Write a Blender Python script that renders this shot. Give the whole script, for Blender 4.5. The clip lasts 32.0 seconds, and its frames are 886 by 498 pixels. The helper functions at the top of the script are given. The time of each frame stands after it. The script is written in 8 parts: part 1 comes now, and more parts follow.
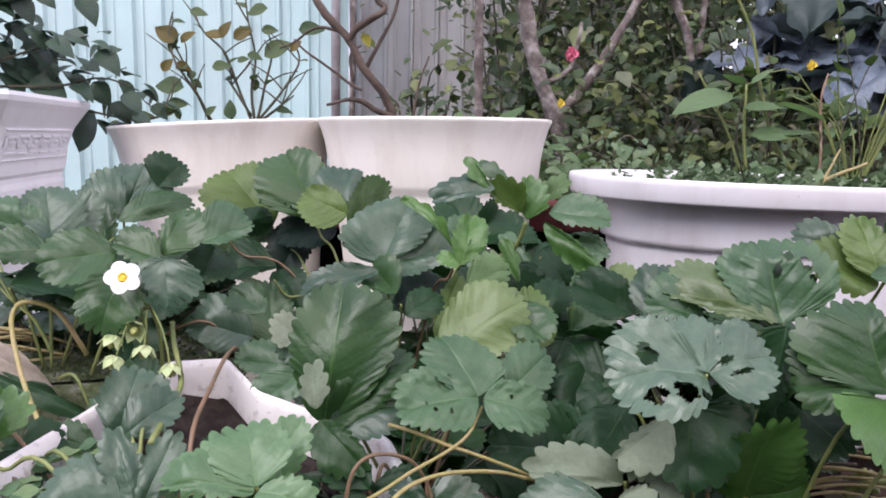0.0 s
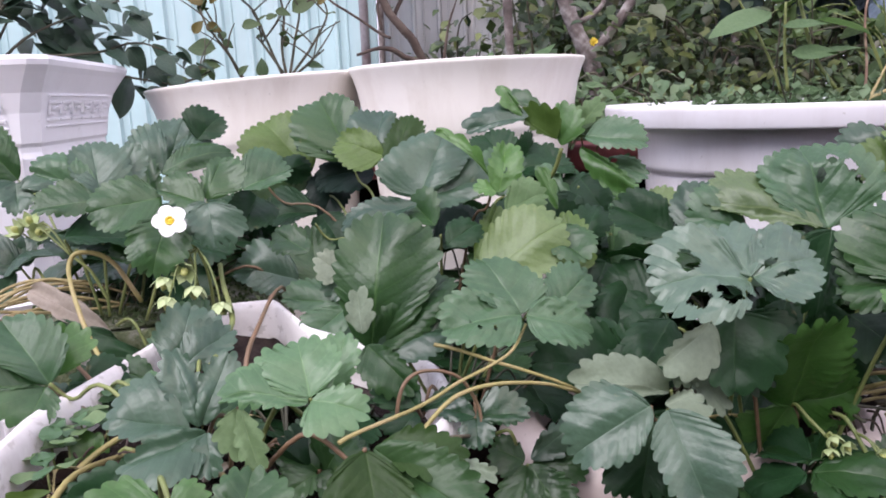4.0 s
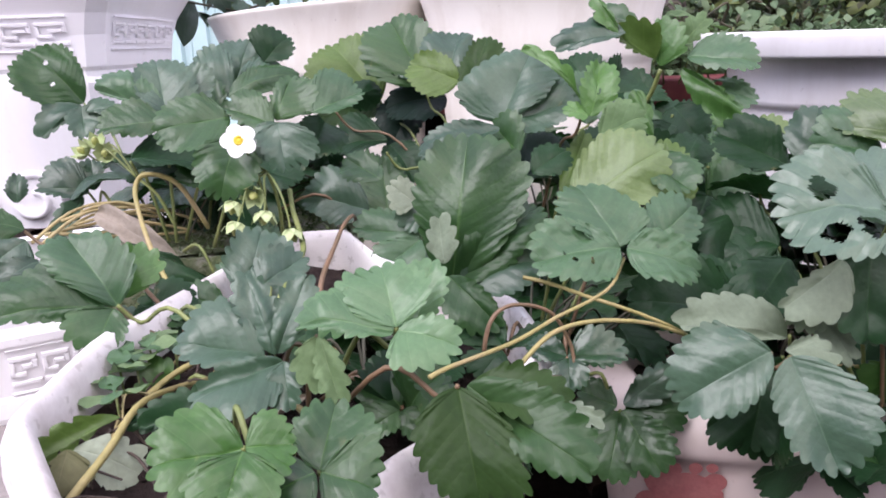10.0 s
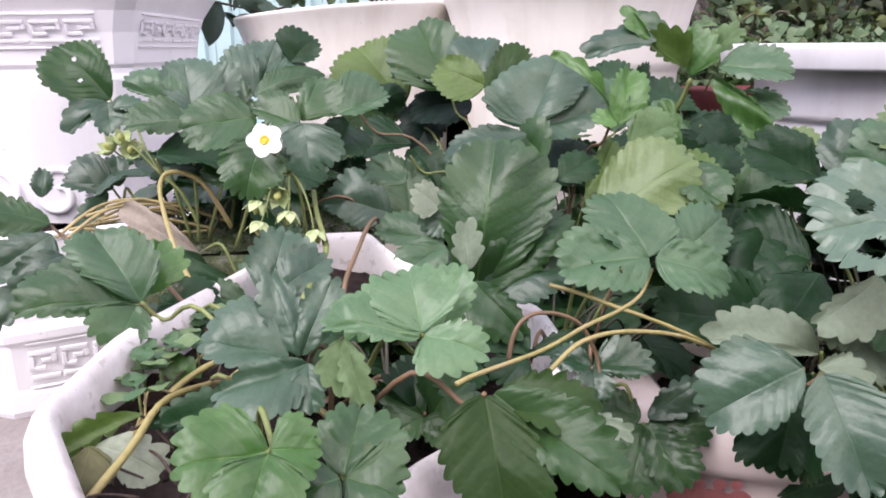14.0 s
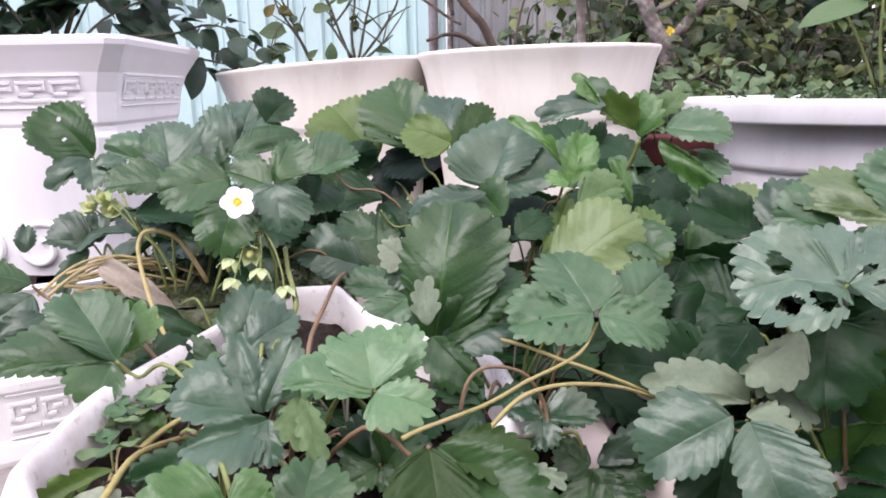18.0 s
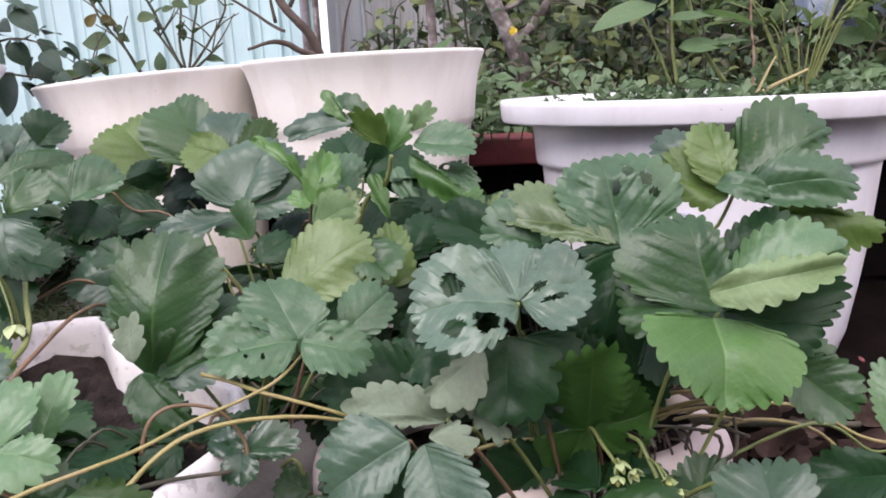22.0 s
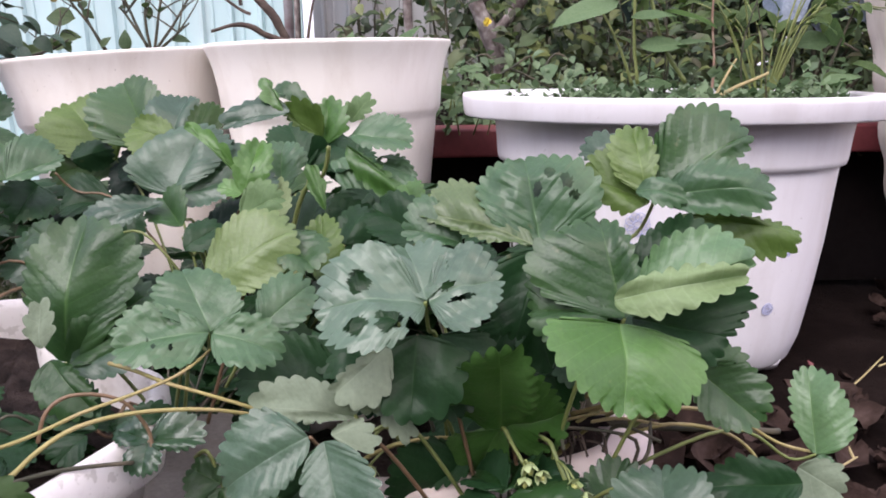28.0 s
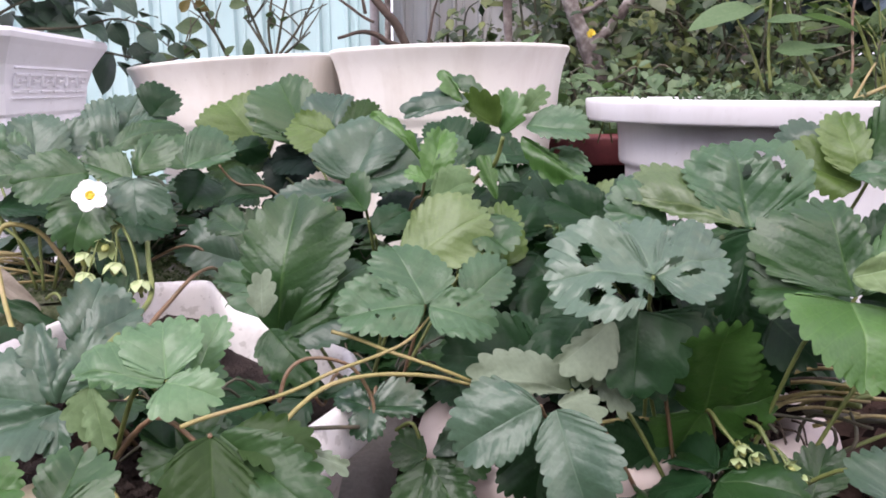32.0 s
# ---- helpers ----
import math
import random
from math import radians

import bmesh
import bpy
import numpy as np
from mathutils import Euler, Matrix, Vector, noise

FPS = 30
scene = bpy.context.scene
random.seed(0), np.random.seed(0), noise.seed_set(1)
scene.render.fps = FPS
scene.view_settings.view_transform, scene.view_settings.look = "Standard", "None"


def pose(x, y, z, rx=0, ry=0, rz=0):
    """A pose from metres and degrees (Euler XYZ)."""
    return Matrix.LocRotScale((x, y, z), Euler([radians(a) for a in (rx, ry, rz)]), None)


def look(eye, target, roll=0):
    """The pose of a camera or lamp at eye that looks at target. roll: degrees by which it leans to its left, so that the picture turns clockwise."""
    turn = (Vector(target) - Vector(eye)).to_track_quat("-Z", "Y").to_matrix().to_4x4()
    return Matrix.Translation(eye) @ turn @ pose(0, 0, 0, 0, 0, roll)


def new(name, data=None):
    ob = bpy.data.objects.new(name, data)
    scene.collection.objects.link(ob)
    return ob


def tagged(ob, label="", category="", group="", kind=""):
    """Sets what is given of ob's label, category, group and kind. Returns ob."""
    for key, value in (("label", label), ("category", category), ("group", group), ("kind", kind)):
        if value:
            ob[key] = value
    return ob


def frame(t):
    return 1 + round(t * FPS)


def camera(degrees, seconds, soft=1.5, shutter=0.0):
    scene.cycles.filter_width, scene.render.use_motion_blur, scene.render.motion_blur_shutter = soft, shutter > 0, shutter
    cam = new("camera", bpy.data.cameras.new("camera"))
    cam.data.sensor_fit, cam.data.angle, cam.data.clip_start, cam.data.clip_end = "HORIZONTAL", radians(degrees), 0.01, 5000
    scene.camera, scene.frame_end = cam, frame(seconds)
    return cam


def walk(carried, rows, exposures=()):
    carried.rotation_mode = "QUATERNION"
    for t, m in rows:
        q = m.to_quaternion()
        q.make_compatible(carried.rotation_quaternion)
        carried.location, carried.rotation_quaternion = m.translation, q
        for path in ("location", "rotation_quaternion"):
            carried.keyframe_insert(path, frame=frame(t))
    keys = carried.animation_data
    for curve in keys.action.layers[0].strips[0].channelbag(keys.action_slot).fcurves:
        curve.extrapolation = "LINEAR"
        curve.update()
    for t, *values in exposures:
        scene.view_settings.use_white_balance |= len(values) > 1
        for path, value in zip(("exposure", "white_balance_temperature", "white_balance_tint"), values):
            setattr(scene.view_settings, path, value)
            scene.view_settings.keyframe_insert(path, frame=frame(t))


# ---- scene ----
cam = camera(62.0, 32.0, 1.8)
ROWS = [
    (0, -0.0135, -0.0042, 0.3545, -1.69, -8.67, 1.30),
    (0.5, -0.0160, 0.0026, 0.3543, -0.17, -10.39, 0.08),
    (1, -0.0186, 0.0011, 0.3468, 0.54, -10.20, 0.57),
    (1.5, -0.0208, 0.0141, 0.3401, 1.64, -11.34, 0.29),
    (2, -0.0231, 0.0224, 0.3340, 3.05, -12.24, -0.86),
    (2.5, -0.0219, -0.0055, 0.3452, 3.45, -11.91, -0.69),
    (3, -0.0222, -0.0184, 0.3451, 2.26, -10.93, -0.64),
    (3.5, -0.0147, -0.0135, 0.3362, 1.52, -11.32, -2.36),
    (5.5, -0.0106, -0.0088, 0.3333, 1.31, -12.78, -1.29),
    (6, -0.0139, 0.0042, 0.3346, 1.26, -13.76, -0.02),
    (6.5, -0.0130, 0.0066, 0.3274, 2.55, -14.51, -1.79),
    (7, -0.0126, 0.0127, 0.3212, 2.10, -15.60, -2.49),
    (7.5, -0.0139, 0.0118, 0.3231, 2.21, -15.78, -2.53),
    (8, -0.0152, 0.0131, 0.3227, 2.91, -15.65, -2.74),
    (8.5, -0.0195, 0.0137, 0.3209, 3.28, -15.85, -2.49),
    (9, -0.0276, 0.0167, 0.3175, 4.37, -16.07, -2.14),
    (9.5, -0.0298, 0.0153, 0.3188, 5.11, -15.54, -1.85),
    (10, -0.0317, 0.0192, 0.3173, 6.00, -15.72, -2.07),
    (10.5, -0.0381, 0.0151, 0.3203, 7.05, -15.05, -0.99),
    (11, -0.0382, 0.0146, 0.3189, 7.27, -14.67, -1.22),
    (11.5, -0.0366, 0.0140, 0.3175, 6.76, -14.39, -1.26),
    (12, -0.0361, 0.0144, 0.3173, 6.88, -14.41, -1.12),
    (12.5, -0.0338, 0.0168, 0.3140, 6.68, -15.00, -1.57),
    (13, -0.0355, 0.0212, 0.3130, 6.71, -15.42, -1.11),
    (13.5, -0.0354, 0.0238, 0.3134, 6.96, -15.75, -1.30),
    (14, -0.0373, 0.0221, 0.3162, 7.19, -15.27, -0.86),
    (14.5, -0.0363, 0.0240, 0.3146, 7.75, -15.53, -1.50),
    (16.5, -0.0377, 0.0252, 0.3133, 7.91, -15.89, -1.40),
    (17, -0.0403, 0.0214, 0.3191, 8.37, -15.47, -0.36),
    (17.5, -0.0354, 0.0111, 0.3198, 7.40, -14.68, -0.83),
    (18, -0.0190, 0.0017, 0.3324, 6.17, -12.33, -1.17),
    (18.5, 0.0060, -0.0106, 0.3346, 5.92, -12.12, -2.93),
    (19, 0.0358, -0.0077, 0.3388, 4.57, -12.89, -1.96),
    (19.5, 0.0482, -0.0019, 0.3359, 3.29, -12.60, 0.10),
    (20, 0.0556, 0.0098, 0.3309, 1.85, -13.02, 0.24),
    (20.5, 0.0576, 0.0090, 0.3373, 1.55, -13.03, 0.28),
    (21, 0.0763, 0.0075, 0.3451, 1.12, -12.46, -0.42),
    (21.5, 0.0876, 0.0135, 0.3480, 0.37, -12.56, -1.41),
    (22, 0.0969, 0.0147, 0.3444, 0.32, -13.01, -2.86),
    (22.5, 0.1112, 0.0189, 0.3374, -0.94, -14.32, -2.75),
    (23, 0.1244, 0.0237, 0.3461, -1.37, -14.09, -0.87),
    (23.5, 0.1299, 0.0173, 0.3424, -2.66, -14.55, -0.38),
    (24, 0.1264, 0.0189, 0.3490, -2.50, -14.50, 0.48),
    (24.5, 0.1249, 0.0181, 0.3532, -1.93, -13.89, 0.17),
    (25, 0.1210, 0.0203, 0.3562, -1.30, -13.84, -0.67),
    (25.5, 0.1261, 0.0245, 0.3524, -0.84, -13.99, -0.96),
    (27.5, 0.1344, 0.0200, 0.3471, -0.27, -14.04, -0.68),
    (28, 0.1341, 0.0179, 0.3475, -0.55, -14.01, -0.72),
    (28.5, 0.1343, 0.0189, 0.3504, -0.59, -13.92, -1.70),
    (29, 0.1304, 0.0187, 0.3493, -0.47, -14.01, -1.30),
    (29.5, 0.1235, 0.0167, 0.3474, -0.15, -14.01, -0.69),
    (30, 0.1161, 0.0124, 0.3431, 0.46, -13.59, -0.71),
    (30.5, 0.1027, 0.0092, 0.3368, 0.51, -13.82, -0.23),
    (31, 0.0848, 0.0043, 0.3310, 1.63, -13.54, -0.62),
    (31.5, 0.0667, 0.0000, 0.3294, 2.42, -12.91, -0.92),
    (32, 0.0499, 0.0025, 0.3284, 3.38, -12.32, -0.45),
]
walk(cam, [(t, pose(x, y, z, 90 + pitch, 0, yaw) @ pose(0, 0, 0, 0, 0, roll)) for t, x, y, z, yaw, pitch, roll in ROWS],
     ((0.0, 1.00, 6450, 11), (3.0, 1.04, 6350, 12), (6.0, 1.19, 6350, 12), (11.0, 1.27, 6350, 12), (13.0, 1.28, 6500, 11), (18.0, 1.26, 6550, 11), (21.0, 1.16, 6550, 11), (25.0, 1.20, 6550, 11), (32.0, 1.20, 6600, 11)))

# ---- light: an open, overcast sky with a broad soft sun high behind the camera ----
world = bpy.data.worlds.new("overcast_sky")
scene.world = world
world.use_nodes = True
wn, wl = world.node_tree.nodes, world.node_tree.links
sky = wn.new("ShaderNodeTexSky")
sky.sky_type, sky.sun_disc = "NISHITA", False
sky.sun_elevation, sky.sun_rotation = radians(50), radians(145)
sky.air_density, sky.dust_density, sky.ozone_density = 1.0, 4.0, 1.0
haze = wn.new("ShaderNodeMixRGB")
haze.inputs[0].default_value = 0.62
haze.inputs[2].default_value = (9.3, 8.5, 10.9, 1)
wl.new(sky.outputs[0], haze.inputs[1])
wl.new(haze.outputs[0], wn["Background"].inputs[0])
wn["Background"].inputs[1].default_value = 0.11
sun = new("sun", bpy.data.lights.new("sun", "SUN"))
sun.data.energy, sun.data.angle, sun.data.color = 1.5, radians(40), (1.0, 0.94, 0.94)
sun.matrix_world = look((-1.2, -1.7, 2.5), (0, 0, 0))

# ---- materials ----
def material(name, rough=0.6, metal=0.0):
    m = bpy.data.materials.new(name)
    m.use_nodes = True
    b = m.node_tree.nodes["Principled BSDF"]
    b.inputs["Roughness"].default_value, b.inputs["Metallic"].default_value = rough, metal
    return m, m.node_tree.nodes, m.node_tree.links, b


def noise_tex(n, l, scale, detail=4, rough=0.55, coord="Object", stretch=None, dist=0.0):
    c = n.new("ShaderNodeTexCoord")
    t = n.new("ShaderNodeTexNoise")
    t.inputs["Scale"].default_value, t.inputs["Detail"].default_value = scale, detail
    t.inputs["Roughness"].default_value, t.inputs["Distortion"].default_value = rough, dist
    if stretch:
        mp = n.new("ShaderNodeMapping")
        mp.inputs["Scale"].default_value = stretch
        l.new(c.outputs[coord], mp.inputs[0])
        l.new(mp.outputs[0], t.inputs["Vector"])
    else:
        l.new(c.outputs[coord], t.inputs["Vector"])
    return t.outputs["Fac"]


def ramp(n, l, fac, stops):
    r = n.new("ShaderNodeValToRGB")
    e = r.color_ramp.elements
    while len(e) < len(stops):
        e.new(0.5)
    for k, (p, c) in zip(e, stops):
        k.position, k.color = p, (*c, 1) if len(c) == 3 else c
    l.new(fac, r.inputs[0])
    return r.outputs[0]


def mix(n, l, fac, a, b, kind="MIX"):
    x = n.new("ShaderNodeMixRGB")
    x.blend_type = kind
    for sock, v in zip(x.inputs, (fac, a, b)):
        if isinstance(v, (int, float)):
            sock.default_value = v
        elif isinstance(v, tuple):
            sock.default_value = (*v, 1)
        else:
            l.new(v, sock)
    return x.outputs[0]


def calc(n, l, op, a, b=0.0):
    x = n.new("ShaderNodeMath")
    x.operation = op
    for sock, v in zip(x.inputs, (a, b)):
        if isinstance(v, (int, float)):
            sock.default_value = v
        else:
            l.new(v, sock)
    return x.outputs[0]


def bump(n, l, b, height, strength=0.3, dist=0.002):
    x = n.new("ShaderNodeBump")
    x.inputs["Strength"].default_value, x.inputs["Distance"].default_value = strength, dist
    l.new(height, x.inputs["Height"])
    l.new(x.outputs[0], b.inputs["Normal"])


def surface(name, colors, scale, rough=0.6, bump_strength=0.3, bump_dist=0.002, fine=None, metal=0.0, stretch=None, spec=0.5):
    """Two scales of noise between the colours, and a fine relief."""
    m, n, l, b = material(name, rough, metal)
    k = len(colors) - 1
    big = ramp(n, l, noise_tex(n, l, scale, 5, stretch=stretch), [(0.3 + 0.4 * i / k, c) for i, c in enumerate(colors)])
    small = noise_tex(n, l, fine or scale * 9, 6, 0.65)
    tone = ramp(n, l, small, [(0.25, (0.72, 0.72, 0.72)), (0.75, (1.12, 1.12, 1.12))])
    l.new(mix(n, l, 0.8, big, tone, "MULTIPLY"), b.inputs["Base Color"])
    b.inputs["Specular IOR Level"].default_value = spec
    bump(n, l, b, small, bump_strength, bump_dist)
    return m


def plastic(name, color, dirt, rough=0.42, amount=0.35, streak=(9, 9, 1.5), edge=0.72):
    """Moulded plastic: plain colour, streaks of dirt that run down, scuffs and specks."""
    m, n, l, b = material(name, rough)
    streaks = ramp(n, l, noise_tex(n, l, 2.2, 6, 0.6, stretch=streak), [(0.48, (0, 0, 0)), (0.78, (1, 1, 1))])
    stains = ramp(n, l, noise_tex(n, l, 11, 7, 0.7), [(0.52, (0, 0, 0)), (0.75, (1, 1, 1))])
    specks = ramp(n, l, noise_tex(n, l, 160, 2, 0.5), [(edge, (0, 0, 0)), (edge + 0.06, (1, 1, 1))])
    c = mix(n, l, calc(n, l, "MULTIPLY", streaks, amount), color, dirt)
    c = mix(n, l, calc(n, l, "MULTIPLY", stains, amount * 0.6), c, dirt)
    c = mix(n, l, calc(n, l, "MULTIPLY", specks, 0.35), c, (0.25, 0.22, 0.18))
    l.new(c, b.inputs["Base Color"])
    r = calc(n, l, "ADD", calc(n, l, "MULTIPLY", stains, 0.25), rough)
    l.new(r, b.inputs["Roughness"])
    bump(n, l, b, noise_tex(n, l, 60, 5), 0.12, 0.001)
    return m


CREAM = plastic("cream_plastic", (0.87, 0.83, 0.775), (0.46, 0.37, 0.28), 0.45, 0.34)
CREAM_OLD = plastic("aged_cream_plastic", (0.75, 0.69, 0.61), (0.30, 0.24, 0.18), 0.55, 0.55)
WHITE = plastic("white_plastic", (0.86, 0.85, 0.88), (0.50, 0.46, 0.42), 0.38, 0.18)
WHITE_TUB = plastic("white_glazed_plastic", (0.75, 0.735, 0.765), (0.38, 0.33, 0.30), 0.36, 0.34)
CHALK = plastic("weathered_white_plastic", (0.74, 0.71, 0.69), (0.25, 0.20, 0.17), 0.6, 0.9, (6, 6, 6), 0.60)
PINKISH = plastic("pinkish_white_plastic", (0.68, 0.58, 0.54), (0.42, 0.32, 0.28), 0.5, 0.35)
SOIL = surface("potting_soil", ((0.014, 0.010, 0.009), (0.04, 0.029, 0.026), (0.085, 0.063, 0.056)), 45, 0.9, 0.9, 0.008, 260, spec=0.12)
# dark brown earth, lowered further in colour for missing shade from overhead
EARTH = surface("shaded_garden_earth", ((0.007, 0.005, 0.0045), (0.014, 0.0095, 0.0085), (0.027, 0.019, 0.017)), 9, 1.0, 0.9, 0.01, 120, spec=0.03)
CONCRETE = surface("weathered_concrete", ((0.22, 0.19, 0.18), (0.30, 0.27, 0.255), (0.37, 0.34, 0.32)), 7, 0.9, 0.6, 0.003, 190)
MOSS = surface("moss", ((0.05, 0.075, 0.03), (0.12, 0.155, 0.065), (0.20, 0.22, 0.13), (0.36, 0.35, 0.32)), 75, 0.95, 1.0, 0.006, 300)
RED = surface("dark_red_paint", ((0.13, 0.025, 0.03), (0.19, 0.04, 0.045), (0.22, 0.06, 0.06)), 8, 0.55, 0.3, 0.001, 120)
DARKBOARD = surface("black_board", ((0.008, 0.006, 0.006), (0.016, 0.012, 0.012)), 8, 0.9, 0.4, 0.002, spec=0.08)
BARK = surface("grey_bark", ((0.06, 0.045, 0.04), (0.17, 0.14, 0.13), (0.42, 0.39, 0.37)), 40, 0.9, 0.8, 0.004, 150)
ROSEBARK = surface("brown_bark", ((0.035, 0.024, 0.019), (0.075, 0.05, 0.038), (0.13, 0.10, 0.08)), 30, 0.8, 0.7, 0.003, 180)
TWIG = surface("green_brown_twig", ((0.03, 0.034, 0.02), (0.06, 0.058, 0.035), (0.11, 0.085, 0.055)), 40, 0.7, 0.4, 0.001, 200)
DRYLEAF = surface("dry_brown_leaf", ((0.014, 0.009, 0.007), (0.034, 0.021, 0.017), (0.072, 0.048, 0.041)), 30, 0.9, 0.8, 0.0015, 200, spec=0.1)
STRAW = surface("dry_straw", ((0.30, 0.24, 0.11), (0.46, 0.39, 0.20)), 40, 0.75, 0.3, 0.001)
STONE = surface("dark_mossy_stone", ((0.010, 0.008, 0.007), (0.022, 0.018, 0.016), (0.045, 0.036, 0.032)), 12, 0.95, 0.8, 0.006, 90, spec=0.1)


def sheet_metal(name, color, dirt, rough=0.45, amount=0.4):
    m, n, l, b = material(name, rough)
    streaks = ramp(n, l, noise_tex(n, l, 1.3, 7, 0.65, stretch=(9, 9, 0.6)), [(0.42, (0, 0, 0)), (0.8, (1, 1, 1))])
    cloud = ramp(n, l, noise_tex(n, l, 3, 5), [(0.3, (0.85, 0.85, 0.85)), (0.7, (1.08, 1.08, 1.08))])
    c = mix(n, l, calc(n, l, "MULTIPLY", streaks, amount), color, dirt)
    l.new(mix(n, l, 1.0, c, cloud, "MULTIPLY"), b.inputs["Base Color"])
    bump(n, l, b, noise_tex(n, l, 30, 4), 0.1, 0.001)
    return m


TURQUOISE = sheet_metal("turquoise_sheet_metal", (0.50, 0.68, 0.69), (0.62, 0.70, 0.70), 0.45, 0.5)
GREYSHEET = sheet_metal("weathered_grey_sheet", (0.64, 0.63, 0.62), (0.34, 0.31, 0.29), 0.7, 0.7)


def leaf_material(name, dark, light, vein, rough=0.42, sheen=0.5, trans=0.18, veins=9.0, deep=0.34, coat=0.0):
    """A leaf blade: midrib and pinnate side veins from the blade's own coordinates, blotches, a worn margin."""
    m, n, l, b = material(name, rough)
    uv = n.new("ShaderNodeUVMap")
    sep = n.new("ShaderNodeSeparateXYZ")
    l.new(uv.outputs[0], sep.inputs[0])
    u = calc(n, l, "ABSOLUTE", calc(n, l, "SUBTRACT", calc(n, l, "MULTIPLY", sep.outputs[0], 2.0), 1.0))
    v = sep.outputs[1]
    rise = v
    wave = calc(n, l, "ABSOLUTE", calc(n, l, "SINE", calc(n, l, "MULTIPLY", rise, veins * math.pi)))
    side = ramp(n, l, wave, [(0.0, (1, 1, 1)), (0.08, (0.2, 0.2, 0.2)), (0.2, (0, 0, 0))])
    rib = ramp(n, l, u, [(0.0, (1, 1, 1)), (0.02, (0.6, 0.6, 0.6)), (0.045, (0, 0, 0))])
    info = n.new("ShaderNodeObjectInfo")
    blotch = noise_tex(n, l, 28, 5, 0.6)
    fac = calc(n, l, "ADD", calc(n, l, "MULTIPLY", blotch, 0.75), calc(n, l, "MULTIPLY", info.outputs["Random"], 0.5))
    base = ramp(n, l, fac, [(0.3, dark), (0.95, light)])
    patch = ramp(n, l, noise_tex(n, l, 13, 4, 0.55), [(0.46, (0, 0, 0)), (0.66, (1, 1, 1))])
    edge = ramp(n, l, calc(n, l, "ADD", u, calc(n, l, "MULTIPLY", blotch, 0.35)), [(0.98, (0, 0, 0)), (1.22, (1, 1, 1))])
    base = mix(n, l, calc(n, l, "MULTIPLY", calc(n, l, "MAXIMUM", patch, calc(n, l, "MULTIPLY", edge, 0.5)), 0.28), base, vein)
    grain = ramp(n, l, noise_tex(n, l, 420, 3), [(0.25, (0.82, 0.82, 0.82)), (0.75, (1.12, 1.12, 1.12))])
    base = mix(n, l, 0.7, base, grain, "MULTIPLY")
    c = mix(n, l, calc(n, l, "MULTIPLY", calc(n, l, "MAXIMUM", calc(n, l, "MULTIPLY", side, 0.5), rib), 0.55), base, vein)
    spots = ramp(n, l, noise_tex(n, l, 75, 3), [(0.70, (0, 0, 0)), (0.76, (1, 1, 1))])
    c = mix(n, l, calc(n, l, "MULTIPLY", spots, 0.3), c, (0.23, 0.20, 0.10))
    l.new(c, b.inputs["Base Color"])
    b.inputs["Specular IOR Level"].default_value = sheen * 0.55
    b.inputs["Coat Weight"].default_value, b.inputs["Coat Roughness"].default_value = coat * 0.42, 0.30
    cells = n.new("ShaderNodeTexVoronoi")
    cells.inputs["Scale"].default_value = 420
    here = n.new("ShaderNodeTexCoord")
    l.new(here.outputs["Object"], cells.inputs["Vector"])
    height = calc(n, l, "SUBTRACT", calc(n, l, "MULTIPLY", calc(n, l, "POWER", wave, 0.5), 0.14), calc(n, l, "MULTIPLY", rib, 0.35))
    height = calc(n, l, "SUBTRACT", height, calc(n, l, "MULTIPLY", cells.outputs["Distance"], 0.34))
    height = calc(n, l, "ADD", height, calc(n, l, "MULTIPLY", noise_tex(n, l, 90, 3), 0.9))
    bump(n, l, b, height, deep, 0.0012)
    l.new(calc(n, l, "ADD", calc(n, l, "MULTIPLY", blotch, 0.25), rough - 0.12), b.inputs["Roughness"])
    tr = n.new("ShaderNodeBsdfTranslucent")
    l.new(mix(n, l, 1.0, c, (1.2, 1.4, 0.8), "MULTIPLY"), tr.inputs[0])
    sh = n.new("ShaderNodeMixShader")
    sh.inputs[0].default_value = trans
    l.new(b.outputs[0], sh.inputs[1])
    l.new(tr.outputs[0], sh.inputs[2])
    l.new(sh.outputs[0], n["Material Output"].inputs[0])
    return m


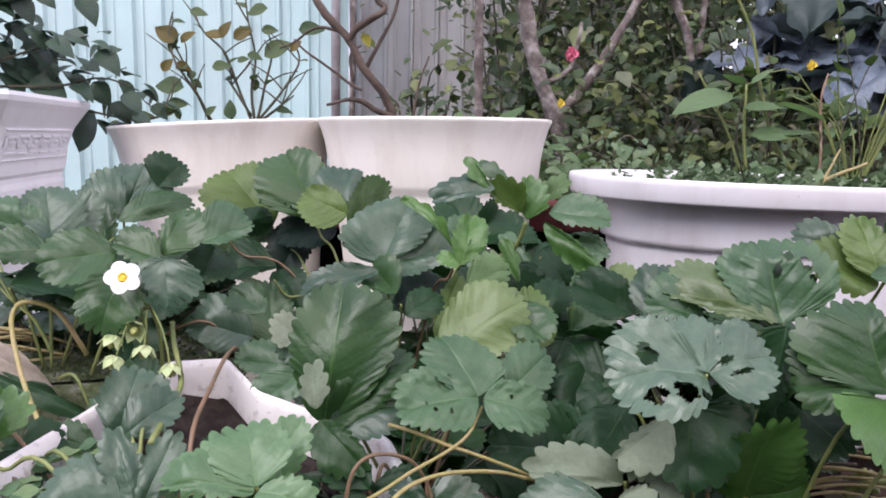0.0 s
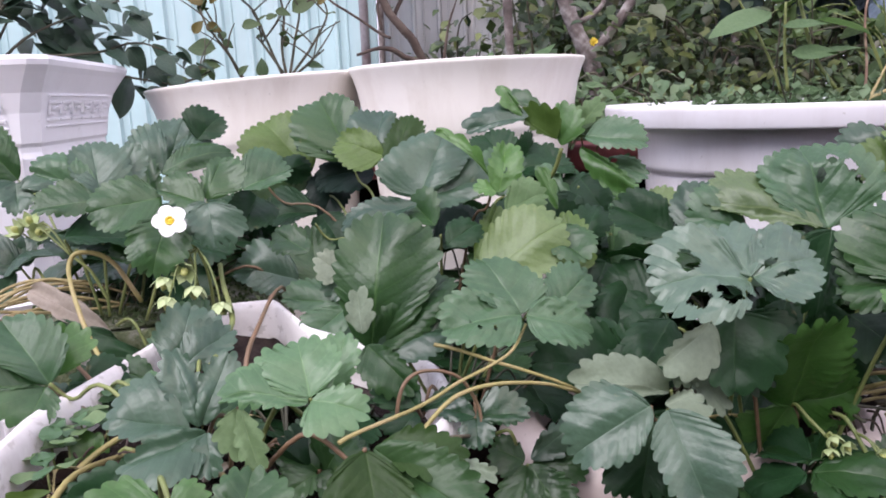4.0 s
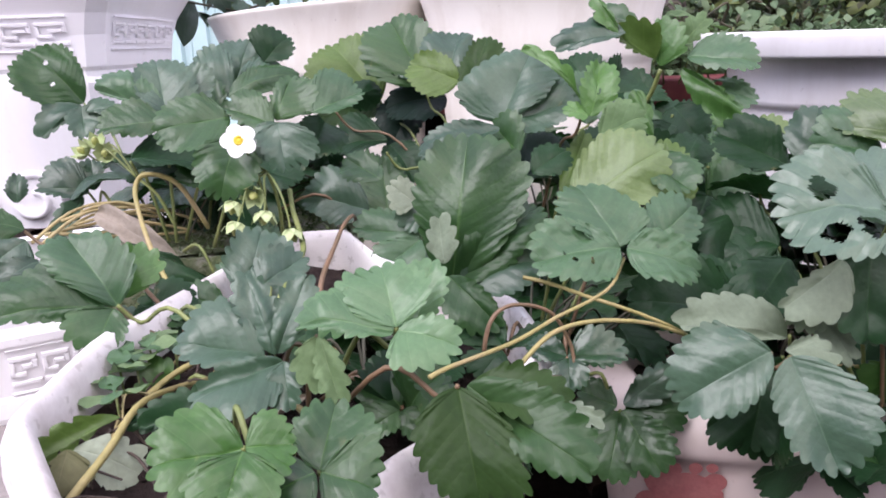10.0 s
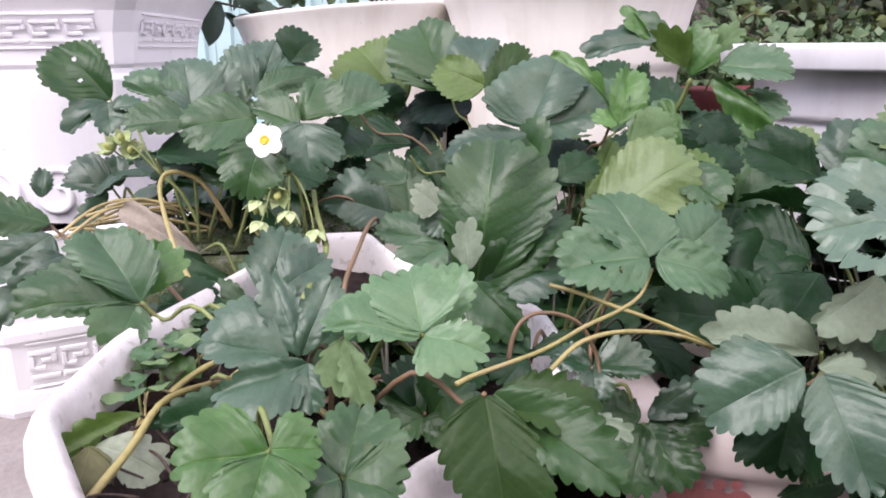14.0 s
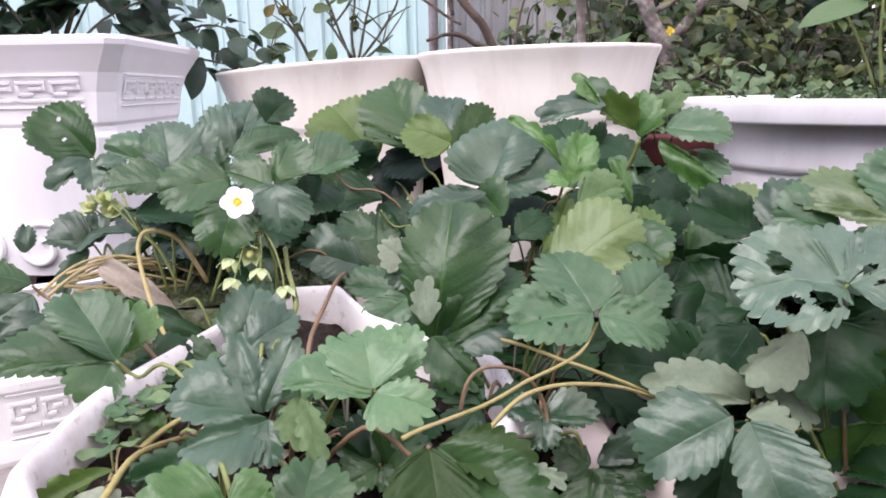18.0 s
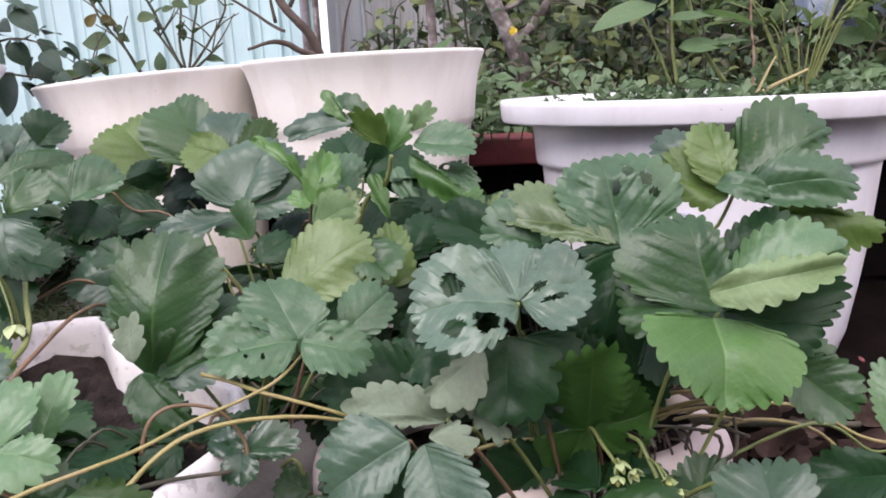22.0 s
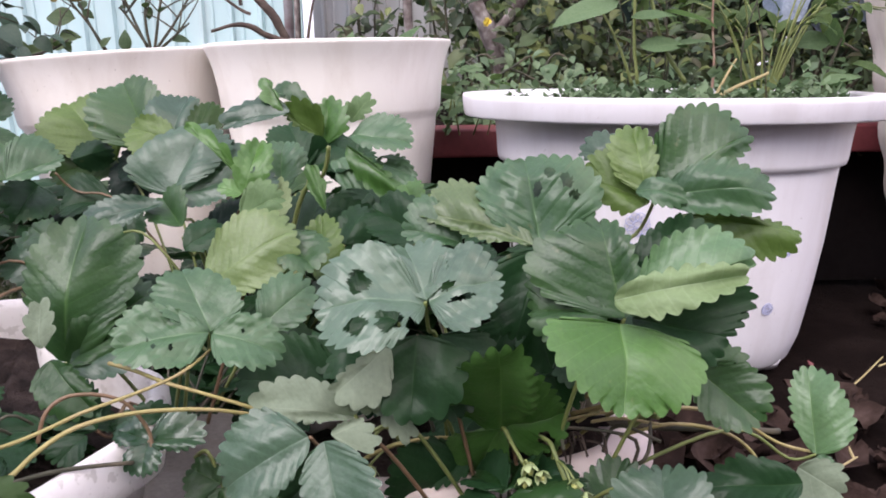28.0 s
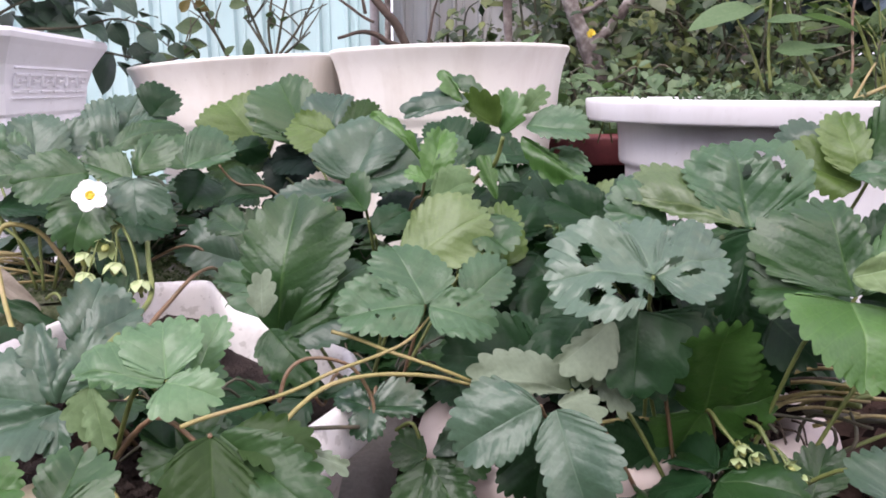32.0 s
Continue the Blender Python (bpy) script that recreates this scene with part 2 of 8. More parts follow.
LEAF = {
    # old dark green, lowered further in colour for the shade under the canopy
    "deep": leaf_material("strawberry_leaf_deep_shaded", (0.009, 0.03, 0.011), (0.017, 0.052, 0.019), (0.036, 0.078, 0.032), 0.40, 0.40),
    "deepg": leaf_material("strawberry_leaf_deep_glossy", (0.007, 0.036, 0.015), (0.022, 0.062, 0.024), (0.047, 0.097, 0.041), 0.30, 1.0, coat=0.6),
    # near-black base colour stands in for the deepest shade between the leaves
    "navy": leaf_material("strawberry_leaf_deepest_shade", (0.006, 0.016, 0.012), (0.014, 0.03, 0.021), (0.027, 0.047, 0.035), 0.45, 0.30),
    "mid": leaf_material("strawberry_leaf", (0.014, 0.045, 0.013), (0.034, 0.085, 0.027), (0.077, 0.153, 0.046), 0.36, 0.85),
    "midd": leaf_material("strawberry_leaf_dark_green", (0.012, 0.04, 0.011), (0.025, 0.068, 0.019), (0.059, 0.11, 0.037), 0.38, 0.65),
    "fresh": leaf_material("strawberry_leaf_fresh", (0.034, 0.096, 0.016), (0.076, 0.174, 0.039), (0.142, 0.268, 0.078), 0.40, 0.9),
    "freshdeep": leaf_material("strawberry_leaf_fresh_heart", (0.022, 0.077, 0.010), (0.057, 0.138, 0.031), (0.117, 0.217, 0.067), 0.38, 0.9),
    "freshbright": leaf_material("strawberry_leaf_young", (0.074, 0.170, 0.020), (0.126, 0.242, 0.040), (0.179, 0.297, 0.081), 0.45, 0.7),
    "lime": leaf_material("strawberry_leaf_lime", (0.066, 0.124, 0.025), (0.148, 0.210, 0.065), (0.203, 0.281, 0.113), 0.42, 0.8),
    "limeedge": leaf_material("strawberry_leaf_yellowing", (0.055, 0.097, 0.034), (0.127, 0.182, 0.071), (0.186, 0.244, 0.107), 0.40, 0.9, coat=0.3),
    "limeleaf": leaf_material("strawberry_leaf_two_toned", (0.037, 0.089, 0.018), (0.137, 0.200, 0.070), (0.166, 0.231, 0.083), 0.42, 0.9),
    "sage": leaf_material("strawberry_leaf_sage", (0.027, 0.071, 0.029), (0.062, 0.127, 0.059), (0.111, 0.200, 0.091), 0.36, 0.85),
    "sagelight": leaf_material("strawberry_leaf_light_sage", (0.050, 0.119, 0.046), (0.110, 0.205, 0.092), (0.178, 0.300, 0.133), 0.38, 1.0),
    "grey": leaf_material("strawberry_leaf_bluish", (0.017, 0.044, 0.021), (0.041, 0.081, 0.047), (0.077, 0.129, 0.077), 0.36, 0.90, coat=0.3),
    "slate": leaf_material("strawberry_leaf_slate", (0.019, 0.053, 0.028), (0.054, 0.104, 0.061), (0.095, 0.158, 0.102), 0.36, 0.90, coat=0.35),
    # base colour lightened by part of the sky's sheen, besides the coat
    "silver": leaf_material("strawberry_leaf_sky_sheen", (0.031, 0.068, 0.037), (0.076, 0.134, 0.086), (0.146, 0.222, 0.143), 0.34, 1.0, coat=0.6),
    "pale": leaf_material("strawberry_leaf_underside", (0.130, 0.170, 0.115), (0.205, 0.250, 0.180), (0.26, 0.31, 0.23), 0.7, 0.2),
    "palegreen": leaf_material("strawberry_leaf_pale_green", (0.081, 0.140, 0.057), (0.146, 0.217, 0.104), (0.198, 0.280, 0.144), 0.6, 0.4),
    "palelime": leaf_material("strawberry_leaf_bleached", (0.127, 0.182, 0.074), (0.211, 0.272, 0.138), (0.269, 0.326, 0.192), 0.55, 0.5),
    "palegrey": leaf_material("strawberry_leaf_whitish", (0.179, 0.214, 0.155), (0.294, 0.332, 0.249), (0.343, 0.386, 0.297), 0.7, 0.2),
    "withered": leaf_material("withered_leaf", (0.096, 0.104, 0.049), (0.188, 0.182, 0.101), (0.213, 0.199, 0.122), 0.75, 0.2),
    "olive": leaf_material("strawberry_leaf_olive", (0.042, 0.087, 0.013), (0.089, 0.146, 0.033), (0.134, 0.204, 0.057), 0.45, 0.7),
    # olive, with the shade of the leaves above darkened into it
    "darkolive": leaf_material("strawberry_leaf_olive_shaded", (0.013, 0.034, 0.007), (0.028, 0.06, 0.015), (0.048, 0.085, 0.025), 0.42, 0.30),
    "beige": leaf_material("withered_leaf_beige", (0.26, 0.22, 0.180), (0.38, 0.33, 0.286), (0.42, 0.37, 0.329), 0.8, 0.15),
    "fold": leaf_material("strawberry_leaf_pale_lime", (0.15, 0.22, 0.095), (0.24, 0.32, 0.170), (0.29, 0.37, 0.233), 0.5, 0.4),
}


def foliage(name, colors, rough=0.5):
    """Small leaves that differ in colour one from another."""
    m, n, l, b = material(name, rough)
    geo = n.new("ShaderNodeNewGeometry")
    k = len(colors) - 1
    c = ramp(n, l, geo.outputs["Random Per Island"], [(i / k, v) for i, v in enumerate(colors)])
    l.new(mix(n, l, 0.6, c, ramp(n, l, noise_tex(n, l, 60, 3), [(0.3, (0.7, 0.7, 0.7)), (0.7, (1.2, 1.2, 1.2))]), "MULTIPLY"), b.inputs["Base Color"])
    tr = n.new("ShaderNodeBsdfTranslucent")
    l.new(c, tr.inputs[0])
    sh = n.new("ShaderNodeMixShader")
    sh.inputs[0].default_value = 0.3
    l.new(b.outputs[0], sh.inputs[1])
    l.new(tr.outputs[0], sh.inputs[2])
    l.new(sh.outputs[0], n["Material Output"].inputs[0])
    return m


FOLIAGE = {
    "hedge": foliage("garden_foliage", ((0.022, 0.042, 0.016), (0.055, 0.092, 0.032), (0.095, 0.140, 0.045), (0.030, 0.055, 0.022), (0.170, 0.200, 0.060), (0.065, 0.105, 0.055), (0.025, 0.050, 0.020), (0.100, 0.095, 0.055), (0.135, 0.185, 0.100))),
    "moss": foliage("moss_tufts", ((0.05, 0.085, 0.03), (0.10, 0.15, 0.055), (0.14, 0.19, 0.08), (0.07, 0.10, 0.045)), 0.8),
    "weed": foliage("weed_foliage", ((0.080, 0.144, 0.064), (0.128, 0.200, 0.096), (0.176, 0.248, 0.128), (0.096, 0.160, 0.080))),
}
PETIOLE = surface("green_leaf_stalk", ((0.13, 0.17, 0.05), (0.22, 0.25, 0.08)), 50, 0.5, 0.2, 0.0005)
RUNNER = surface("straw_coloured_runner", ((0.20, 0.16, 0.06), (0.32, 0.28, 0.10), (0.36, 0.28, 0.14)), 35, 0.55, 0.3, 0.0006)
REDSTALK = surface("reddish_stalk", ((0.12, 0.085, 0.045), (0.22, 0.13, 0.075)), 40, 0.5, 0.2, 0.0005)

# ---- building helpers ----
def part(name, bm, mat, parent=None, label="", smooth=True):
    """Links a bmesh as one mesh object, under a thing or a part where one is given."""
    me = bpy.data.meshes.new(name)
    bm.to_mesh(me)
    bm.free()
    me.materials.append(mat)
    if smooth:
        me.shade_smooth()
    ob = new(name, me)
    if parent:
        ob.parent = parent
        ob.matrix_parent_inverse = parent.matrix_world.inverted()
    if label:
        ob["label"] = label
    return ob


def thing(name, at, label, category, group="", kind=""):
    ob = new(name)
    ob.empty_display_size = 0.02
    ob.location = at
    ob.matrix_world = Matrix.Translation(at)
    return tagged(ob, label, category, group, kind)


def rings(bm, loops, cap_start=False, cap_end=False):
    """Skins closed loops of points, each to the next."""
    vs = [[bm.verts.new(p) for p in loop] for loop in loops]
    for a, b in zip(vs, vs[1:]):
        k = len(a)
        for i in range(k):
            bm.faces.new((a[i], a[(i + 1) % k], b[(i + 1) % k], b[i]))
    if cap_start:
        bm.faces.new(vs[0][::-1])
    if cap_end:
        bm.faces.new(vs[-1])
    return vs


def oval(cx, cy, z, rx, ry, n=64, power=2.0, turn=0.0):
    out = []
    ct, st = math.cos(turn), math.sin(turn)
    for i in range(n):
        a = math.tau * i / n
        c, s = math.cos(a), math.sin(a)
        x = rx * math.copysign(abs(c) ** (2 / power), c)
        y = ry * math.copysign(abs(s) ** (2 / power), s)
        out.append((cx + x * ct - y * st, cy + x * st + y * ct, z))
    return out


def tube(bm, pts, r0, r1=None, n=7, cap=True):
    """A tapering tube along a smooth line through the points."""
    r1 = r0 if r1 is None else r1
    pts = [Vector(p) for p in pts]
    line = []
    for i in range(len(pts) - 1):
        p0, p1, p2, p3 = pts[max(i - 1, 0)], pts[i], pts[i + 1], pts[min(i + 2, len(pts) - 1)]
        steps = 5 if len(pts) > 2 else 1
        for k in range(steps):
            t = k / steps
            line.append(0.5 * ((2 * p1) + (p2 - p0) * t + (2 * p0 - 5 * p1 + 4 * p2 - p3) * t * t + (3 * p1 - p0 - 3 * p2 + p3) * t ** 3))
    line.append(pts[-1])
    loops, side = [], None
    for i, p in enumerate(line):
        d = (line[min(i + 1, len(line) - 1)] - line[max(i - 1, 0)]).normalized()
        side = d.orthogonal().normalized() if side is None else (side - d * side.dot(d)).normalized()
        up = d.cross(side)
        r = r0 + (r1 - r0) * i / (len(line) - 1)
        loops.append([p + (side * math.cos(math.tau * j / n) + up * math.sin(math.tau * j / n)) * r for j in range(n)])
    rings(bm, loops, cap, cap)


def box(bm, x0, x1, y0, y1, z0, z1, bevel=0.0):
    r = bmesh.ops.create_cube(bm, size=1, matrix=Matrix.Translation(((x0 + x1) / 2, (y0 + y1) / 2, (z0 + z1) / 2)) @ Matrix.Diagonal((x1 - x0, y1 - y0, z1 - z0, 1)))
    if bevel:
        es = list({e for v in r["verts"] for e in v.link_edges})
        bmesh.ops.bevel(bm, geom=es, offset=bevel, segments=2, affect="EDGES", profile=0.6)


def sheet(x0, x1, y0, y1, nx, ny, height):
    bm = bmesh.new()
    vs = [[bm.verts.new((x0 + (x1 - x0) * i / nx, y0 + (y1 - y0) * j / ny, 0)) for i in range(nx + 1)] for j in range(ny + 1)]
    for row in vs:
        for v in row:
            v.co.z = height(v.co.x, v.co.y)
    for j in range(ny):
        for i in range(nx):
            bm.faces.new((vs[j][i], vs[j][i + 1], vs[j + 1][i + 1], vs[j + 1][i]))
    return bm


# ---- ground: one sheet, concrete in front and garden earth to the side and behind ----
def ground_height(x, y):
    z = 0.006 * noise.noise(Vector((x * 6, y * 6, 0))) + 0.003 * noise.noise(Vector((x * 25, y * 25, 3)))
    return z - 0.012


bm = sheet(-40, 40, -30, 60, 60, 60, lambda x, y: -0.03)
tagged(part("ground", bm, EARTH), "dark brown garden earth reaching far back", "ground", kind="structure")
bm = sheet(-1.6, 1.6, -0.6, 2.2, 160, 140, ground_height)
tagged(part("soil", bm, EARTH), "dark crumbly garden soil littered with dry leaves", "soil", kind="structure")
bm = sheet(-1.7, 0.02, -0.7, 0.95, 90, 90, lambda x, y: 0.002 + 0.002 * noise.noise(Vector((x * 30, y * 30, 1))) - (0.03 if x > -0.02 else 0))
tagged(part("pavement", bm, CONCRETE), "worn grey concrete slab with grit", "pavement", kind="structure")

# ---- pots ----
def turned(profile, cx, cy, z0, n=72, tilt=(0, 0), rx=1.0, ry=1.0, power=2.0):
    """A turned wall from (radius, height) pairs, outside up and inside down."""
    bm = bmesh.new()
    rings(bm, [oval(cx, cy, z0 + h + 0, r * rx, r * ry, n, power) for r, h in profile], True, True)
    bmesh.ops.recalc_face_normals(bm, faces=bm.faces)
    if tilt != (0, 0):
        bmesh.ops.rotate(bm, verts=bm.verts, cent=(cx, cy, z0), matrix=Euler((radians(tilt[0]), radians(tilt[1]), 0)).to_matrix())
    return bm


def crumbly(cx, cy, z, rx, ry, amp=0.006, n=40, power=2.0, tilt=(0, 0), turn=0.0):
    """The uneven top of the soil in a pot."""
    bm = bmesh.new()
    loops = []
    for k in range(13, 0, -1):
        loop = oval(cx, cy, z, rx * k / 13, ry * k / 13, n, power, turn)
        loops.append([(x, y, zz + amp * noise.noise(Vector((x * 45, y * 45, z))) + 0.5 * amp * noise.noise(Vector((x * 140, y * 140, z))) + (x - cx) * tilt[0] + (y - cy) * tilt[1]) for x, y, zz in loop])
    rings(bm, loops, False, True)
    return bm


def round_pot(cx, cy, r, h, label, tilt, mat=CREAM):
    p = thing("flower_pot", (cx, cy, 0), label, "flower pot", "round cream pots")
    prof = [(r * a, h * z) for a, z in ((0.66, 0.0), (0.68, 0.016), (0.78, 0.45), (0.835, 0.66), (0.852, 0.715), (0.856, 0.745), (0.862, 0.757), (0.888, 0.772), (0.896, 0.785), (0.912, 0.86), (0.938, 0.92),
            (0.97, 0.965), (0.993, 0.985), (1.0, 0.993), (0.994, 1.0), (0.968, 1.0), (0.945, 0.985), (0.895, 0.9), (0.86, 0.82))]
    part("pot_body", turned(prof, cx, cy, 0, 88, tilt), mat, p)
    lean = math.sin(radians(tilt[1]))
    part("potting_soil", crumbly(cx + h * 0.905 * lean, cy, h * 0.905, r * 0.875, r * 0.875, tilt=(-lean, 0)), SOIL, p, "dark moist soil with weeds")
    return p


pot_a = round_pot(-0.275, 1.075, 0.156, 0.367, "round cream plastic flower pot with a stepped rim", (0, -3.7))
pot_b = round_pot(0.006, 1.0, 0.156, 0.377, "round cream plastic flower pot planted with a rose", (0, -0.7))
pot_c = thing("flower_pot", (0.878, 0.99, 0), "tall ribbed cream plastic pot with brown water stains", "flower pot", "round cream pots")
prof = [(0.078, 0.0), (0.084, 0.005), (0.086, 0.03)]
for k in range(1, 25):
    z = 0.03 + 0.36 * k / 24
    prof.append((0.086 + 0.078 * (k / 24) ** 0.9 + 0.0022 * math.sin(z * math.tau / 0.075), z))
prof += [(0.172, 0.42), (0.178, 0.44), (0.180, 0.448), (0.176, 0.452), (0.168, 0.45), (0.16, 0.42), (0.15, 0.38)]
part("pot_body", turned(prof, 0.878, 0.99, 0, 80), CREAM_OLD, pot_c)
part("potting_soil", crumbly(0.878, 0.99, 0.415, 0.155, 0.155), SOIL, pot_c)


def tub():
    cx, cy, h = 0.406, 0.890, 0.310
    t = thing("planter_tub", (cx, cy, 0), "large oval white plastic tub with blue painted flowers", "planter")
    rx, ry = 0.242, 0.170
    prof = [(0.60, 0.012), (0.64, 0.004), (0.665, 0.010), (0.70, 0.035), (0.735, 0.09), (0.765, 0.150), (0.790, 0.231), (0.792, 0.2365), (0.820, 0.2385), (0.825, 0.244),
            (0.832, 0.266), (0.842, 0.2865), (0.86, 0.288), (0.972, 0.2880), (0.985, 0.2885), (0.991, 0.291), (0.999, 0.307), (0.999, 0.3112), (0.994, 0.313), (0.955, 0.3135), (0.90, 0.3125),
            (0.85, 0.309), (0.825, 0.297), (0.815, 0.272), (0.798, 0.244), (0.76, 0.2)]
    part("tub_body", turned(prof, cx, cy, 0, 120, (0, 0.6), rx, ry, 2.2), WHITE_TUB, t)
    part("potting_soil", crumbly(cx, cy, 0.300, rx * 0.835, ry * 0.81, 0.008, 60, 2.2), SOIL, t)
    for sx, sy in ((-0.11, -0.06), (0.11, -0.06), (-0.11, 0.06), (0.11, 0.06)):
        bm = bmesh.new()
        rings(bm, [oval(cx + sx, cy + sy, z, r, r, 16) for z, r in ((0.0, 0.02), (0.012, 0.024))], True, True)
        part("foot", bm, WHITE_TUB, t)
    return t


the_tub = tub()


def corner_loop(pts, inset=0.0, dz=0.0, rounded=0.007, seg=3):
    """A closed outline through corners, each rounded; inset moves it inwards."""
    pts = [Vector(p) for p in pts]
    c = sum(pts, Vector()) / len(pts)
    out = []
    k = len(pts)
    for i, p in enumerate(pts):
        q = p + (c - p).normalized() * inset
        a, b = pts[i - 1] - p, pts[(i + 1) % k] - p
        ra = min(rounded, a.length * 0.45)
        rb = min(rounded, b.length * 0.45)
        p0, p1 = q + a.normalized() * ra, q + b.normalized() * rb
        for s in range(seg + 1):
            t = s / seg
            w = p0 * (1 - t) ** 2 + q * 2 * t * (1 - t) + p1 * t * t
            out.append((w.x, w.y, w.z + dz))
    return out


def octagon_planter():
    rim = [(-0.162, 0.178, 0.196), (-0.206, 0.221, 0.200), (-0.220, 0.300, 0.200), (-0.207, 0.410, 0.197), (-0.192, 0.512, 0.193), (-0.156, 0.530, 0.190), (-0.117, 0.474, 0.184),
           (-0.030, 0.437, 0.170), (-0.010, 0.370, 0.167), (-0.036, 0.299, 0.170), (-0.070, 0.240, 0.176), (-0.090, 0.196, 0.182)]
    t = thing("strawberry_planter", (-0.12, 0.33, 0), "weathered white plastic planter with a thick rounded rim", "planter")
    bm = bmesh.new()
    loops = []
    for inset, dz in ((0.045, -0.17), (0.028, -0.10), (0.014, -0.034), (0.006, -0.030), (0.0015, -0.026), (0.0, -0.018), (0.001, -0.008), (0.004, -0.002), (0.007, 0.0), (0.010, -0.001), (0.0125, -0.005), (0.0140, -0.014), (0.018, -0.04), (0.022, -0.06)):
        loops.append(corner_loop(rim, inset, dz))
    for loop in loops[:1]:
        for i, (x, y, z) in enumerate(loop):
            loop[i] = (x, y, 0.004)
    rings(bm, loops, True, True)
    for v in bm.verts:
        v.co += Vector((noise.noise(v.co * 22), noise.noise(v.co * 22 + Vector((5, 0, 0))), noise.noise(v.co * 22 + Vector((0, 7, 0))))) * 0.0018
    bmesh.ops.recalc_face_normals(bm, faces=bm.faces)
    part("planter_body", bm, CHALK, t)
    bm = bmesh.new()
    loops = []
    edge = corner_loop(rim, 0.0148, -0.019)
    mid = Vector((-0.118, 0.33, 0.173))
    for k in range(16, 0, -1):
        loop = []
        for p in edge:
            q = mid.lerp(Vector(p), k / 16)
            sink = 0.004 * max(0.0, min(1.0, (q.y - 0.38) / 0.08)) + 0.003 * max(0.0, min(1.0, (q.x + 0.10) / 0.05))
            q.z += 0.010 * noise.noise(q * 38) + 0.005 * noise.noise(q * 120) - sink - 0.003 - 0.004 * (1 - k / 16)
            loop.append(q)
        loops.append(loop)
    rings(bm, loops, False, True)
    part("potting_soil", bm, SOIL, t, "dark crumbly potting soil")
    return t


octagon_planter()


def trough():
    cx, cy, z, turn = 0.138, 0.441, 0.130, 0.15
    t = thing("trough_planter", (cx, cy, 0), "pinkish white plastic trough with a red paint stain", "planter")
    bm = bmesh.new()
    prof = [(0.82, 0.0), (0.84, 0.01), (0.92, 0.09), (0.925, 0.1), (0.985, 0.103), (1.0, 0.108), (1.0, 0.114), (0.985, 0.120), (0.94, 0.125), (0.87, 0.128), (0.82, z), (0.79, 0.127), (0.77, 0.116), (0.76, 0.09), (0.75, 0.07)]
    rings(bm, [oval(cx, cy, h, 0.131 * r, 0.072 * r, 88, 2.7, turn) for r, h in prof], True, True)
    bmesh.ops.recalc_face_normals(bm, faces=bm.faces)
    part("planter_body", bm, PINKISH, t)
    part("potting_soil", crumbly(cx, cy, 0.112, 0.104, 0.057, 0.010, 56, 2.7, (0, 0), turn), SOIL, t)
    return t


the_trough = trough()


# ---- square planters with a key-pattern relief ----
def key_units(bm, origin, along, up, out, length, height, count, depth=0.0022):
    """A running key pattern of raised bars on a face."""
    o, a, u, n = Vector(origin), Vector(along).normalized(), Vector(up).normalized(), Vector(out).normalized()
    w = length / count
    t = height * 0.17

    def bar(x0, x1, y0, y1):
        vs = [bm.verts.new(o + a * x + u * y + n * d) for x, y, d in ((x0, y0, 0), (x1, y0, 0), (x1, y1, 0), (x0, y1, 0), (x0 + t * 0.2, y0 + t * 0.2, depth), (x1 - t * 0.2, y0 + t * 0.2, depth), (x1 - t * 0.2, y1 - t * 0.2, depth), (x0 + t * 0.2, y1 - t * 0.2, depth))]
        for q in ((4, 5, 6, 7), (0, 1, 5, 4), (1, 2, 6, 5), (2, 3, 7, 6), (3, 0, 4, 7)):
            bm.faces.new([vs[i] for i in q])

    for k in range(count):
        x = k * w
        bar(x + 0.06 * w, x + 0.94 * w, height - t, height)
        bar(x + 0.06 * w, x + 0.06 * w + t, height * 0.30, height - t)
        bar(x + 0.06 * w, x + 0.55 * w, height * 0.30, height * 0.30 + t)
        bar(x + 0.94 * w - t, x + 0.94 * w, height * 0.55, height - t)
        bar(x + 0.42 * w, x + 0.94 * w - t, height * 0.55, height * 0.55 + t)
        bar(x + 0.06 * w, x + 0.98 * w, 0, t)
    bar(0, length, height + t * 1.1, height + t * 1.7)
    bar(0, length, -t * 1.7, -t * 1.1)


def square_loop(c, along, across, hx, hy, z, cut=0.012):
    c, a, b = Vector(c), Vector(along), Vector(across)
    pts = [(-hx, -hy + cut), (-hx + cut, -hy), (hx - cut, -hy), (hx, -hy + cut), (hx, hy - cut), (hx - cut, hy), (-hx + cut, hy), (-hx, hy - cut)]
    return [tuple((c + a * x + b * y)[:2]) + (z,) for x, y in pts]


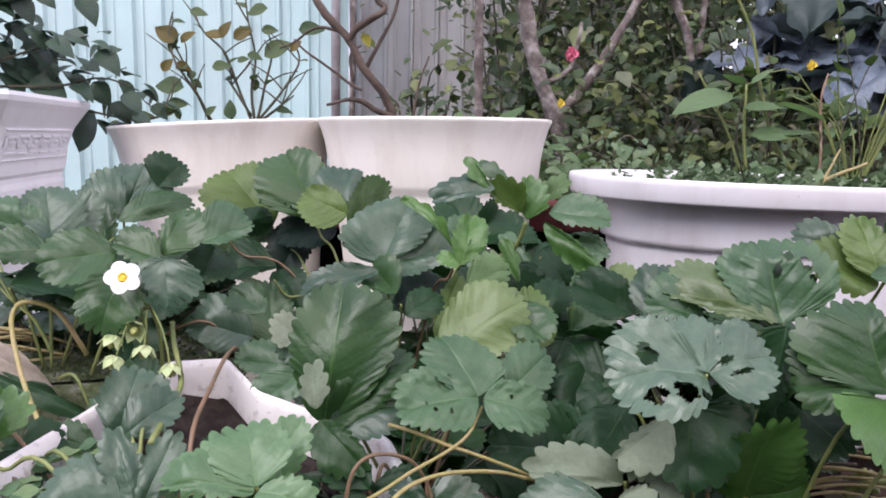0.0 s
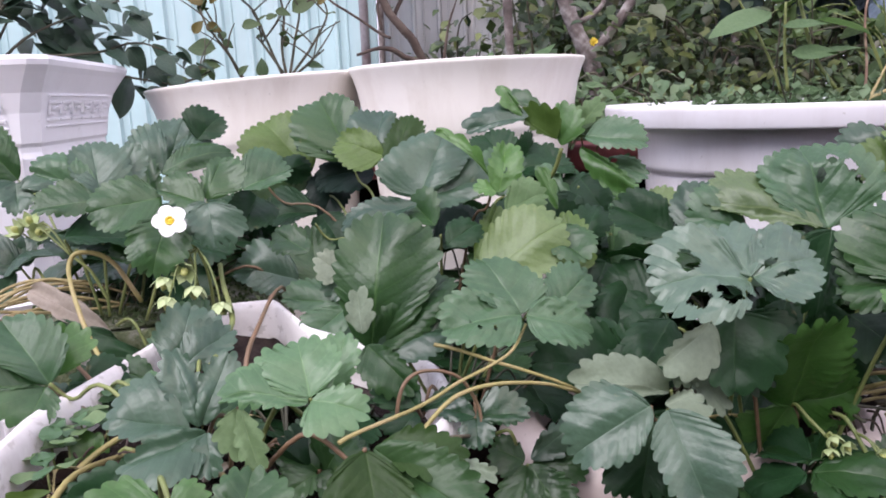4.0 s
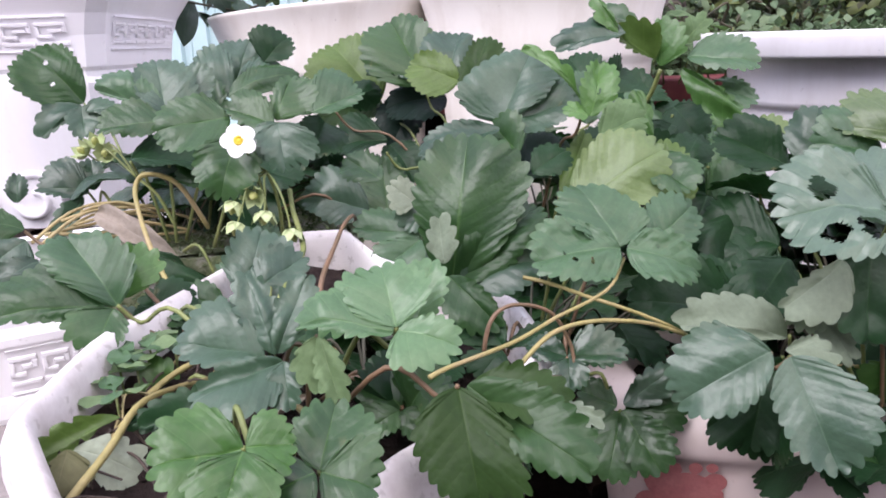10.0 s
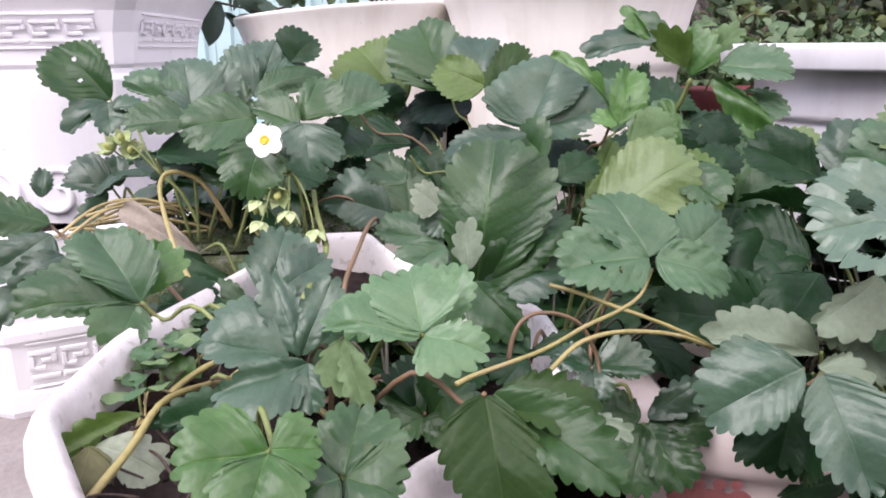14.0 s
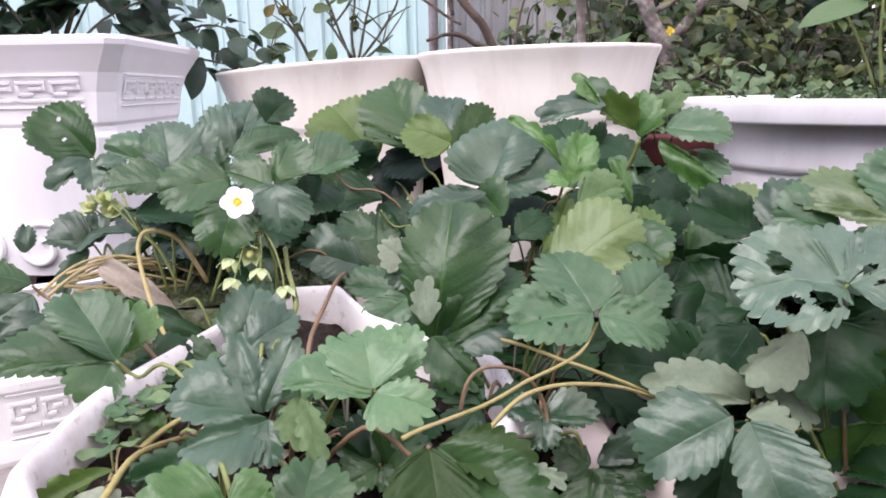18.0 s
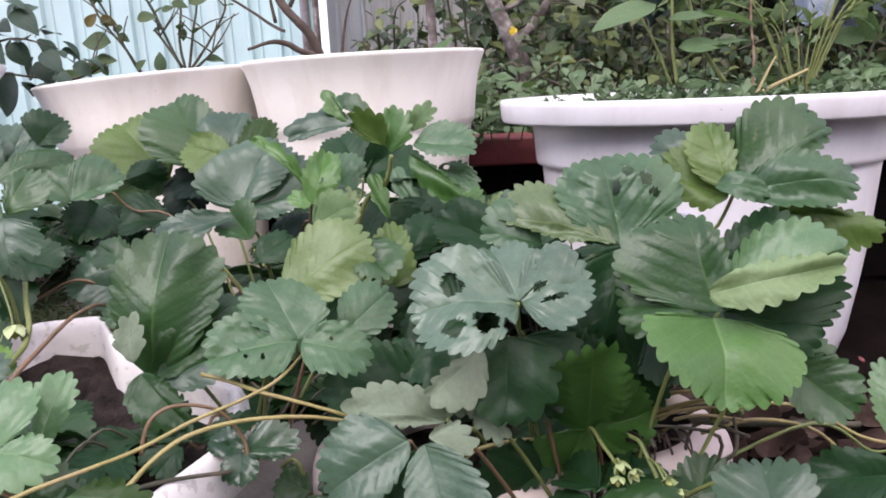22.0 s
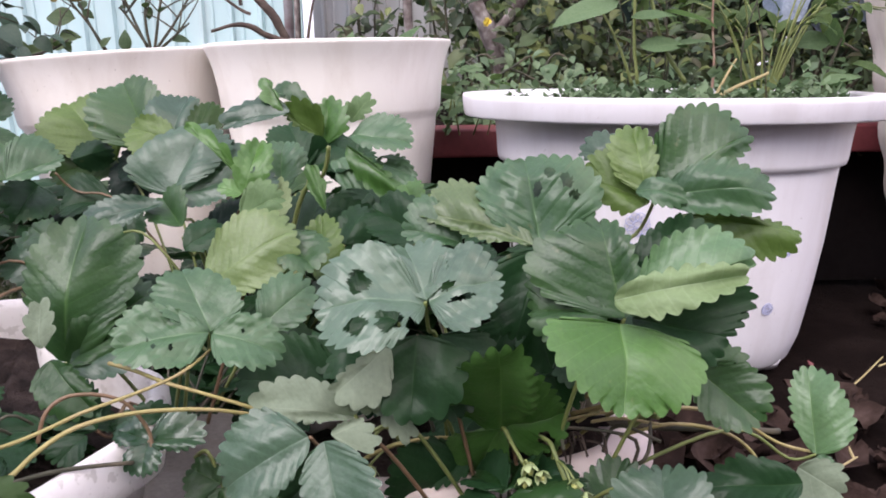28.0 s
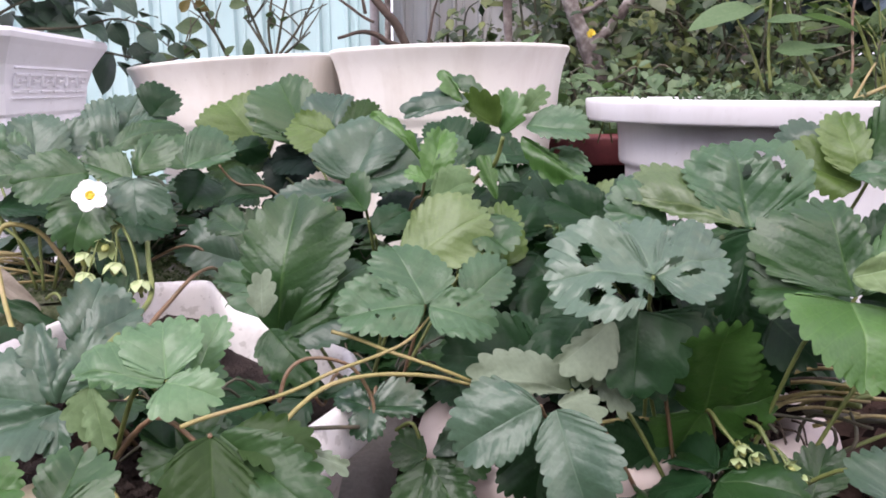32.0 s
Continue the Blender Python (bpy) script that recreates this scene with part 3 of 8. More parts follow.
def square_planter(center, turn, prof, label, keys, soil_z=None):
    """prof: half-width and height pairs, up the outside and down the inside; keys: face, z, height, count."""
    a, b = Vector((math.cos(turn), math.sin(turn), 0)), Vector((-math.sin(turn), math.cos(turn), 0))
    t = thing("square_planter", center, label, "planter", "square white planters")
    bm = bmesh.new()
    rings(bm, [square_loop(center, a, b, h, h, z, 0.014) for h, z in prof], True, True)
    bmesh.ops.recalc_face_normals(bm, faces=bm.faces)
    part("planter_body", bm, WHITE, t, smooth=False)

    def half_at(z):
        for (h0, z0), (h1, z1) in zip(prof, prof[1:]):
            if z0 <= z <= z1 and z1 > z0:
                return h0 + (h1 - h0) * (z - z0) / (z1 - z0)
        return prof[0][0]

    for face, z, height, count in keys:
        n, along = {"front": (-b, a), "right": (a, b)}[face]
        h0, h1 = half_at(z), half_at(z + height)
        low = Vector(center) + n * h0 - along * (h0 - 0.025)
        low.z = z
        slope = (Vector((0, 0, height)) + n * (h1 - h0)).normalized()
        bm = bmesh.new()
        key_units(bm, low + n * 0.0005, along, slope, n, 2 * (h0 - 0.025), height, count)
        part("key_relief", bm, WHITE, t, "raised key pattern band", smooth=False)
    if soil_z:
        bm = bmesh.new()
        rings(bm, [square_loop(center, a, b, h, h, soil_z + 0.004 * (k % 2), 0.01) for k, h in enumerate((prof[-1][0], 0.07, 0.03))], False, True)
        part("potting_soil", bm, SOIL, t)
    return t


tall = square_planter((-0.554, 0.798, 0), 0.153, [(0.090, 0.0), (0.094, 0.01), (0.097, 0.05), (0.108, 0.175), (0.117, 0.291), (0.1157, 0.297), (0.1157, 0.302), (0.118, 0.306), (0.122, 0.335), (0.128, 0.354), (0.139, 0.373), (0.143, 0.379), (0.144, 0.384), (0.142, 0.388), (0.134, 0.388), (0.128, 0.382), (0.121, 0.359)],
                      "tall white square plastic planter with key-pattern relief", [("front", 0.326, 0.021, 6), ("right", 0.326, 0.021, 6)], 0.364)
# scrolled relief on the lower front of the tall planter
bm = bmesh.new()
for across, s in ((0.030, 1), (-0.030, -1)):
    pts = []
    for k in range(26):
        a = k / 25 * math.tau * 1.25
        r = 0.030 * (1 - k / 32)
        q = across + s * r * math.cos(a)
        pts.append((-0.554 + q * math.cos(0.153) + 0.1085 * math.sin(0.153), 0.798 + q * math.sin(0.153) - 0.1085 * math.cos(0.153), 0.180 + r * math.sin(a)))
    tube(bm, pts, 0.005, 0.0035, 8)
part("scroll_relief", bm, WHITE, tall, "raised scroll ornament")
square_planter((-0.478, 0.688, 0), 0.60, [(0.094, 0.0), (0.096, 0.008), (0.094, 0.022), (0.090, 0.026), (0.090, 0.068), (0.094, 0.073), (0.094, 0.080), (0.088, 0.088), (0.090, 0.16), (0.094, 0.165), (0.090, 0.168), (0.084, 0.15)],
               "low white square plastic planter with key-pattern base", [("front", 0.034, 0.028, 5), ("right", 0.034, 0.028, 5)], 0.15)

# ---- mossy pot behind the planter ----
mossy = thing("mossy_pot", (-0.262, 0.585, 0), "low cement pot filled with mossy soil", "flower pot")
bm = bmesh.new()
rings(bm, [oval(-0.262, 0.575, z, 0.105 * r, 0.078 * r, 48, 3.0, 0.25) for r, z in ((0.86, 0.0), (0.88, 0.01), (0.97, 0.15), (1.0, 0.168), (0.98, 0.176), (0.9, 0.176), (0.88, 0.16))], True, True)
part("pot_body", bm, MOSS, mossy)
part("mossy_soil", crumbly(-0.262, 0.575, 0.176, 0.0975, 0.0715, 0.012, 56, 3.0, (0, 0), 0.25), MOSS, mossy, "green moss over soil")
bm = bmesh.new()
rng = random.Random(5)
for k in range(900):
    a, r = rng.uniform(0, math.tau), rng.random() ** 0.5
    p = Vector((-0.262 + 0.10 * r * math.cos(a), 0.575 + 0.073 * r * math.sin(a), 0.178 + rng.uniform(-0.002, 0.008)))
    d = Vector((rng.uniform(-1, 1), rng.uniform(-1, 1), rng.uniform(0.2, 1.2))).normalized() * rng.uniform(0.002, 0.006)
    s = d.orthogonal().normalized() * 0.0012
    bm.faces.new([bm.verts.new(q) for q in (p - s, p + s, p + d)])
wall = oval(-0.262, 0.575, 0.0, 0.105, 0.078, 200, 3.0, 0.25)
for k in range(2600):
    c = Vector(rng.choice(wall))
    p = Vector((-0.262, 0.575, 0)).lerp(c, 0.985) + Vector((0, 0, rng.uniform(0.08, 0.178)))
    if noise.noise(p * 45) < -0.12:
        continue
    d = (c - Vector((-0.262, 0.575, 0))).normalized() * 0.7 + Vector((rng.uniform(-1, 1), rng.uniform(-1, 1), rng.uniform(-0.2, 1)))
    d = d.normalized() * rng.uniform(0.002, 0.005)
    s = d.orthogonal().normalized() * 0.0013
    bm.faces.new([bm.verts.new(q) for q in (p - s, p + d * 0.5 + s, p + d, p + d * 0.5 - s)])
part("moss", bm, FOLIAGE["moss"], mossy)["kind"] = "stuff"

# ---- blue flowers painted on the tub, red stain on the trough ----
BLUE = surface("blue_glaze", ((0.38, 0.41, 0.63), (0.52, 0.54, 0.70)), 60, 0.35, 0.1, 0.0005)
STAIN = surface("red_paint_stain", ((0.30, 0.09, 0.09), (0.42, 0.17, 0.16)), 60, 0.6, 0.2, 0.0005)


def tub_front(x, z):
    """A point on the tub's front wall."""
    k = 0.700 + (z - 0.035) * (0.10 / 0.177)
    rx, ry = 0.240 * k, 0.170 * k
    u = min(0.999, abs((x - 0.410) / rx))
    return Vector((x, 0.890 - ry * (1 - u ** 2.2) ** (1 / 2.2) - 0.0012, z))


for fx, fz, fr in ((0.343, 0.185, 0.013), (0.330, 0.160, 0.010), (0.508, 0.150, 0.006), (0.494, 0.085, 0.007)):
    bm = bmesh.new()
    for k in range(9):
        a = math.tau * k / 9 + fx * 20
        c = (fx + fr * 0.62 * math.cos(a), fz + fr * 0.62 * math.sin(a))
        ring = [tub_front(c[0] + fr * 0.36 * math.cos(b), c[1] + fr * 0.36 * math.sin(b)) for b in (math.tau * i / 10 for i in range(11))]
        tube(bm, ring, 0.0005, 0.0005, 4, False)
    part("painted_flower", bm, BLUE, the_tub, "blue line-painted flower")


def trough_front(x, z):
    k = 0.84 + (z - 0.01) * (0.08 / 0.08)
    rx, ry, turn = 0.131 * k, 0.072 * k, 0.15
    u = min(0.99, abs((x - 0.138) / rx))
    y = -ry * (1 - u ** 2.7) ** (1 / 2.7)
    lx = (x - 0.138) / math.cos(turn)
    return Vector((x, 0.441 + lx * math.sin(turn) + y - 0.0016, z))


bm = bmesh.new()
for cx, cz, r in ((0.058, 0.078, 0.017), (0.046, 0.084, 0.010), (0.070, 0.090, 0.006), (0.050, 0.096, 0.004), (0.060, 0.098, 0.0035), (0.068, 0.099, 0.003), (0.044, 0.068, 0.012), (0.072, 0.072, 0.009), (0.064, 0.060, 0.012)):
    ring = [trough_front(cx + r * (1 + 0.3 * noise.noise(Vector((math.cos(a) * 2, math.sin(a) * 2, cx * 90)))) * math.cos(a), cz + r * math.sin(a)) for a in (math.tau * i / 18 for i in range(18))]
    bm.faces.new([bm.verts.new(p) for p in ring])
part("paint_stain", bm, STAIN, the_trough, "faded red paint stain")

# ---- strawberry plants ----
tick = [0]


def margin(wide, cuneate, blunt, half, length, count):
    """Half the outline of a leaflet from base to tip, evenly spaced: (x, y, outward normal), in units of its half-width and its length."""
    pts = []
    for k in range(121):
        th = math.pi * k / 120
        if th < math.pi / 2:
            pts.append((math.sin(th) ** cuneate, wide * (1 - math.cos(th))))
        else:
            pts.append((max(0.0, math.sin(th)) ** blunt, wide + (1 - wide) * abs(math.cos(th)) ** 1.08))
    run = [0.0]
    for (x0, y0), (x1, y1) in zip(pts, pts[1:]):
        run.append(run[-1] + math.hypot((x1 - x0) * half, (y1 - y0) * length))
    out, k = [], 0
    for j in range(count + 1):
        want = run[-1] * j / count
        while k < len(pts) - 2 and run[k + 1] < want:
            k += 1
        f = (want - run[k]) / max(1e-9, run[k + 1] - run[k])
        (x0, y0), (x1, y1) = pts[k], pts[k + 1]
        dx, dy = (x1 - x0) * half, (y1 - y0) * length
        d = math.hypot(dx, dy) or 1.0
        out.append((x0 + (x1 - x0) * f, y0 + (y1 - y0) * f, dy / d, -dx / d))
    return out, run[-1]


def blade(leaf, tone, base, tip, left, right, bend=None, crinkle=1.0, teeth=0, holes=(), rows=5):
    """One leaflet from base to tip with a scalloped, toothed margin; left and right are its widest points, so that it folds along its midrib.
    holes: where along and across the blade, and how long and wide each is."""
    tick[0] += 1
    rng = random.Random(tick[0])
    base, tip, left, right = Vector(base), Vector(tip), Vector(left), Vector(right)
    axis = tip - base
    length = axis.length
    flat = (right - left).cross(axis).normalized()
    bend = rng.uniform(0.03, 0.11) if bend is None else bend
    seed = Vector((rng.uniform(0, 50), rng.uniform(0, 50), 0))
    fine = 4 if holes else 1
    few = teeth
    bm = bmesh.new()
    uv = bm.loops.layers.uv.new("UVMap")
    coords, grids = {}, []
    for sign, edge in ((-1, left), (1, right)):
        wide = max(0.38, min(0.74, (edge - base).dot(axis) / length ** 2))
        side = edge - base - axis * wide
        half = side.length
        cuneate, blunt = rng.uniform(1.05, 1.35), rng.uniform(0.74, 0.90)
        line, run = margin(wide, cuneate, blunt, half, length, 8)
        teeth = few or max(8, min(14, round(run / 0.0052)))
        nv, nu = teeth * rows * fine, 5 * fine
        line, run = margin(wide, cuneate, blunt, half, length, nv)
        deep = [rng.uniform(0.7, 1.25) for k in range(teeth + 2)]
        tooth = min(0.0028, run / teeth * 0.40)
        grid = []
        for j, (mx, my, nx, ny) in enumerate(line):
            s = j / nv
            saw = (s * teeth) % 1.0
            bite = math.sin(math.pi / 2 * saw / 0.68) ** 0.8 if saw < 0.68 else ((1 - saw) / 0.32) ** 0.8
            bite *= tooth * deep[int(s * teeth)] * max(0.0, min(1.0, (s - 0.24) * 8))
            lag = 1.0 if j < nv else 0.0
            wobble = 1 + 0.12 * noise.noise(seed + Vector((s * 3.2, sign * 5.0, 3.0))) * math.sin(math.pi * s)
            ox, oy = (mx * half * wobble + bite * nx * lag) / half, (my * length + bite * (ny + 0.35) * lag) / length
            ry = max(0.04 * s, my - 0.80 * mx * half / length)
            row = []
            for i in range(nu + 1):
                u = i / nu
                x, y = ox * u, ry + (oy - ry) * u ** 1.1
                p = base + axis * y + side * x
                body = min(1.0, mx * 1.4)
                n = seed + Vector((x * sign * 1.2, y * 1.6, 0))
                z = bend * length * 4 * y * (1 - y)
                z += 0.16 * half * u * (1 - u) * body
                z += crinkle * 0.0017 * length * (abs(math.sin(math.pi * (s * teeth - 0.7))) ** 0.8 - 0.6) * min(1.0, u * 2.5) * body
                z += 0.14 * half * u * body + 0.125 * length * noise.noise(n) + crinkle * 0.020 * length * noise.noise(n * 3.1) + 0.030 * length * noise.noise(n * 4.3 + Vector((7, 0, 0))) * u * u
                vert = bm.verts.new(p + flat * z)
                coords[vert] = (0.5 + 0.5 * u * sign, (s * teeth - 0.7) / 9, x * sign, y)
                row.append(vert)
            grid.append(row)
        grids.append((grid, nv, nu))
    for (grid, nv, nu), sign in zip(grids, (-1, 1)):
        for j in range(nv):
            for i in range(nu):
                quad = (grid[j][i], grid[j][i + 1], grid[j + 1][i + 1], grid[j + 1][i])
                if holes:
                    x = sum(coords[q][2] for q in quad) / 4
                    y = sum(coords[q][3] for q in quad) / 4
                    if any(((y - a) / ra) ** 2 + ((x - b) / rb) ** 2 < 1 + 0.9 * noise.noise(Vector((x * 7, y * 11, a * 9))) for a, b, ra, rb in holes):
                        continue
                f = bm.faces.new(quad if sign > 0 else quad[::-1])
                for loop in f.loops:
                    loop[uv].uv = coords[loop.vert][:2]
    bmesh.ops.delete(bm, geom=[v for v in bm.verts if not v.link_faces], context="VERTS")
    return part("leaflet", bm, LEAF[tone], leaf)


def leaflet(leaf, tone, base, tip, side, cup=0.0, skew=0.0, rows=4):
    """A leaflet given by its half-width; cup lifts its margins."""
    base, tip, side = Vector(base), Vector(tip), Vector(side)
    lift = side.cross(tip - base).normalized() * cup
    mid = base.lerp(tip, 0.60) + lift
    return blade(leaf, tone, base, tip, mid - side * (1.05 - skew), mid + side * (1.05 + skew), rows=rows)


def strawberry_plant(crown, label):
    return thing("strawberry_plant", crown, label, "strawberry plant", "strawberry plants")


def strawberry_leaf(plant, at, r=0.0012, mat=None):
    """The stalk of one leaf, from the plant's crown to where its leaflets meet."""
    at = Vector(at)
    tick[0] += 1
    rng = random.Random(tick[0])
    c = plant.location
    foot = Vector((c.x + 0.35 * (at.x - c.x) + rng.uniform(-0.02, 0.02), c.y + 0.35 * (at.y - c.y) + rng.uniform(-0.02, 0.02), c.z))
    mid = foot.lerp(at, 0.55) + Vector((0, 0, 0.010 + 0.10 * (at - foot).length))
    near = at + (mid - at) * 0.25 + Vector((0, 0.006, -0.010))
    bm = bmesh.new()
    tube(bm, [foot, mid, near, at], r, r * 0.75, 7)
    return part("leaf", bm, mat or (PETIOLE if rng.random() > 0.25 else REDSTALK), plant)


plant_left = strawberry_plant((-0.275, 0.53, 0.185), "strawberry plant with a white flower and green buds")
plant_front = strawberry_plant((-0.125, 0.31, 0.165), "leafy strawberry plant rooted in the white planter")
plant_centre = strawberry_plant((-0.03, 0.42, 0.14), "strawberry plant with broad glossy toothed leaves")
plant_back = strawberry_plant((-0.02, 0.60, 0.14), "tall strawberry plant with upright crinkled leaves")
plant_right = strawberry_plant((0.17, 0.41, 0.115), "strawberry plant with large insect-eaten leaves")

# the leaves that show, plant by plant
leaf = strawberry_leaf(plant_right, (0.1287, 0.3430, 0.2411))
blade(leaf, 'silver', (0.1287, 0.3430, 0.2411), (0.0810, 0.3400, 0.2383), (0.1056, 0.3202, 0.2218), (0.0947, 0.3633, 0.2580), holes=((0.62, 0.3, 0.13, 0.24), (0.66, -0.5, 0.1, 0.18), (0.36, -0.5, 0.13, 0.22), (0.15, -0.55, 0.06, 0.18)), crinkle=1.6)
blade(leaf, 'silver', (0.1295, 0.3440, 0.2419), (0.1184, 0.3730, 0.2600), (0.0987, 0.3668, 0.2559), (0.1391, 0.3664, 0.2559), crinkle=1.6)
blade(leaf, 'silver', (0.1303, 0.3440, 0.2413), (0.1631, 0.3527, 0.2484), (0.1474, 0.3678, 0.2601), (0.1456, 0.3294, 0.2301), holes=((0.42, 0.25, 0.2, 0.06), (0.27, -0.12, 0.13, 0.08)), crinkle=1.6)
leaf = strawberry_leaf(plant_right, (0.1886, 0.3900, 0.2556))
blade(leaf, 'sage', (0.1886, 0.3900, 0.2556), (0.1831, 0.4194, 0.2956), (0.1579, 0.4109, 0.2778), (0.2202, 0.4004, 0.2776), holes=((0.58, 0.1, 0.08, 0.07), (0.72, 0.32, 0.07, 0.07), (0.6, 0.55, 0.08, 0.1), (0.42, 0.62, 0.07, 0.08)), crinkle=2.0)
blade(leaf, 'limeedge', (0.1847, 0.3880, 0.2567), (0.1283, 0.4100, 0.2696), (0.1587, 0.3928, 0.2574), (0.1486, 0.4206, 0.2832), crinkle=1.8)
blade(leaf, 'deep', (0.1874, 0.3860, 0.2554), (0.1739, 0.3686, 0.2137), (0.1919, 0.3869, 0.2355), (0.1605, 0.3832, 0.2399))
blade(leaf, 'sage', (0.1478, 0.4000, 0.2553), (0.1177, 0.4069, 0.2615), (0.1313, 0.3993, 0.2534), (0.1284, 0.4171, 0.2744))
leaf = strawberry_leaf(plant_right, (0.2211, 0.3410, 0.2324))
blade(leaf, 'mid', (0.2211, 0.3410, 0.2324), (0.2139, 0.3687, 0.2717), (0.1808, 0.3634, 0.2486), (0.2284, 0.3534, 0.2547), crinkle=2.0, bend=0.1)
blade(leaf, 'midd', (0.2152, 0.3450, 0.2327), (0.1801, 0.3546, 0.2327), (0.1866, 0.3436, 0.2221), (0.1876, 0.3677, 0.2502), crinkle=1.6)
blade(leaf, 'fresh', (0.2186, 0.3390, 0.2309), (0.2156, 0.3121, 0.1991), (0.2500, 0.3260, 0.2086), (0.1807, 0.3270, 0.2297), bend=0.1, crinkle=0.8)
blade(leaf, 'sagelight', (0.2224, 0.3420, 0.2337), (0.2779, 0.3422, 0.2593), (0.2519, 0.3559, 0.2684), (0.2536, 0.3396, 0.2443), bend=0.08)
blade(leaf, 'fold', (0.2132, 0.3300, 0.2450), (0.2682, 0.3222, 0.2587), (0.2302, 0.3312, 0.2557), (0.2312, 0.3225, 0.2405), teeth=9, bend=0.06)
blade(leaf, 'deep', (0.2271, 0.3500, 0.2291), (0.2660, 0.3344, 0.2239), (0.2762, 0.3455, 0.2434), (0.2482, 0.3315, 0.2126))
leaf = strawberry_leaf(plant_right, (0.2513, 0.4000, 0.2819))
blade(leaf, 'mid', (0.2513, 0.4000, 0.2819), (0.2967, 0.4021, 0.3099), (0.2644, 0.4172, 0.3173), (0.2840, 0.3966, 0.2939), bend=0.1, crinkle=1.5)
blade(leaf, 'sage', (0.2506, 0.3920, 0.2809), (0.3003, 0.3773, 0.2840), (0.2782, 0.3915, 0.2952), (0.2791, 0.3765, 0.2711), bend=0.12, crinkle=1.5)
blade(leaf, 'lime', (0.2453, 0.4000, 0.2807), (0.2409, 0.4174, 0.3135), (0.2287, 0.4122, 0.2952), (0.2508, 0.4062, 0.2970), crinkle=1.8)
blade(leaf, 'olive', (0.2480, 0.4020, 0.2773), (0.2173, 0.4166, 0.2852), (0.2333, 0.4025, 0.2704), (0.2280, 0.4215, 0.2989), crinkle=1.4)
blade(leaf, 'grey', (0.2480, 0.4350, 0.2882), (0.2203, 0.4487, 0.2975), (0.2345, 0.4386, 0.2877), (0.2336, 0.4503, 0.3066))
blade(leaf, 'sage', (0.2379, 0.3940, 0.2839), (0.2600, 0.3846, 0.2806), (0.2501, 0.3938, 0.2878), (0.2480, 0.3845, 0.2765))
blade(leaf, 'olive', (0.2660, 0.4050, 0.2687), (0.3185, 0.3810, 0.2605), (0.2969, 0.3934, 0.2680), (0.2898, 0.3852, 0.2504), crinkle=0.8)
blade(leaf, 'deep', (0.2251, 0.3650, 0.2444), (0.2684, 0.3665, 0.2676), (0.2451, 0.3733, 0.2678), (0.2546, 0.3652, 0.2588))
leaf = strawberry_leaf(plant_right, (0.1678, 0.3780, 0.1589))
blade(leaf, 'freshdeep', (0.1678, 0.3780, 0.1589), (0.1627, 0.3375, 0.2219), (0.1399, 0.3666, 0.1813), (0.1819, 0.3508, 0.1981), bend=0.02)
blade(leaf, 'freshdeep', (0.1671, 0.3770, 0.1588), (0.1523, 0.3849, 0.1236), (0.1694, 0.3814, 0.1324), (0.1388, 0.3817, 0.1506), bend=0.04)
blade(leaf, 'freshdeep', (0.1688, 0.3760, 0.1613), (0.1992, 0.3701, 0.1699), (0.1828, 0.3655, 0.1939), (0.1865, 0.3785, 0.1442), bend=0.03, holes=((0.62, 0.5, 0.13, 0.22),))
leaf = strawberry_leaf(plant_right, (0.1244, 0.3520, 0.2216))
blade(leaf, 'deep', (0.1244, 0.3520, 0.2216), (0.1207, 0.3358, 0.1854), (0.1487, 0.3464, 0.2086), (0.1046, 0.3447, 0.2054), crinkle=1.8, teeth=7)
blade(leaf, 'deep', (0.1353, 0.3750, 0.2137), (0.1463, 0.3589, 0.1911), (0.1613, 0.3718, 0.2101), (0.1380, 0.3657, 0.2005))
leaf = strawberry_leaf(plant_right, (0.1111, 0.3460, 0.2189))
blade(leaf, 'pale', (0.1111, 0.3460, 0.2189), (0.0860, 0.3375, 0.1988), (0.1059, 0.3373, 0.1958), (0.0922, 0.3415, 0.2090), teeth=6)
blade(leaf, 'pale', (0.1021, 0.3500, 0.2046), (0.1022, 0.3434, 0.1865), (0.1081, 0.3467, 0.1943), (0.0887, 0.3446, 0.1925), teeth=6)
blade(leaf, 'pale', (0.1048, 0.3550, 0.1916), (0.1199, 0.3465, 0.1713), (0.1182, 0.3515, 0.1822), (0.1077, 0.3489, 0.1782), teeth=5)
leaf = strawberry_leaf(plant_right, (0.0933, 0.3500, 0.1808))
blade(leaf, 'pale', (0.0933, 0.3500, 0.1808), (0.0441, 0.3492, 0.1867), (0.0691, 0.3468, 0.1798), (0.0639, 0.3578, 0.1961), teeth=8)
blade(leaf, 'deep', (0.0848, 0.3850, 0.1764), (0.0279, 0.3869, 0.1847), (0.0453, 0.3753, 0.1712), (0.0564, 0.4048, 0.1993))
blade(leaf, 'deep', (0.0866, 0.3950, 0.1884), (0.0613, 0.4027, 0.1987), (0.0748, 0.3896, 0.1843), (0.0734, 0.4060, 0.2007))
leaf = strawberry_leaf(plant_right, (0.0756, 0.3220, 0.1847))
blade(leaf, 'slate', (0.0756, 0.3220, 0.1847), (0.0380, 0.3173, 0.1630), (0.0613, 0.3105, 0.1632), (0.0502, 0.3331, 0.1896), crinkle=0.3)
blade(leaf, 'slate', (0.0824, 0.3180, 0.1846), (0.0950, 0.2917, 0.1479), (0.1091, 0.3012, 0.1711), (0.0754, 0.3071, 0.1630), crinkle=0.3)
blade(leaf, 'pale', (0.0844, 0.3280, 0.1825), (0.0990, 0.3322, 0.1864), (0.0887, 0.3308, 0.1864), (0.1030, 0.3265, 0.1756), teeth=5)
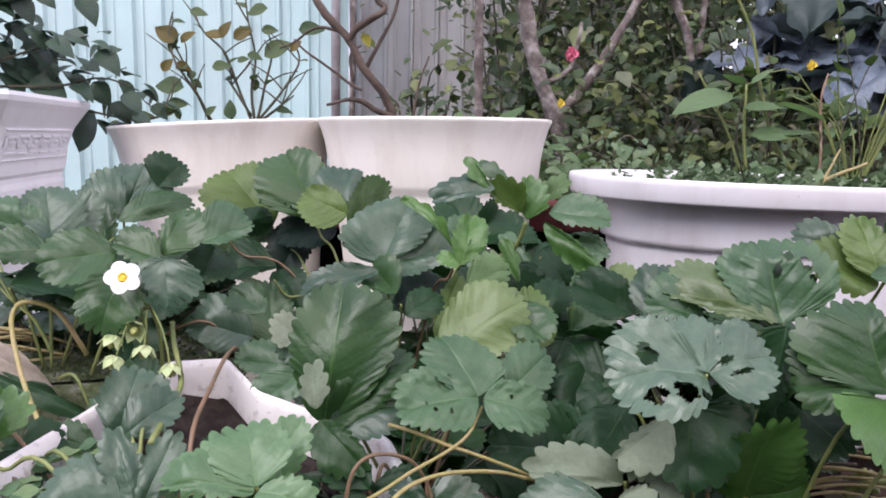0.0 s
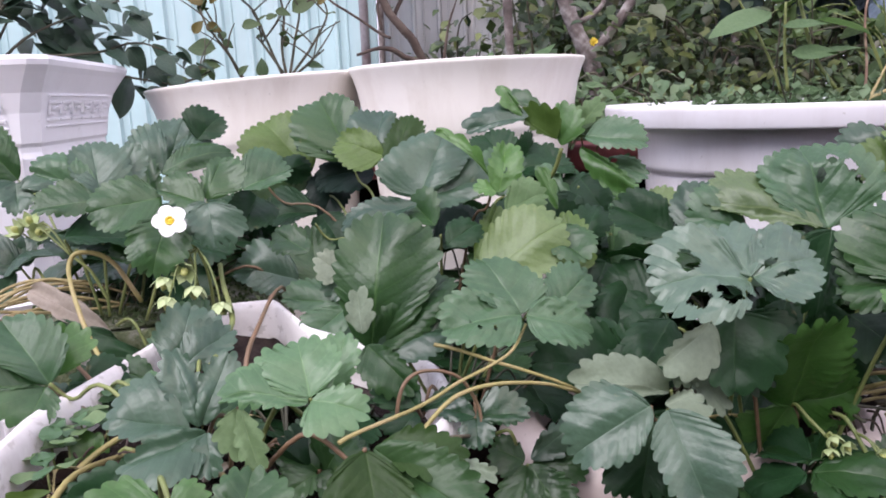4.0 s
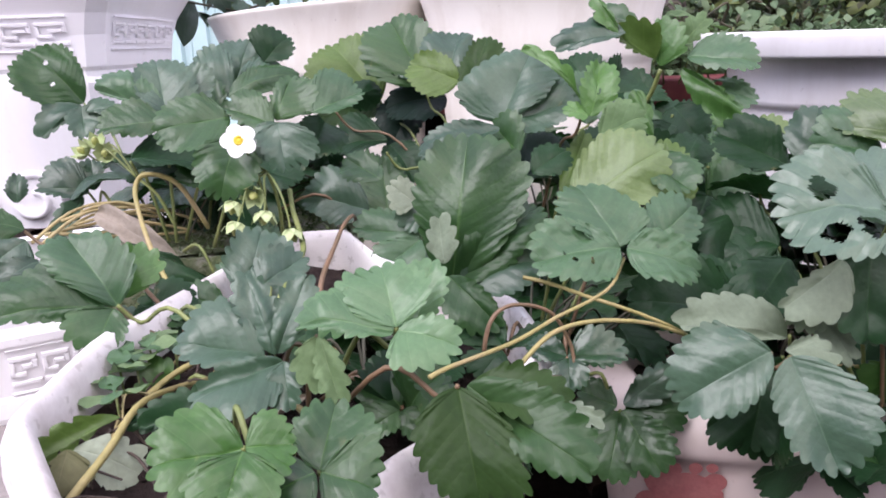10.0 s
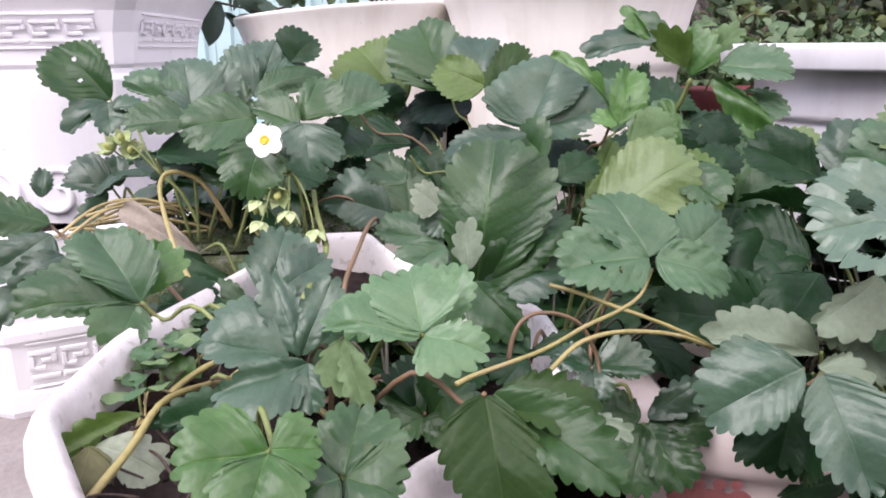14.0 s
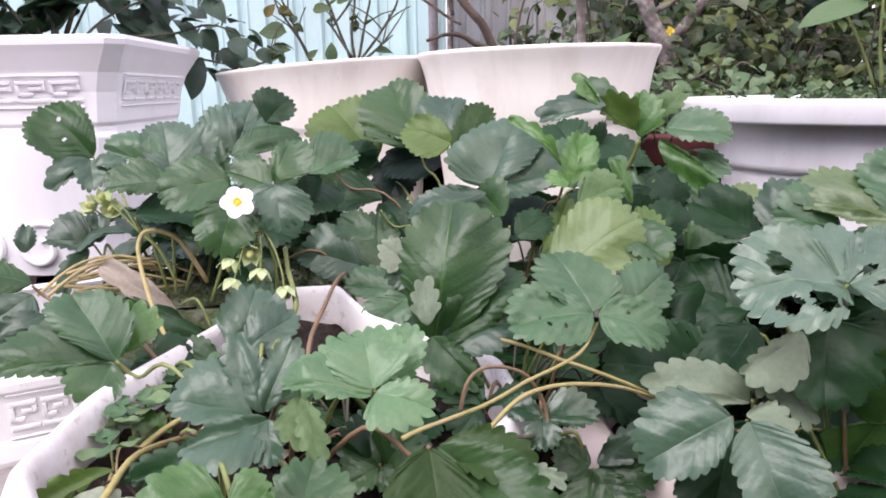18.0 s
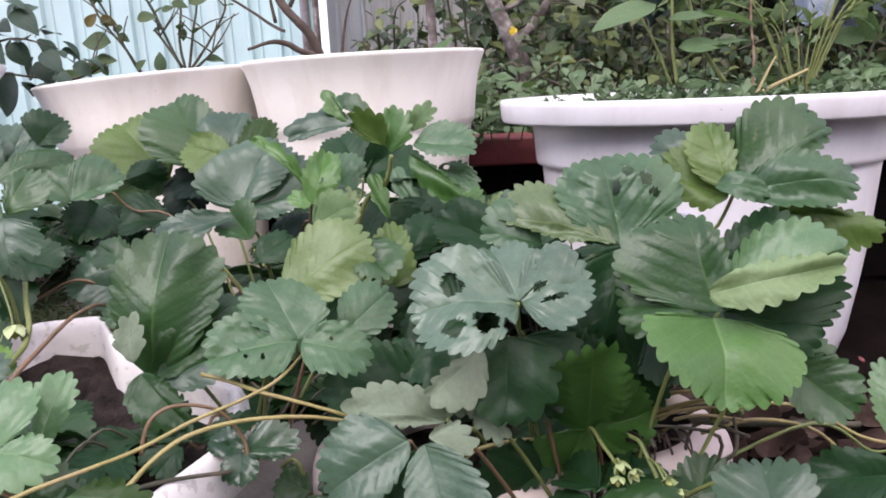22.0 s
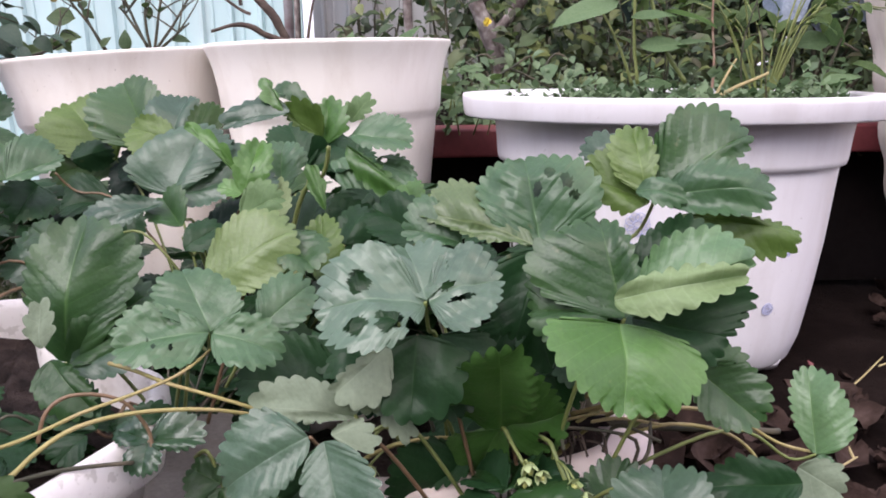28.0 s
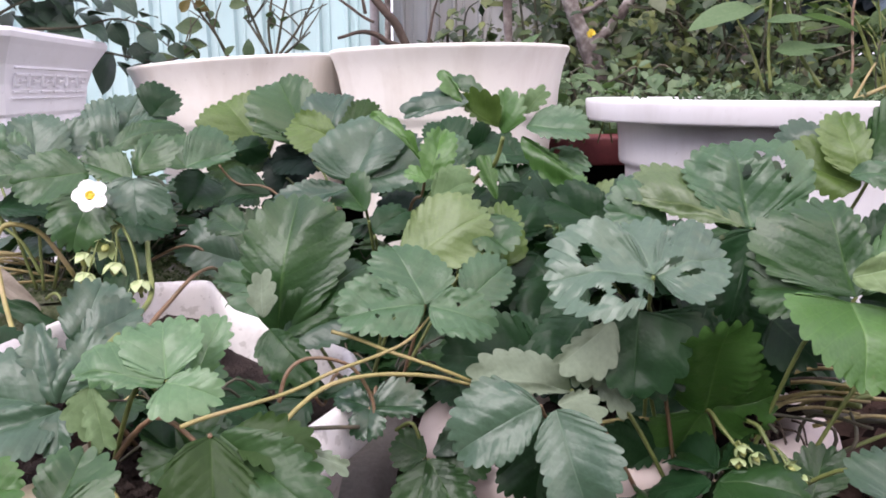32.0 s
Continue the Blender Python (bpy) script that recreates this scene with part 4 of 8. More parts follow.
blade(leaf, 'deep', (0.0849, 0.3500, 0.1671), (0.0752, 0.3357, 0.1314), (0.0947, 0.3340, 0.1413), (0.0585, 0.3436, 0.1360))
leaf = strawberry_leaf(plant_right, (0.2339, 0.3000, 0.1482))
blade(leaf, 'grey', (0.2339, 0.3000, 0.1482), (0.2370, 0.3232, 0.1642), (0.2129, 0.3163, 0.1536), (0.2549, 0.3076, 0.1584))
blade(leaf, 'deep', (0.3073, 0.3300, 0.1522), (0.2654, 0.3408, 0.1424), (0.2812, 0.3238, 0.1366), (0.2881, 0.3443, 0.1545))
blade(leaf, 'mid', (0.2195, 0.3600, 0.1165), (0.2333, 0.3776, 0.1371), (0.2125, 0.3729, 0.1271), (0.2420, 0.3677, 0.1299))
leaf = strawberry_leaf(plant_right, (0.3576, 0.4100, 0.1207))
blade(leaf, 'sagelight', (0.3576, 0.4100, 0.1207), (0.3606, 0.4351, 0.1641), (0.3500, 0.4290, 0.1442), (0.3771, 0.4096, 0.1387))
blade(leaf, 'pale', (0.3397, 0.3950, 0.1215), (0.3569, 0.3801, 0.1137), (0.3565, 0.3887, 0.1264), (0.3427, 0.3821, 0.1046), teeth=6)
blade(leaf, 'sage', (0.3571, 0.4050, 0.1235), (0.3617, 0.3949, 0.1127), (0.3620, 0.4010, 0.1220), (0.3530, 0.4014, 0.1145))
leaf = strawberry_leaf(plant_right, (0.2674, 0.3720, 0.1933))
blade(leaf, 'mid', (0.2674, 0.3720, 0.1933), (0.2922, 0.3485, 0.1753), (0.2970, 0.3598, 0.1928), (0.2692, 0.3565, 0.1737))
blade(leaf, 'mid', (0.2711, 0.3800, 0.1914), (0.2944, 0.3711, 0.1918), (0.2834, 0.3845, 0.2002), (0.2836, 0.3702, 0.1869))
leaf = strawberry_leaf(plant_right, (0.1553, 0.3920, 0.1235))
blade(leaf, 'deep', (0.1553, 0.3920, 0.1235), (0.1137, 0.3900, 0.1183), (0.1358, 0.3778, 0.1079), (0.1297, 0.4026, 0.1321), crinkle=1.8)
leaf = strawberry_leaf(plant_centre, (0.0178, 0.3720, 0.2166))
blade(leaf, 'sage', (0.0178, 0.3720, 0.2166), (-0.0234, 0.3578, 0.2153), (0.0055, 0.3540, 0.2044), (-0.0158, 0.3747, 0.2278), holes=((0.6, -0.28, 0.022, 0.1), (0.42, -0.42, 0.022, 0.08), (0.66, 0.05, 0.012, 0.07)))
blade(leaf, 'sage', (0.0184, 0.3740, 0.2171), (-0.0014, 0.3975, 0.2425), (-0.0105, 0.3798, 0.2297), (0.0301, 0.3891, 0.2270))
blade(leaf, 'sage', (0.0206, 0.3700, 0.2170), (0.0540, 0.3683, 0.2069), (0.0399, 0.3796, 0.2203), (0.0324, 0.3570, 0.2028), holes=((0.4, -0.35, 0.03, 0.07),))
blade(leaf, 'sage', (0.0379, 0.4000, 0.2098), (0.0618, 0.4200, 0.2266), (0.0408, 0.4185, 0.2305), (0.0578, 0.4043, 0.2094))
leaf = strawberry_leaf(plant_centre, (-0.0003, 0.4320, 0.2234))
blade(leaf, 'limeleaf', (-0.0003, 0.4320, 0.2234), (0.0498, 0.4456, 0.2523), (0.0170, 0.4521, 0.2580), (0.0361, 0.4289, 0.2237), crinkle=0.6)
blade(leaf, 'palegreen', (0.0160, 0.4560, 0.2621), (0.0409, 0.4581, 0.2709), (0.0267, 0.4645, 0.2789), (0.0304, 0.4518, 0.2580))
blade(leaf, 'olive', (0.0613, 0.4700, 0.2134), (0.0600, 0.4930, 0.2518), (0.0494, 0.4864, 0.2368), (0.0764, 0.4745, 0.2266))
leaf = strawberry_leaf(plant_centre, (-0.0666, 0.3920, 0.1940))
blade(leaf, 'mid', (-0.0666, 0.3920, 0.1940), (-0.0581, 0.4191, 0.2666), (-0.0841, 0.4087, 0.2434), (-0.0278, 0.4127, 0.2427), bend=0.08, crinkle=0.5)
blade(leaf, 'midd', (-0.0639, 0.3880, 0.1948), (-0.0214, 0.4142, 0.2280), (-0.0430, 0.4129, 0.2281), (-0.0320, 0.3963, 0.2035), crinkle=0.7)
blade(leaf, 'midd', (-0.0665, 0.3750, 0.2027), (-0.0413, 0.3635, 0.1794), (-0.0493, 0.3722, 0.1954), (-0.0699, 0.3655, 0.1867))
blade(leaf, 'grey', (-0.0626, 0.3860, 0.1955), (-0.0204, 0.3966, 0.2048), (-0.0366, 0.4029, 0.2135), (-0.0370, 0.3827, 0.1896))
blade(leaf, 'pale', (-0.0687, 0.3750, 0.2087), (-0.0715, 0.3828, 0.2306), (-0.0756, 0.3781, 0.2189), (-0.0638, 0.3796, 0.2201), teeth=4, crinkle=0.4)
leaf = strawberry_leaf(plant_centre, (-0.0082, 0.3480, 0.1700))
blade(leaf, 'deepg', (-0.0082, 0.3480, 0.1700), (0.0183, 0.3472, 0.1716), (0.0032, 0.3568, 0.1798), (0.0063, 0.3436, 0.1670), crinkle=1.8)
blade(leaf, 'deepg', (-0.0079, 0.3450, 0.1711), (-0.0083, 0.3352, 0.1595), (0.0007, 0.3397, 0.1657), (-0.0170, 0.3401, 0.1643), crinkle=1.8)
blade(leaf, 'deepg', (-0.0086, 0.3500, 0.1694), (-0.0266, 0.3552, 0.1725), (-0.0186, 0.3476, 0.1666), (-0.0169, 0.3585, 0.1759), crinkle=1.5)
leaf = strawberry_leaf(plant_centre, (0.0199, 0.3660, 0.1326))
blade(leaf, 'mid', (0.0199, 0.3660, 0.1326), (0.0126, 0.3475, 0.1048), (0.0280, 0.3506, 0.1127), (0.0015, 0.3569, 0.1154))
blade(leaf, 'mid', (0.0207, 0.3640, 0.1337), (0.0372, 0.3451, 0.1110), (0.0433, 0.3535, 0.1243), (0.0229, 0.3492, 0.1133))
blade(leaf, 'mid', (0.0184, 0.3680, 0.1340), (0.0010, 0.3753, 0.1385), (0.0060, 0.3637, 0.1277), (0.0099, 0.3786, 0.1431))
blade(leaf, 'grey', (0.0218, 0.3680, 0.1348), (0.0485, 0.3744, 0.1535), (0.0305, 0.3739, 0.1474), (0.0410, 0.3673, 0.1391), teeth=6)
blade(leaf, 'midd', (0.0232, 0.3720, 0.1304), (0.0520, 0.3666, 0.1299), (0.0397, 0.3743, 0.1364), (0.0397, 0.3622, 0.1222))
leaf = strawberry_leaf(plant_centre, (-0.0390, 0.3600, 0.1700))
blade(leaf, 'deep', (-0.0390, 0.3600, 0.1700), (-0.0568, 0.3773, 0.1873), (-0.0619, 0.3638, 0.1738), (-0.0421, 0.3730, 0.1831))
blade(leaf, 'deep', (-0.0376, 0.3700, 0.1657), (-0.0086, 0.3776, 0.1722), (-0.0216, 0.3791, 0.1734), (-0.0189, 0.3700, 0.1657))
blade(leaf, 'deep', (-0.0395, 0.3500, 0.1728), (-0.0496, 0.3406, 0.1634), (-0.0388, 0.3409, 0.1637), (-0.0580, 0.3464, 0.1693))
leaf = strawberry_leaf(plant_back, (0.0618, 0.5250, 0.2945), 0.0020)
blade(leaf, 'olive', (0.0580, 0.5220, 0.3012), (0.0325, 0.5252, 0.3195), (0.0429, 0.5241, 0.3093), (0.0572, 0.5204, 0.3211), teeth=6, bend=0.05)
blade(leaf, 'slate', (0.0379, 0.5180, 0.3187), (-0.0060, 0.5155, 0.3111), (0.0170, 0.5124, 0.3114), (0.0156, 0.5272, 0.3235), teeth=6)
blade(leaf, 'fresh', (0.0347, 0.5200, 0.3180), (0.0207, 0.5303, 0.3405), (0.0221, 0.5251, 0.3268), (0.0312, 0.5234, 0.3259), teeth=3, bend=0.12)
blade(leaf, 'mid', (0.0522, 0.5300, 0.3205), (0.0208, 0.5472, 0.3302), (0.0374, 0.5357, 0.3231), (0.0377, 0.5455, 0.3313), teeth=5, bend=0.1)
blade(leaf, 'freshdeep', (0.0622, 0.5240, 0.2967), (0.0615, 0.5294, 0.3260), (0.0570, 0.5277, 0.3119), (0.0762, 0.5234, 0.3087), teeth=7)
blade(leaf, 'palegreen', (0.0761, 0.5300, 0.3107), (0.0908, 0.5322, 0.3254), (0.0763, 0.5337, 0.3208), (0.0863, 0.5290, 0.3141), teeth=4)
blade(leaf, 'sage', (0.0778, 0.5220, 0.3016), (0.1172, 0.5088, 0.2979), (0.1012, 0.5290, 0.3124), (0.0936, 0.5072, 0.2917), bend=0.08)
blade(leaf, 'freshdeep', (0.0743, 0.5200, 0.2953), (0.1089, 0.5049, 0.2686), (0.0956, 0.5118, 0.2826), (0.0885, 0.5099, 0.2700), teeth=6)
blade(leaf, 'sage', (0.0933, 0.5280, 0.2837), (0.1194, 0.5133, 0.2744), (0.1073, 0.5263, 0.2858), (0.1049, 0.5128, 0.2696), holes=((0.2, -0.3, 0.07, 0.2),))
leaf = strawberry_leaf(plant_back, (-0.0408, 0.5060, 0.2646))
blade(leaf, 'slate', (-0.0408, 0.5060, 0.2646), (-0.0216, 0.5356, 0.3066), (-0.0682, 0.5175, 0.2812), (-0.0056, 0.5236, 0.2894), bend=0.09, crinkle=0.7)
blade(leaf, 'slate', (-0.0393, 0.5040, 0.2637), (0.0071, 0.5158, 0.2754), (-0.0070, 0.5330, 0.2926), (-0.0189, 0.4987, 0.2583), crinkle=0.7)
blade(leaf, 'slate', (-0.0425, 0.4900, 0.2645), (-0.0902, 0.4754, 0.2477), (-0.0652, 0.4769, 0.2492), (-0.0803, 0.4871, 0.2615))
leaf = strawberry_leaf(plant_back, (0.0098, 0.4900, 0.2753))
blade(leaf, 'fresh', (0.0098, 0.4900, 0.2753), (-0.0285, 0.5018, 0.3112), (-0.0041, 0.4955, 0.2904), (-0.0097, 0.5008, 0.3017), teeth=4, crinkle=0.5)
blade(leaf, 'fresh', (0.0127, 0.4820, 0.2694), (0.0207, 0.4991, 0.3009), (0.0067, 0.4881, 0.2853), (0.0283, 0.4926, 0.2837), crinkle=1.5)
blade(leaf, 'fresh', (0.0118, 0.4800, 0.2698), (-0.0017, 0.4809, 0.2739), (0.0060, 0.4763, 0.2676), (0.0027, 0.4850, 0.2768), teeth=5)
blade(leaf, 'slate', (0.0174, 0.4800, 0.2687), (0.0308, 0.4897, 0.2797), (0.0197, 0.4893, 0.2834), (0.0291, 0.4825, 0.2683))
blade(leaf, 'palelime', (0.0290, 0.4780, 0.2500), (0.0279, 0.4915, 0.2788), (0.0193, 0.4829, 0.2646), (0.0404, 0.4882, 0.2662))
blade(leaf, 'fresh', (0.0579, 0.5200, 0.2512), (0.0480, 0.5325, 0.2806), (0.0460, 0.5274, 0.2703), (0.0560, 0.5269, 0.2665), teeth=3)
leaf = strawberry_leaf(plant_back, (-0.1099, 0.6600, 0.2816))
blade(leaf, 'mid', (-0.1099, 0.6600, 0.2816), (-0.1417, 0.6910, 0.3366), (-0.1586, 0.6634, 0.2956), (-0.1007, 0.6816, 0.3143), bend=0.09)
blade(leaf, 'slate', (-0.1069, 0.6550, 0.2809), (-0.1607, 0.6687, 0.2944), (-0.1293, 0.6583, 0.2848), (-0.1428, 0.6849, 0.3044))
blade(leaf, 'slate', (-0.0881, 0.6450, 0.2831), (-0.0803, 0.6740, 0.3235), (-0.1098, 0.6641, 0.3128), (-0.0670, 0.6604, 0.3027))
blade(leaf, 'olive', (-0.0780, 0.6350, 0.2854), (-0.1179, 0.6411, 0.3004), (-0.1064, 0.6273, 0.2752), (-0.0960, 0.6460, 0.3063))
blade(leaf, 'darkolive', (-0.0722, 0.6300, 0.2700), (-0.0555, 0.6566, 0.3183), (-0.0775, 0.6426, 0.2942), (-0.0439, 0.6474, 0.2999))
# navy blades: inner leaves whose shade is in their colour
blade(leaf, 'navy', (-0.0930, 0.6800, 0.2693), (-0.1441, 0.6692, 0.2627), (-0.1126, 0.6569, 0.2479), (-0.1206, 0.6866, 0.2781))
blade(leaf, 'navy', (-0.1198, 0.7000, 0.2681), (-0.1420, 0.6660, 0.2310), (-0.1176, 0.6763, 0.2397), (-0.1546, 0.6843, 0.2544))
leaf = strawberry_leaf(plant_back, (-0.1541, 0.6900, 0.2672))
blade(leaf, 'olive', (-0.1541, 0.6900, 0.2672), (-0.1993, 0.7086, 0.3161), (-0.2186, 0.6893, 0.2864), (-0.1619, 0.7135, 0.3132), crinkle=0.8)
blade(leaf, 'darkolive', (-0.1548, 0.7000, 0.2643), (-0.2087, 0.6788, 0.2544), (-0.1688, 0.6746, 0.2453), (-0.1893, 0.7025, 0.2713))
blade(leaf, 'sage', (-0.1819, 0.5600, 0.2701), (-0.1492, 0.5806, 0.2817), (-0.1766, 0.5866, 0.2946), (-0.1616, 0.5639, 0.2688))
blade(leaf, 'mid', (-0.1850, 0.5700, 0.2680), (-0.2069, 0.5805, 0.2867), (-0.2094, 0.5677, 0.2727), (-0.1905, 0.5873, 0.2896))
leaf = strawberry_leaf(plant_back, (0.1244, 0.5450, 0.2384))
blade(leaf, 'lime', (0.1244, 0.5450, 0.2384), (0.1546, 0.5437, 0.2494), (0.1383, 0.5552, 0.2582), (0.1341, 0.5413, 0.2374))
blade(leaf, 'fresh', (0.1243, 0.5500, 0.2385), (0.1112, 0.5703, 0.2608), (0.1100, 0.5619, 0.2489), (0.1243, 0.5654, 0.2596))
blade(leaf, 'sagelight', (0.1037, 0.5500, 0.2012), (0.1120, 0.5745, 0.2497), (0.1044, 0.5642, 0.2274), (0.1218, 0.5620, 0.2318))
blade(leaf, 'sage', (0.1047, 0.5400, 0.2055), (0.1378, 0.5503, 0.2277), (0.1145, 0.5543, 0.2250), (0.1301, 0.5387, 0.2119))
leaf = strawberry_leaf(plant_back, (0.0779, 0.6000, 0.2346))
blade(leaf, 'deep', (0.0779, 0.6000, 0.2346), (0.0946, 0.6185, 0.2652), (0.0732, 0.6153, 0.2547), (0.1099, 0.6083, 0.2552))
blade(leaf, 'deep', (0.0699, 0.6200, 0.2498), (0.0420, 0.6538, 0.2836), (0.0364, 0.6382, 0.2641), (0.0723, 0.6427, 0.2770))
blade(leaf, 'sage', (0.0791, 0.5850, 0.2368), (0.0565, 0.6121, 0.2748), (0.0618, 0.5977, 0.2524), (0.0704, 0.6032, 0.2646), teeth=4)
blade(leaf, 'sage', (0.0176, 0.5600, 0.2569), (0.0203, 0.5800, 0.2919), (0.0039, 0.5726, 0.2763), (0.0379, 0.5702, 0.2781), crinkle=2.0)
blade(leaf, 'olive', (-0.0032, 0.5000, 0.2155), (0.0139, 0.5210, 0.2538), (0.0007, 0.5137, 0.2396), (0.0208, 0.5084, 0.2329))
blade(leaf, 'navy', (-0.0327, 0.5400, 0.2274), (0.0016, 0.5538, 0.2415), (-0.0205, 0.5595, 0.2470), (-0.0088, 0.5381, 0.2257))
leaf = strawberry_leaf(plant_left, (-0.1797, 0.4700, 0.2720))
blade(leaf, 'slate', (-0.1797, 0.4700, 0.2720), (-0.1733, 0.4571, 0.2453), (-0.1561, 0.4685, 0.2560), (-0.1895, 0.4613, 0.2618))
blade(leaf, 'mid', (-0.1851, 0.4850, 0.2720), (-0.1794, 0.5056, 0.2976), (-0.1892, 0.4942, 0.2862), (-0.1632, 0.4991, 0.2819))
blade(leaf, 'mid', (-0.1843, 0.4750, 0.2715), (-0.2141, 0.4789, 0.2822), (-0.1971, 0.4684, 0.2695), (-0.2031, 0.4903, 0.2885))
blade(leaf, 'slate', (-0.1806, 0.4730, 0.2724), (-0.1878, 0.4585, 0.2522), (-0.1815, 0.4623, 0.2552), (-0.1959, 0.4638, 0.2650))
leaf = strawberry_leaf(plant_left, (-0.2060, 0.4660, 0.2648))
blade(leaf, 'mid', (-0.2060, 0.4660, 0.2648), (-0.2110, 0.4450, 0.2311), (-0.1917, 0.4596, 0.2442), (-0.2265, 0.4496, 0.2494))
leaf = strawberry_leaf(plant_left, (-0.2760, 0.5220, 0.2685))
blade(leaf, 'slate', (-0.2760, 0.5220, 0.2685), (-0.2887, 0.5428, 0.3104), (-0.3000, 0.5290, 0.2971), (-0.2604, 0.5423, 0.2890), crinkle=1.4)
blade(leaf, 'sage', (-0.2767, 0.5200, 0.2691), (-0.3244, 0.5230, 0.2966), (-0.3008, 0.5179, 0.2791), (-0.3029, 0.5352, 0.2989))
blade(leaf, 'mid', (-0.2731, 0.5120, 0.2683), (-0.3105, 0.4942, 0.2682), (-0.2883, 0.4972, 0.2615), (-0.2990, 0.5150, 0.2821))
blade(leaf, 'mid', (-0.2130, 0.4780, 0.2736), (-0.2529, 0.4586, 0.2688), (-0.2272, 0.4564, 0.2555), (-0.2378, 0.4798, 0.2861))
blade(leaf, 'slate', (-0.2757, 0.5300, 0.2685), (-0.2628, 0.5594, 0.3054), (-0.2777, 0.5453, 0.2939), (-0.2558, 0.5473, 0.2812))
leaf = strawberry_leaf(plant_left, (-0.2648, 0.6200, 0.2804))
blade(leaf, 'slate', (-0.2648, 0.6200, 0.2804), (-0.3023, 0.6218, 0.2995), (-0.2874, 0.6144, 0.2839), (-0.2842, 0.6427, 0.3164), crinkle=1.8)
blade(leaf, 'slate', (-0.2662, 0.6250, 0.2801), (-0.2601, 0.6589, 0.3225), (-0.2845, 0.6425, 0.3127), (-0.2394, 0.6515, 0.3021), crinkle=1.8)
blade(leaf, 'slate', (-0.2610, 0.6150, 0.2807), (-0.2309, 0.6440, 0.2975), (-0.2463, 0.6510, 0.3094), (-0.2397, 0.6244, 0.2822), crinkle=1.5, holes=((0.6, -0.1, 0.1, 0.14),))
blade(leaf, 'deep', (-0.2419, 0.6400, 0.3063), (-0.2257, 0.6564, 0.3246), (-0.2533, 0.6489, 0.3270), (-0.2223, 0.6481, 0.3090))
blade(leaf, 'mid', (-0.2604, 0.6000, 0.2795), (-0.2127, 0.6351, 0.2929), (-0.2407, 0.6312, 0.2981), (-0.2346, 0.6081, 0.2782))
blade(leaf, 'mid', (-0.2722, 0.6000, 0.2544), (-0.2799, 0.6160, 0.2925), (-0.2864, 0.6035, 0.2727), (-0.2676, 0.6117, 0.2741))
leaf = strawberry_leaf(plant_left, (-0.4161, 0.6550, 0.2754))
blade(leaf, 'midd', (-0.4161, 0.6550, 0.2754), (-0.4602, 0.6576, 0.3216), (-0.4632, 0.6349, 0.2878), (-0.4359, 0.6715, 0.3210), holes=((0.72, 0.05, 0.03, 0.08), (0.42, -0.25, 0.02, 0.06)), bend=0.07, crinkle=0.5)
blade(leaf, 'slate', (-0.4148, 0.6500, 0.2722), (-0.4385, 0.6201, 0.2504), (-0.4235, 0.6363, 0.2604), (-0.4374, 0.6375, 0.2735), teeth=5)
blade(leaf, 'slate', (-0.4129, 0.6450, 0.2726), (-0.4052, 0.6296, 0.2480), (-0.3971, 0.6502, 0.2675), (-0.4208, 0.6323, 0.2628))
blade(leaf, 'slate', (-0.4071, 0.6400, 0.2699), (-0.3816, 0.6494, 0.2659), (-0.4006, 0.6540, 0.2773), (-0.3925, 0.6413, 0.2647))
leaf = strawberry_leaf(plant_left, (-0.1442, 0.5600, 0.1952))
blade(leaf, 'slate', (-0.1442, 0.5600, 0.1952), (-0.1936, 0.5604, 0.2069), (-0.1664, 0.5484, 0.1867), (-0.1735, 0.5770, 0.2218))
blade(leaf, 'mid', (-0.1333, 0.5850, 0.1757), (-0.1425, 0.6139, 0.2277), (-0.1596, 0.6006, 0.2097), (-0.1230, 0.6061, 0.2088))
blade(leaf, 'sage', (-0.0970, 0.5000, 0.1888), (-0.1421, 0.5020, 0.1963), (-0.1146, 0.4937, 0.1847), (-0.1231, 0.5136, 0.2054))
blade(leaf, 'sage', (-0.0958, 0.4900, 0.1907), (-0.1176, 0.4738, 0.1747), (-0.0956, 0.4788, 0.1775), (-0.1244, 0.4824, 0.1858))
blade(leaf, 'palegrey', (-0.0993, 0.5000, 0.2130), (-0.1163, 0.5048, 0.2249), (-0.1104, 0.4957, 0.2080), (-0.1057, 0.5074, 0.2272), teeth=6)
blade(leaf, 'slate', (-0.0960, 0.5050, 0.2100), (-0.1049, 0.4959, 0.1962), (-0.0936, 0.4982, 0.1977), (-0.1131, 0.5001, 0.2050))
blade(leaf, 'mid', (-0.0951, 0.5100, 0.1866), (-0.0903, 0.5253, 0.2075), (-0.1038, 0.5189, 0.2007), (-0.0819, 0.5199, 0.1986))
leaf = strawberry_leaf(plant_left, (-0.3575, 0.5450, 0.2152))
blade(leaf, 'grey', (-0.3575, 0.5450, 0.2152), (-0.3892, 0.5335, 0.2218), (-0.3738, 0.5328, 0.2131), (-0.3797, 0.5556, 0.2358))
blade(leaf, 'grey', (-0.3554, 0.5500, 0.2165), (-0.3610, 0.5606, 0.2372), (-0.3681, 0.5500, 0.2277), (-0.3522, 0.5598, 0.2283))
blade(leaf, 'grey', (-0.3533, 0.5300, 0.2160), (-0.3627, 0.5047, 0.1870), (-0.3535, 0.5184, 0.1989), (-0.3660, 0.5142, 0.2041), teeth=5)
blade(leaf, 'grey', (-0.4430, 0.5800, 0.2009), (-0.4463, 0.5900, 0.2224), (-0.4507, 0.5801, 0.2106), (-0.4381, 0.5887, 0.2099))
